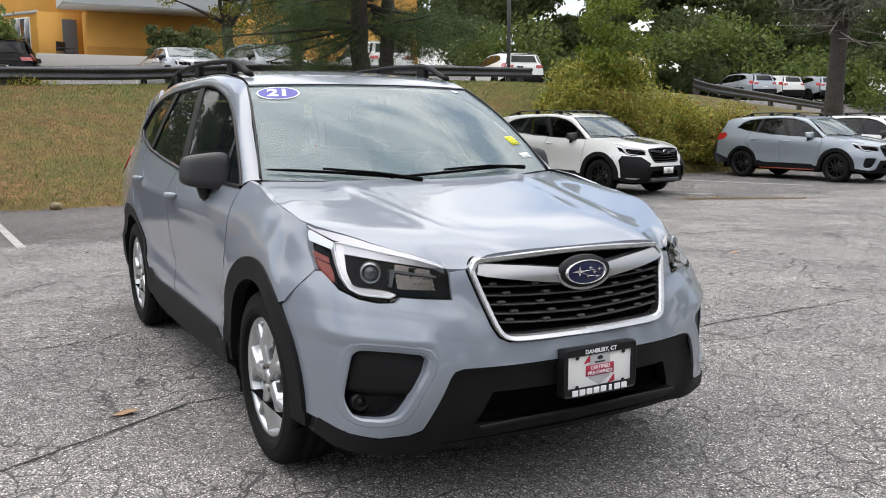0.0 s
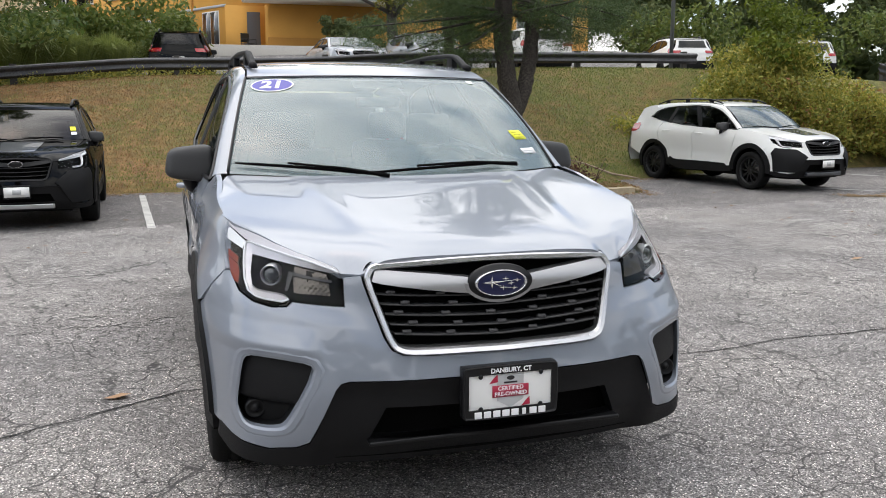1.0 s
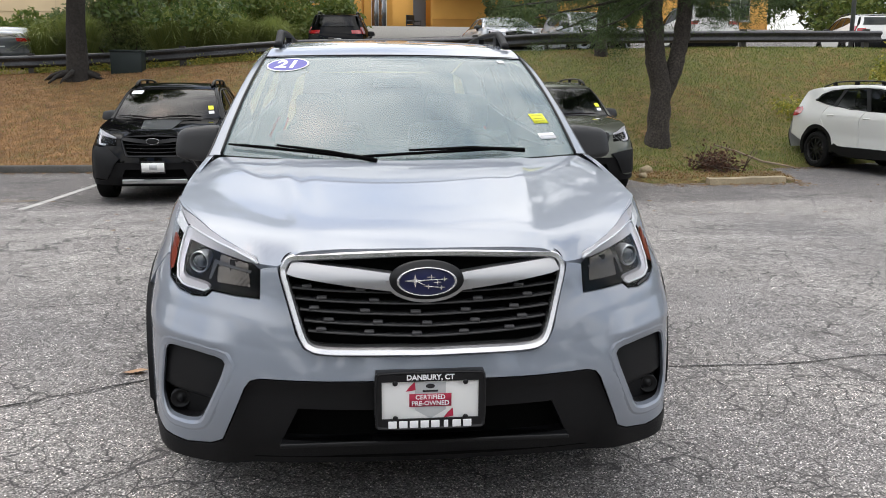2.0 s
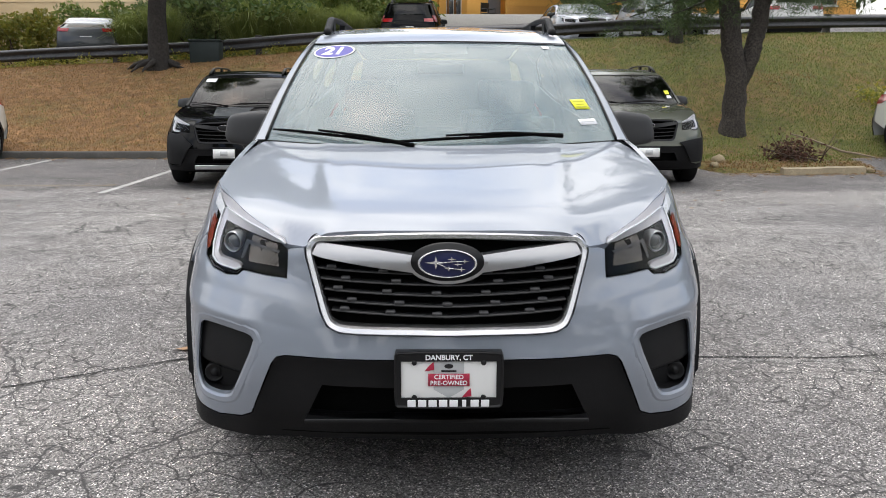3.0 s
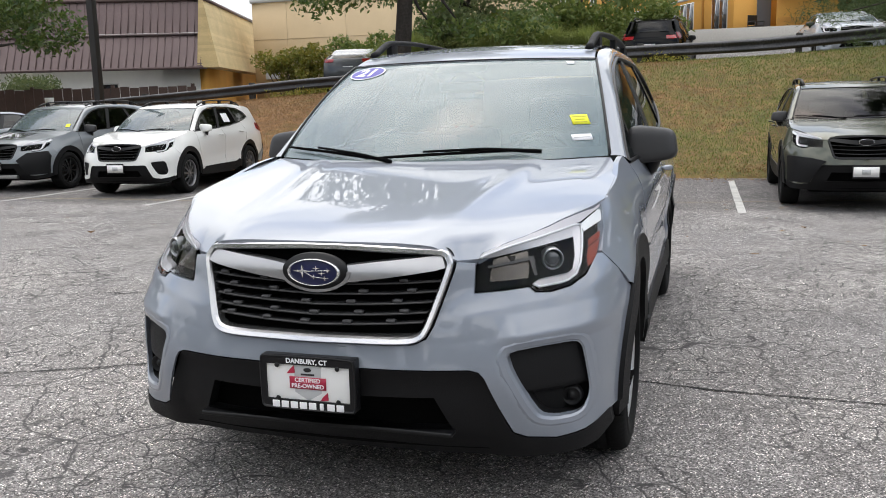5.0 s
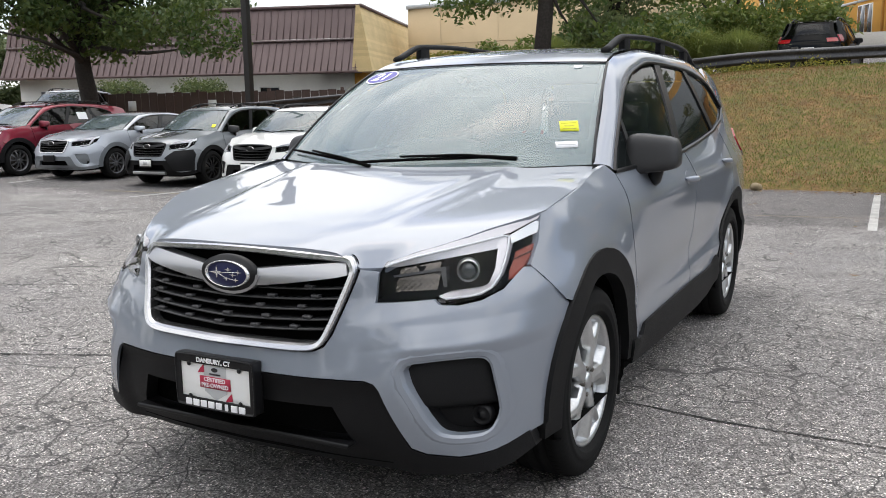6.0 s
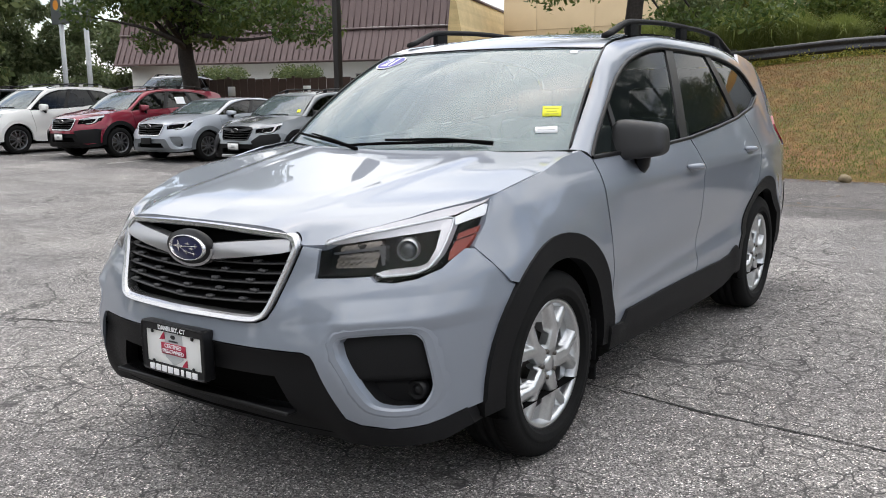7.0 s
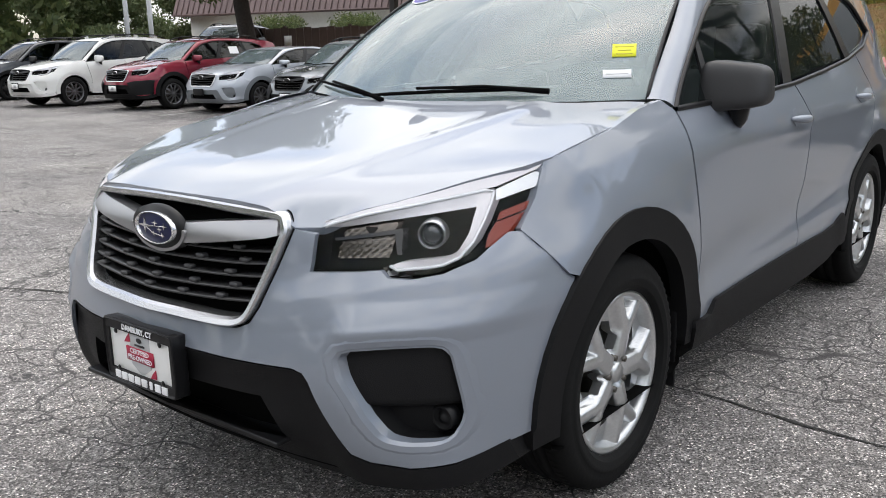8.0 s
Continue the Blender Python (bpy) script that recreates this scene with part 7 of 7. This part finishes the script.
def leaf_mesh(name, clumps, n, size, mat, seed, parent=None, droop=0.0, long=1.0, label="", hollow=0.35, wide=0.45):
    """Leaves spread through clumps ((x, y, z), radius), denser towards their skin, as one object."""
    r = np.random.default_rng(seed)
    w = np.array([c[1] ** 2 for c in clumps])
    which = r.choice(len(clumps), n, p=w / w.sum())
    cen = np.array([c[0] for c in clumps])[which]
    rad = np.array([c[1] for c in clumps])[which][:, None]
    d = r.normal(size=(n, 3))
    d /= np.linalg.norm(d, axis=1)[:, None]
    rr = hollow + (1 - hollow) * r.random((n, 1)) ** 0.5
    p = cen + d * rad * rr * np.array([1, 1, 0.75]) * (0.8 + 0.4 * r.random((n, 1)))
    u = r.normal(size=(n, 3))
    u[:, 2] -= droop
    u /= np.linalg.norm(u, axis=1)[:, None]
    v = np.cross(u, r.normal(size=(n, 3)))
    v /= np.linalg.norm(v, axis=1)[:, None]
    s = size * (0.6 + 0.8 * r.random((n, 1)))
    a, b, c, e = p - u * s * long, p + v * s * wide, p + u * s * long, p - v * s * wide
    verts = np.stack([a, b, c, e], 1).reshape(-1, 3)
    me = bpy.data.meshes.new(name)
    me.vertices.add(4 * n)
    me.vertices.foreach_set("co", verts.ravel())
    me.loops.add(4 * n)
    me.loops.foreach_set("vertex_index", np.arange(4 * n))
    me.polygons.add(n)
    me.polygons.foreach_set("loop_start", np.arange(n) * 4)
    me.polygons.foreach_set("loop_total", np.full(n, 4))
    me.update(calc_edges=True)
    me.materials.append(mat)
    ob = new(name, me)
    if parent is not None:
        ob.parent = parent
    if label:
        ob["label"] = label
    return ob


def limb(bm, a, b, r0, r1, seed, n=6, bend=0.12, seg=8):
    r = random.Random(seed)
    a, b = Vector(a), Vector(b)
    L = (b - a).length
    o = Vector((r.gauss(0, 1), r.gauss(0, 1), r.gauss(0, 0.4))) * bend * L
    pts = [a.lerp(b, k / n) + o * math.sin(math.pi * k / n) * 0.5 + Vector((r.gauss(0, 1), r.gauss(0, 1), 0)) * 0.01 * L for k in range(n + 1)]
    tube(bm, pts, [r0 + (r1 - r0) * k / n for k in range(n + 1)], seg)
    return pts


def broad_tree(name, label, x, y, z, trunk_r, fork, height, spread, leaf, n, size, seed, low=None, bark_mat=None, clump_r=0.9, clumps=26, skirt=()):
    """A tapered trunk, limbs to clumps of leaves, with gaps between them."""
    t = thing(name, label, "tree", at=pose(x, y, z))
    r = random.Random(seed)
    bm = bmesh.new()
    top = Vector((r.gauss(0, 0.1), r.gauss(0, 0.1), fork))
    pts = [Vector((0, 0, -0.3)), Vector((0, 0, 0.0)), Vector((0.02, 0, 0.25)), Vector((0.03, 0.02, fork * 0.5)), top]
    pts += [top + Vector((r.gauss(0, 0.08), r.gauss(0, 0.08), (height - fork) * q)) for q in (0.3, 0.6, 0.85)]
    tube(bm, pts, [trunk_r * 1.7, trunk_r * 1.5, trunk_r * 1.1, trunk_r * 0.95, trunk_r * 0.85, trunk_r * 0.55, trunk_r * 0.3, trunk_r * 0.08], 14)
    for k in range(7):
        a = 2 * math.pi * k / 7 + r.random()
        limb(bm, (math.cos(a) * trunk_r, math.sin(a) * trunk_r, 0.16), (math.cos(a) * trunk_r * 3.6, math.sin(a) * trunk_r * 3.6, -0.10), trunk_r * 0.35, trunk_r * 0.08, seed + k, 4, 0.2, 6)
    for v in bm.verts:
        v.co += Vector((noise.noise(v.co * 5), noise.noise(v.co * 5 + Vector((9, 0, 0))), 0)) * trunk_r * 0.12
    part("trunk", bm, bark_mat or bark, t)
    cl = []
    for k in range(clumps):
        a, f = r.random() * 2 * math.pi, r.random() ** 0.6
        zz = (low if low is not None else fork) + (height - (low if low is not None else fork)) * r.random()
        q = spread * f * (1 - 0.35 * abs((zz - fork) / max(0.1, height - fork)))
        cl.append((Vector((math.cos(a) * q, math.sin(a) * q, zz)), clump_r * (0.6 + 0.8 * r.random())))
    for c in skirt:
        cl.append((Vector(c[:3]), c[3]))
    bm = bmesh.new()
    for k, (c, cr) in enumerate(cl):
        if k % 2 == 0:
            s = top.lerp(Vector((0, 0, height * 0.8)), 0.6 * r.random())
            limb(bm, s, c, trunk_r * 0.36, trunk_r * 0.05, seed + 100 + k, 5, 0.15, 6)
    part("branchwork", bm, bark_mat or bark, t)
    leaf_mesh("crown", cl, n, size, leaf, seed, t, label="leafy crown with gaps")
    return t


# maple at the crest behind the black car; its lower boughs hang over the rail
broad_tree("maple_tree", "green maple with dark trunk and spreading roots on the bank", -6.9, 20.0, bank_z(-6.9, 20.0), 0.24, 2.4, 11.5, 4.0, shade_leaf, 32000, 0.085, 21, low=2.7, bark_mat=bark_dark, clump_r=0.85, clumps=58, skirt=((1.6, 0.6, 1.6, 0.5), (2.6, 0.9, 1.7, 0.6), (0.8, 0.2, 1.7, 0.45), (3.4, 1.2, 1.9, 0.6)))
broad_tree("maple_tree", "broad green tree in front of the brown roof", -21.5, 17.6, bank_z(-21.5, 17.6), 0.30, 2.2, 8.5, 4.7, dark_maple_leaf, 38000, 0.095, 33, low=3.2, bark_mat=bark_dark, clump_r=1.0, clumps=50, skirt=((4.2, -1.0, 3.3, 0.7), (5.6, -1.4, 3.3, 0.6), (-2.6, 0.5, 2.9, 0.7), (6.6, -1.8, 3.6, 0.6), (5.9, -1.5, 2.6, 0.4)))
broad_tree("yellowing_tree", "tree with yellowing leaves by the ochre building", 7.2, 30.0, high_z(7.2, 30), 0.24, 2.2, 6.5, 2.4, yellow_leaf, 5000, 0.08, 41, low=2.3, clump_r=0.6, clumps=24)
broad_tree("dark_tree", "dark leafy tree beyond the rail", -3.9, 30.5, high_z(-3.9, 30.5), 0.2, 2.0, 7.5, 3.4, maple_leaf, 9000, 0.11, 43, low=1.9, bark_mat=bark_dark, clump_r=1.0, clumps=26)
broad_tree("dark_tree", "dark leafy tree beside the ornamental grasses", -7.6, 28.5, high_z(-7.6, 28.5), 0.2, 1.8, 7.0, 2.8, dark_leaf, 9000, 0.11, 44, low=1.4, bark_mat=bark_dark, clump_r=1.0, clumps=22)


def pine(name, label, x, y, z, seed, stems, boughs, n, r0):
    """A pine: forked stems, long boughs, tufts of needles along them."""
    t = thing(name, label, "tree", at=pose(x, y, z))
    bm = bmesh.new()
    for pts, ra, rb in stems:
        m = len(pts) - 1
        fine = []
        for a, b in zip(pts, pts[1:]):
            steps = max(6, round((Vector(b) - Vector(a)).length / 0.07))
            fine += [Vector(a).lerp(Vector(b), q / steps) for q in range(steps)]
        fine.append(Vector(pts[-1]))
        tube(bm, fine, [ra + (rb - ra) * k / (len(fine) - 1) for k in range(len(fine))], 30)
    for v in bm.verts:
        v.co += Vector((noise.noise(v.co * 7), noise.noise(v.co * 7 + Vector((9, 0, 0))), 0)) * 0.025
    for v in bm.verts:
        # flared foot, ribbed bark and a few old knots
        c = v.co
        f = 1 + 0.28 * smooth_step(0.35, -0.05, c.z) + 0.10 * noise.noise((c.x * 22, c.y * 22, c.z * 3.5)) + 0.10 * max(0.0, noise.noise((c.x * 3, c.y * 3, c.z * 4.2)) - 0.2)
        if c.z < 0.9:
            v.co = Vector((c.x * f, c.y * f, c.z))
        else:
            v.co = c + Vector((noise.noise(c * 24), noise.noise(c * 24 + Vector((5, 0, 0))), 0)) * 0.018
    part("trunk", bm, bark, t)
    r = random.Random(seed)
    bm = bmesh.new()
    cl = []
    for k, (a, b) in enumerate(boughs):
        pts = limb(bm, a, b, 0.045, 0.012, seed + k, 6, 0.10, 6)
        for p in pts[2:]:
            for _ in range(4):
                cl.append((p + Vector((r.gauss(0, 0.28), r.gauss(0, 0.28), r.gauss(-0.06, 0.16))), 0.20 + 0.16 * r.random()))
    part("branchwork", bm, bark, t)
    leaf_mesh("needle_foliage", cl, n, 0.042, pine_needle, seed, t, 0.2, 1.9, "soft dark green needle tufts", 0.05, 0.11)
    return t


r = random.Random(77)
bz = bank_z(6.15, 15.3)
stems = [([(0, 0, -0.3), (0.0, 0, 0.5), (0.03, 0, 1.15), (-0.12, 0, 1.7), (-0.20, 0.1, 2.6), (-0.15, 0.1, 6.5), (0.0, 0.2, 11.5)], 0.235, 0.05), ([(0.04, 0, 0.95), (0.28, 0.02, 1.5), (0.42, 0.05, 2.2), (0.50, 0.1, 3.2), (0.55, 0.1, 6.2), (0.7, 0.0, 10.0)], 0.18, 0.04)]
boughs = []
for k in range(64):
    a = r.random() * 2 * math.pi
    h = r.uniform(2.8, 11.0)
    L = r.uniform(1.6, 3.4) * (1 - 0.06 * h)
    boughs.append(((0.1, 0, h), (0.1 + math.cos(a) * L, math.sin(a) * L, h + r.uniform(-0.55, 0.25))))
for dx, dy, dz in ((-2.6, 0.3, 2.55), (-2.0, 1.0, 2.35), (-1.5, -0.4, 2.3), (1.4, 0.3, 2.7), (-3.2, 0.9, 2.8), (-1.2, 0.6, 2.2)):
    boughs.append(((0.0, 0, 3.1), (dx, dy, dz)))
pine("pine_tree", "forked pine with rough grey bark on the grass bank", 6.15, 15.3, bz, 61, stems, boughs, 120000, 0.23)
boughs = []
for k in range(22):
    a = r.random() * 2 * math.pi
    h = r.uniform(1.5, 5.0)
    L = r.uniform(0.7, 1.6)
    boughs.append(((0, 0, h), (math.cos(a) * L, math.sin(a) * L, h + r.uniform(-0.6, 0.1))))
pine("pine_tree", "pine with drooping boughs behind the rail", 6.3, 20.3, bank_z(6.3, 20.3), 62, [([(0, 0, -0.3), (0, 0, 1), (0.05, 0, 3), (0, 0, 6)], 0.15, 0.08)], boughs, 45000, 0.24)
snag = thing("bare_pine", "tall bare pine trunk with dead grey twigs", "tree", at=pose(25.4, 18.0, bank_z(25.4, 18.0)))
bm = bmesh.new()
tube(bm, [(0, 0, -0.5), (0, 0, 1), (0.08, 0, 3), (0.02, 0, 6), (0.1, 0, 9)], [0.35, 0.31, 0.27, 0.23, 0.18], 14)
for v in bm.verts:
    v.co += Vector((noise.noise(v.co * 4), noise.noise(v.co * 4 + Vector((9, 0, 0))), 0)) * 0.04
part("trunk", bm, bark, snag)
bm = bmesh.new()
for k in range(60):
    q = random.Random(k)
    a, h = q.random() * 6.28, q.uniform(3.2, 7.5)
    L = q.uniform(0.8, 3.0)
    limb(bm, (0, 0, h), (math.cos(a) * L, math.sin(a) * L, h - q.uniform(-0.1, 0.9)), 0.030, 0.006, k, 5, 0.2, 4)
part("dead_branchwork", bm, material("grey_dead_twigs", (0.22, 0.20, 0.18), 0.9), snag)
leaf_mesh("dead_foliage", [(Vector((math.cos(k) * 1.8 * (k % 3) / 2, math.sin(k * 2.1) * 1.6, 4.2 + 0.16 * k)), 0.8) for k in range(20)], 5000, 0.10, leaf_material("grey_needles", (0.16, 0.155, 0.12), (0.10, 0.11, 0.08), 0.8, 0.2), 5, snag, 0.4, 1.6)


def shrub(name, label, x, y, z, clumps, n, size, leaf, seed, category="shrub", stems=10):
    t = thing(name, label, category, at=pose(x, y, z))
    bm = bmesh.new()
    for k, (c, cr) in enumerate(clumps[:: max(1, len(clumps) // stems)]):
        limb(bm, (c[0] * 0.3, c[1] * 0.3, -0.1), (c[0], c[1], c[2]), 0.03, 0.008, seed + k, 5, 0.2, 5)
    part("stemwork", bm, brush_mat, t)
    leaf_mesh("foliage", [(Vector(c), cr) for c, cr in clumps], n, size, leaf, seed, t, 0.1)
    return t


r = random.Random(15)
cl = []
for k in range(150):
    x = r.uniform(-3.3, 4.4)
    top = 2.0 * math.exp(-((x - 0.3) / 1.5) ** 2) + (1.0 if x < 1 else 1.7)
    cl.append(((x, r.uniform(-0.9, 1.4), r.uniform(0.25, 1.0) * top), r.uniform(0.35, 0.75)))
tk = shrub("thicket", "tall thicket of vines with yellow-green and rusty leaves", 13.3, 16.3, bank_z(13.3, 16.3) - 0.3, cl, 64000, 0.052, vine_leaf, 71, "thicket", 20)
leaf_mesh("rusty_foliage", [(Vector(c), q) for c, q in cl if c[0] > -0.6 and c[2] < 2.4][:34], 5000, 0.05, rust_leaf, 73, tk)
cl = [((0.3 + r.gauss(0, 0.5), r.gauss(0, 0.4), r.uniform(2.6, 4.9)), r.uniform(0.25, 0.5)) for k in range(26)]
leaf_mesh("leader_foliage", [(Vector(c), q) for c, q in cl], 6000, 0.06, leaf_material("bright_yellow_green_leaf", (0.20, 0.24, 0.025), (0.10, 0.15, 0.02), 0.55, 0.35), 75, tk)
cl = [((r.uniform(-1.6, 1.6), r.uniform(-0.5, 0.5), r.uniform(0.3, 1.5)), r.uniform(0.3, 0.55)) for k in range(26)]
shrub("evergreen_shrub", "dark evergreen shrub against the ochre wall", 7.4, 39.4, 3.9, cl, 8000, 0.09, dark_leaf, 81)
cl = [((r.uniform(-2.2, 2.2), r.uniform(-0.8, 0.8), r.uniform(0.3, 2.0)), r.uniform(0.4, 0.75)) for k in range(30)]
shrub("leafy_shrub", "leafy green shrub beside the tan wall", -10.6, 29.5, high_z(-10.6, 29), cl, 9000, 0.09, maple_leaf, 82)
shrub("leafy_shrub", "yellow-green shrub beside the tan wall", -13.0, 26.0, high_z(-13, 26), [((c[0] * 0.5, c[1], c[2] * 0.8), q * 0.7) for c, q in cl], 4500, 0.08, yellow_leaf, 83)
q = [((r.uniform(-2.4, 2.4), r.uniform(-0.7, 0.7), r.uniform(0.3, 2.2)), r.uniform(0.4, 0.8)) for k in range(30)]
for k, (x, y, lf) in enumerate(((-6.8, 26.2, dark_leaf), (-2.6, 27.0, maple_leaf), (-5.0, 28.0, yellow_leaf))):
    shrub("leafy_shrub", "mixed leafy shrub behind the ornamental grasses", x, y, high_z(x, y), q, 8000, 0.085, lf, 84 + k)
for k, (x, y, w) in enumerate(((-27.5, 24.3, 1.1), (-24.2, 25.5, 1.1))):
    ball = [((math.cos(a) * w * 0.55, math.sin(a) * w * 0.55, h), 0.55) for a in (0, 1, 2, 3, 4, 5) for h in (0.5, 1.0, 1.35)]
    shrub("clipped_shrub", "rounded clipped green shrub before the white wall", x, y, 0.9, ball, 6000, 0.06, dark_leaf, 90 + k)


def tuft(x, y, z, s, seed):
    q = np.random.default_rng(seed)
    n = 3600
    a = q.random(n) * 2 * math.pi
    lean = np.abs(q.normal(0, 0.5, n))
    h = s * (0.7 + 0.6 * q.random(n))
    b = np.stack([np.cos(a) * 0.12 * s, np.sin(a) * 0.12 * s, np.zeros(n)], 1)
    m = b + np.stack([np.cos(a) * lean * h * 0.35, np.sin(a) * lean * h * 0.35, h * 0.75], 1)
    t = b + np.stack([np.cos(a) * lean * h * 0.95, np.sin(a) * lean * h * 0.95, h * (1.0 - 0.35 * lean)], 1)
    w = np.stack([-np.sin(a), np.cos(a), np.zeros(n)], 1) * 0.0045 * s
    v = np.stack([b - w, b + w, m + w, m - w, t], 1).reshape(-1, 3)
    f = []
    for i in range(n):
        k = 5 * i
        f += [(k, k + 1, k + 2, k + 3), (k + 3, k + 2, k + 4)]
    ob = raw("ornamental_grass", v.tolist(), f, reed)
    ob.matrix_world = pose(x, y, z)
    return tagged(ob, "tall arching ornamental grass clump beyond the rail", "ornamental grass", "ornamental grasses")


for k, (x, y, s) in enumerate(((-5.2, 23.2, 1.6), (-4.3, 23.6, 1.75), (-3.5, 23.3, 1.4), (-2.5, 23.9, 1.3), (-8.3, 25.0, 1.5), (-9.2, 24.6, 1.2), (13.3, 39.5, 1.3))):
    tuft(x, y, high_z(x, y), s, 200 + k)
leaf_mesh("weeds_under_rail", [(Vector((x, crest_y(x) + 0.35 + 0.2 * math.sin(x * 5), crest_z(x) + 0.08)), 0.28) for x in spaced(-11.5, 0.2, 50)], 7000, 0.035, vine_leaf, 301)
tagged(bpy.data.objects["weeds_under_rail"], "low leafy weeds growing under the guard rail", "weeds", kind="stuff")


# ---- woods that close the place ----
def woods(name, x0, y0, x1, y1, z, h, n, size, leaf, seed, label, depth=4.0, trunks=0):
    q = random.Random(seed)
    L = math.hypot(x1 - x0, y1 - y0)
    cl = []
    for k in range(int(L * h / 5)):
        t = q.random()
        zz = h * q.random() ** 0.8
        top = h * (0.72 + 0.28 * noise.noise((t * L * 0.13, seed, 0)))
        if zz > top:
            continue
        nx, ny = -(y1 - y0) / L, (x1 - x0) / L
        o = q.uniform(0, depth)
        cl.append((Vector((x0 + (x1 - x0) * t + nx * o, y0 + (y1 - y0) * t + ny * o, z + zz)), q.uniform(0.9, 2.1)))
    ob = leaf_mesh(name, cl, n, size, leaf, seed, None, 0.15)
    return tagged(ob, label, "woods", kind="stuff")


woods("far_woods", 22, 46, 72, 33, 1.0, 19, 80000, 0.19, dark_leaf, 401, "dark dense woods beyond the upper lot", 6)
woods("far_woods", 18, 56, 84, 40, 1.0, 24, 60000, 0.55, dark_leaf, 409, "dark woods on the rise behind", 8)
woods("far_woods", 22, 41, 66, 29, 1.0, 8, 18000, 0.16, maple_leaf, 405, "lower leafy fringe of the dark woods", 3)
woods("far_woods", 19, 52, 38, 45, 1.0, 17, 26000, 0.2, dark_leaf, 410, "dark woods beside the ochre building", 5)
woods("far_woods", 2, 58, 26, 52, 3.0, 18, 18000, 0.22, dark_leaf, 402, "dark woods behind the ochre building", 5)
hazy_leaf = leaf_material("pale_far_leaf", (0.10, 0.14, 0.06), (0.20, 0.23, 0.11), 0.6, 0.4)
woods("far_woods", -80, 34, -36, 38, 0.0, 9.0, 90000, 0.17, hazy_leaf, 403, "green trees beyond the lot", 6)
woods("far_woods", -84, 29, -53, 32, 0.0, 15, 60000, 0.2, hazy_leaf, 411, "pale green trees beyond the roadside sign", 6)
woods("far_woods", -24, 55, -8, 57, 2.0, 12, 12000, 0.24, maple_leaf, 404, "green trees behind the buildings", 5)
# three woods out of view, added to cut low sky light and darken reflections
woods("far_woods", -62, -34, -52, 30, -0.3, 13, 26000, 0.4, dark_leaf, 406, "unseen dark woods added to darken reflections and low light", 5)
woods("far_woods", 46, -36, -60, -28, -0.3, 24, 60000, 0.55, dark_leaf, 407, "unseen dark woods added to darken reflections and low light", 6)
woods("far_woods", 60, 29, 46, -40, -0.3, 14, 30000, 0.4, dark_leaf, 408, "unseen dark woods added to darken reflections and low light", 5)
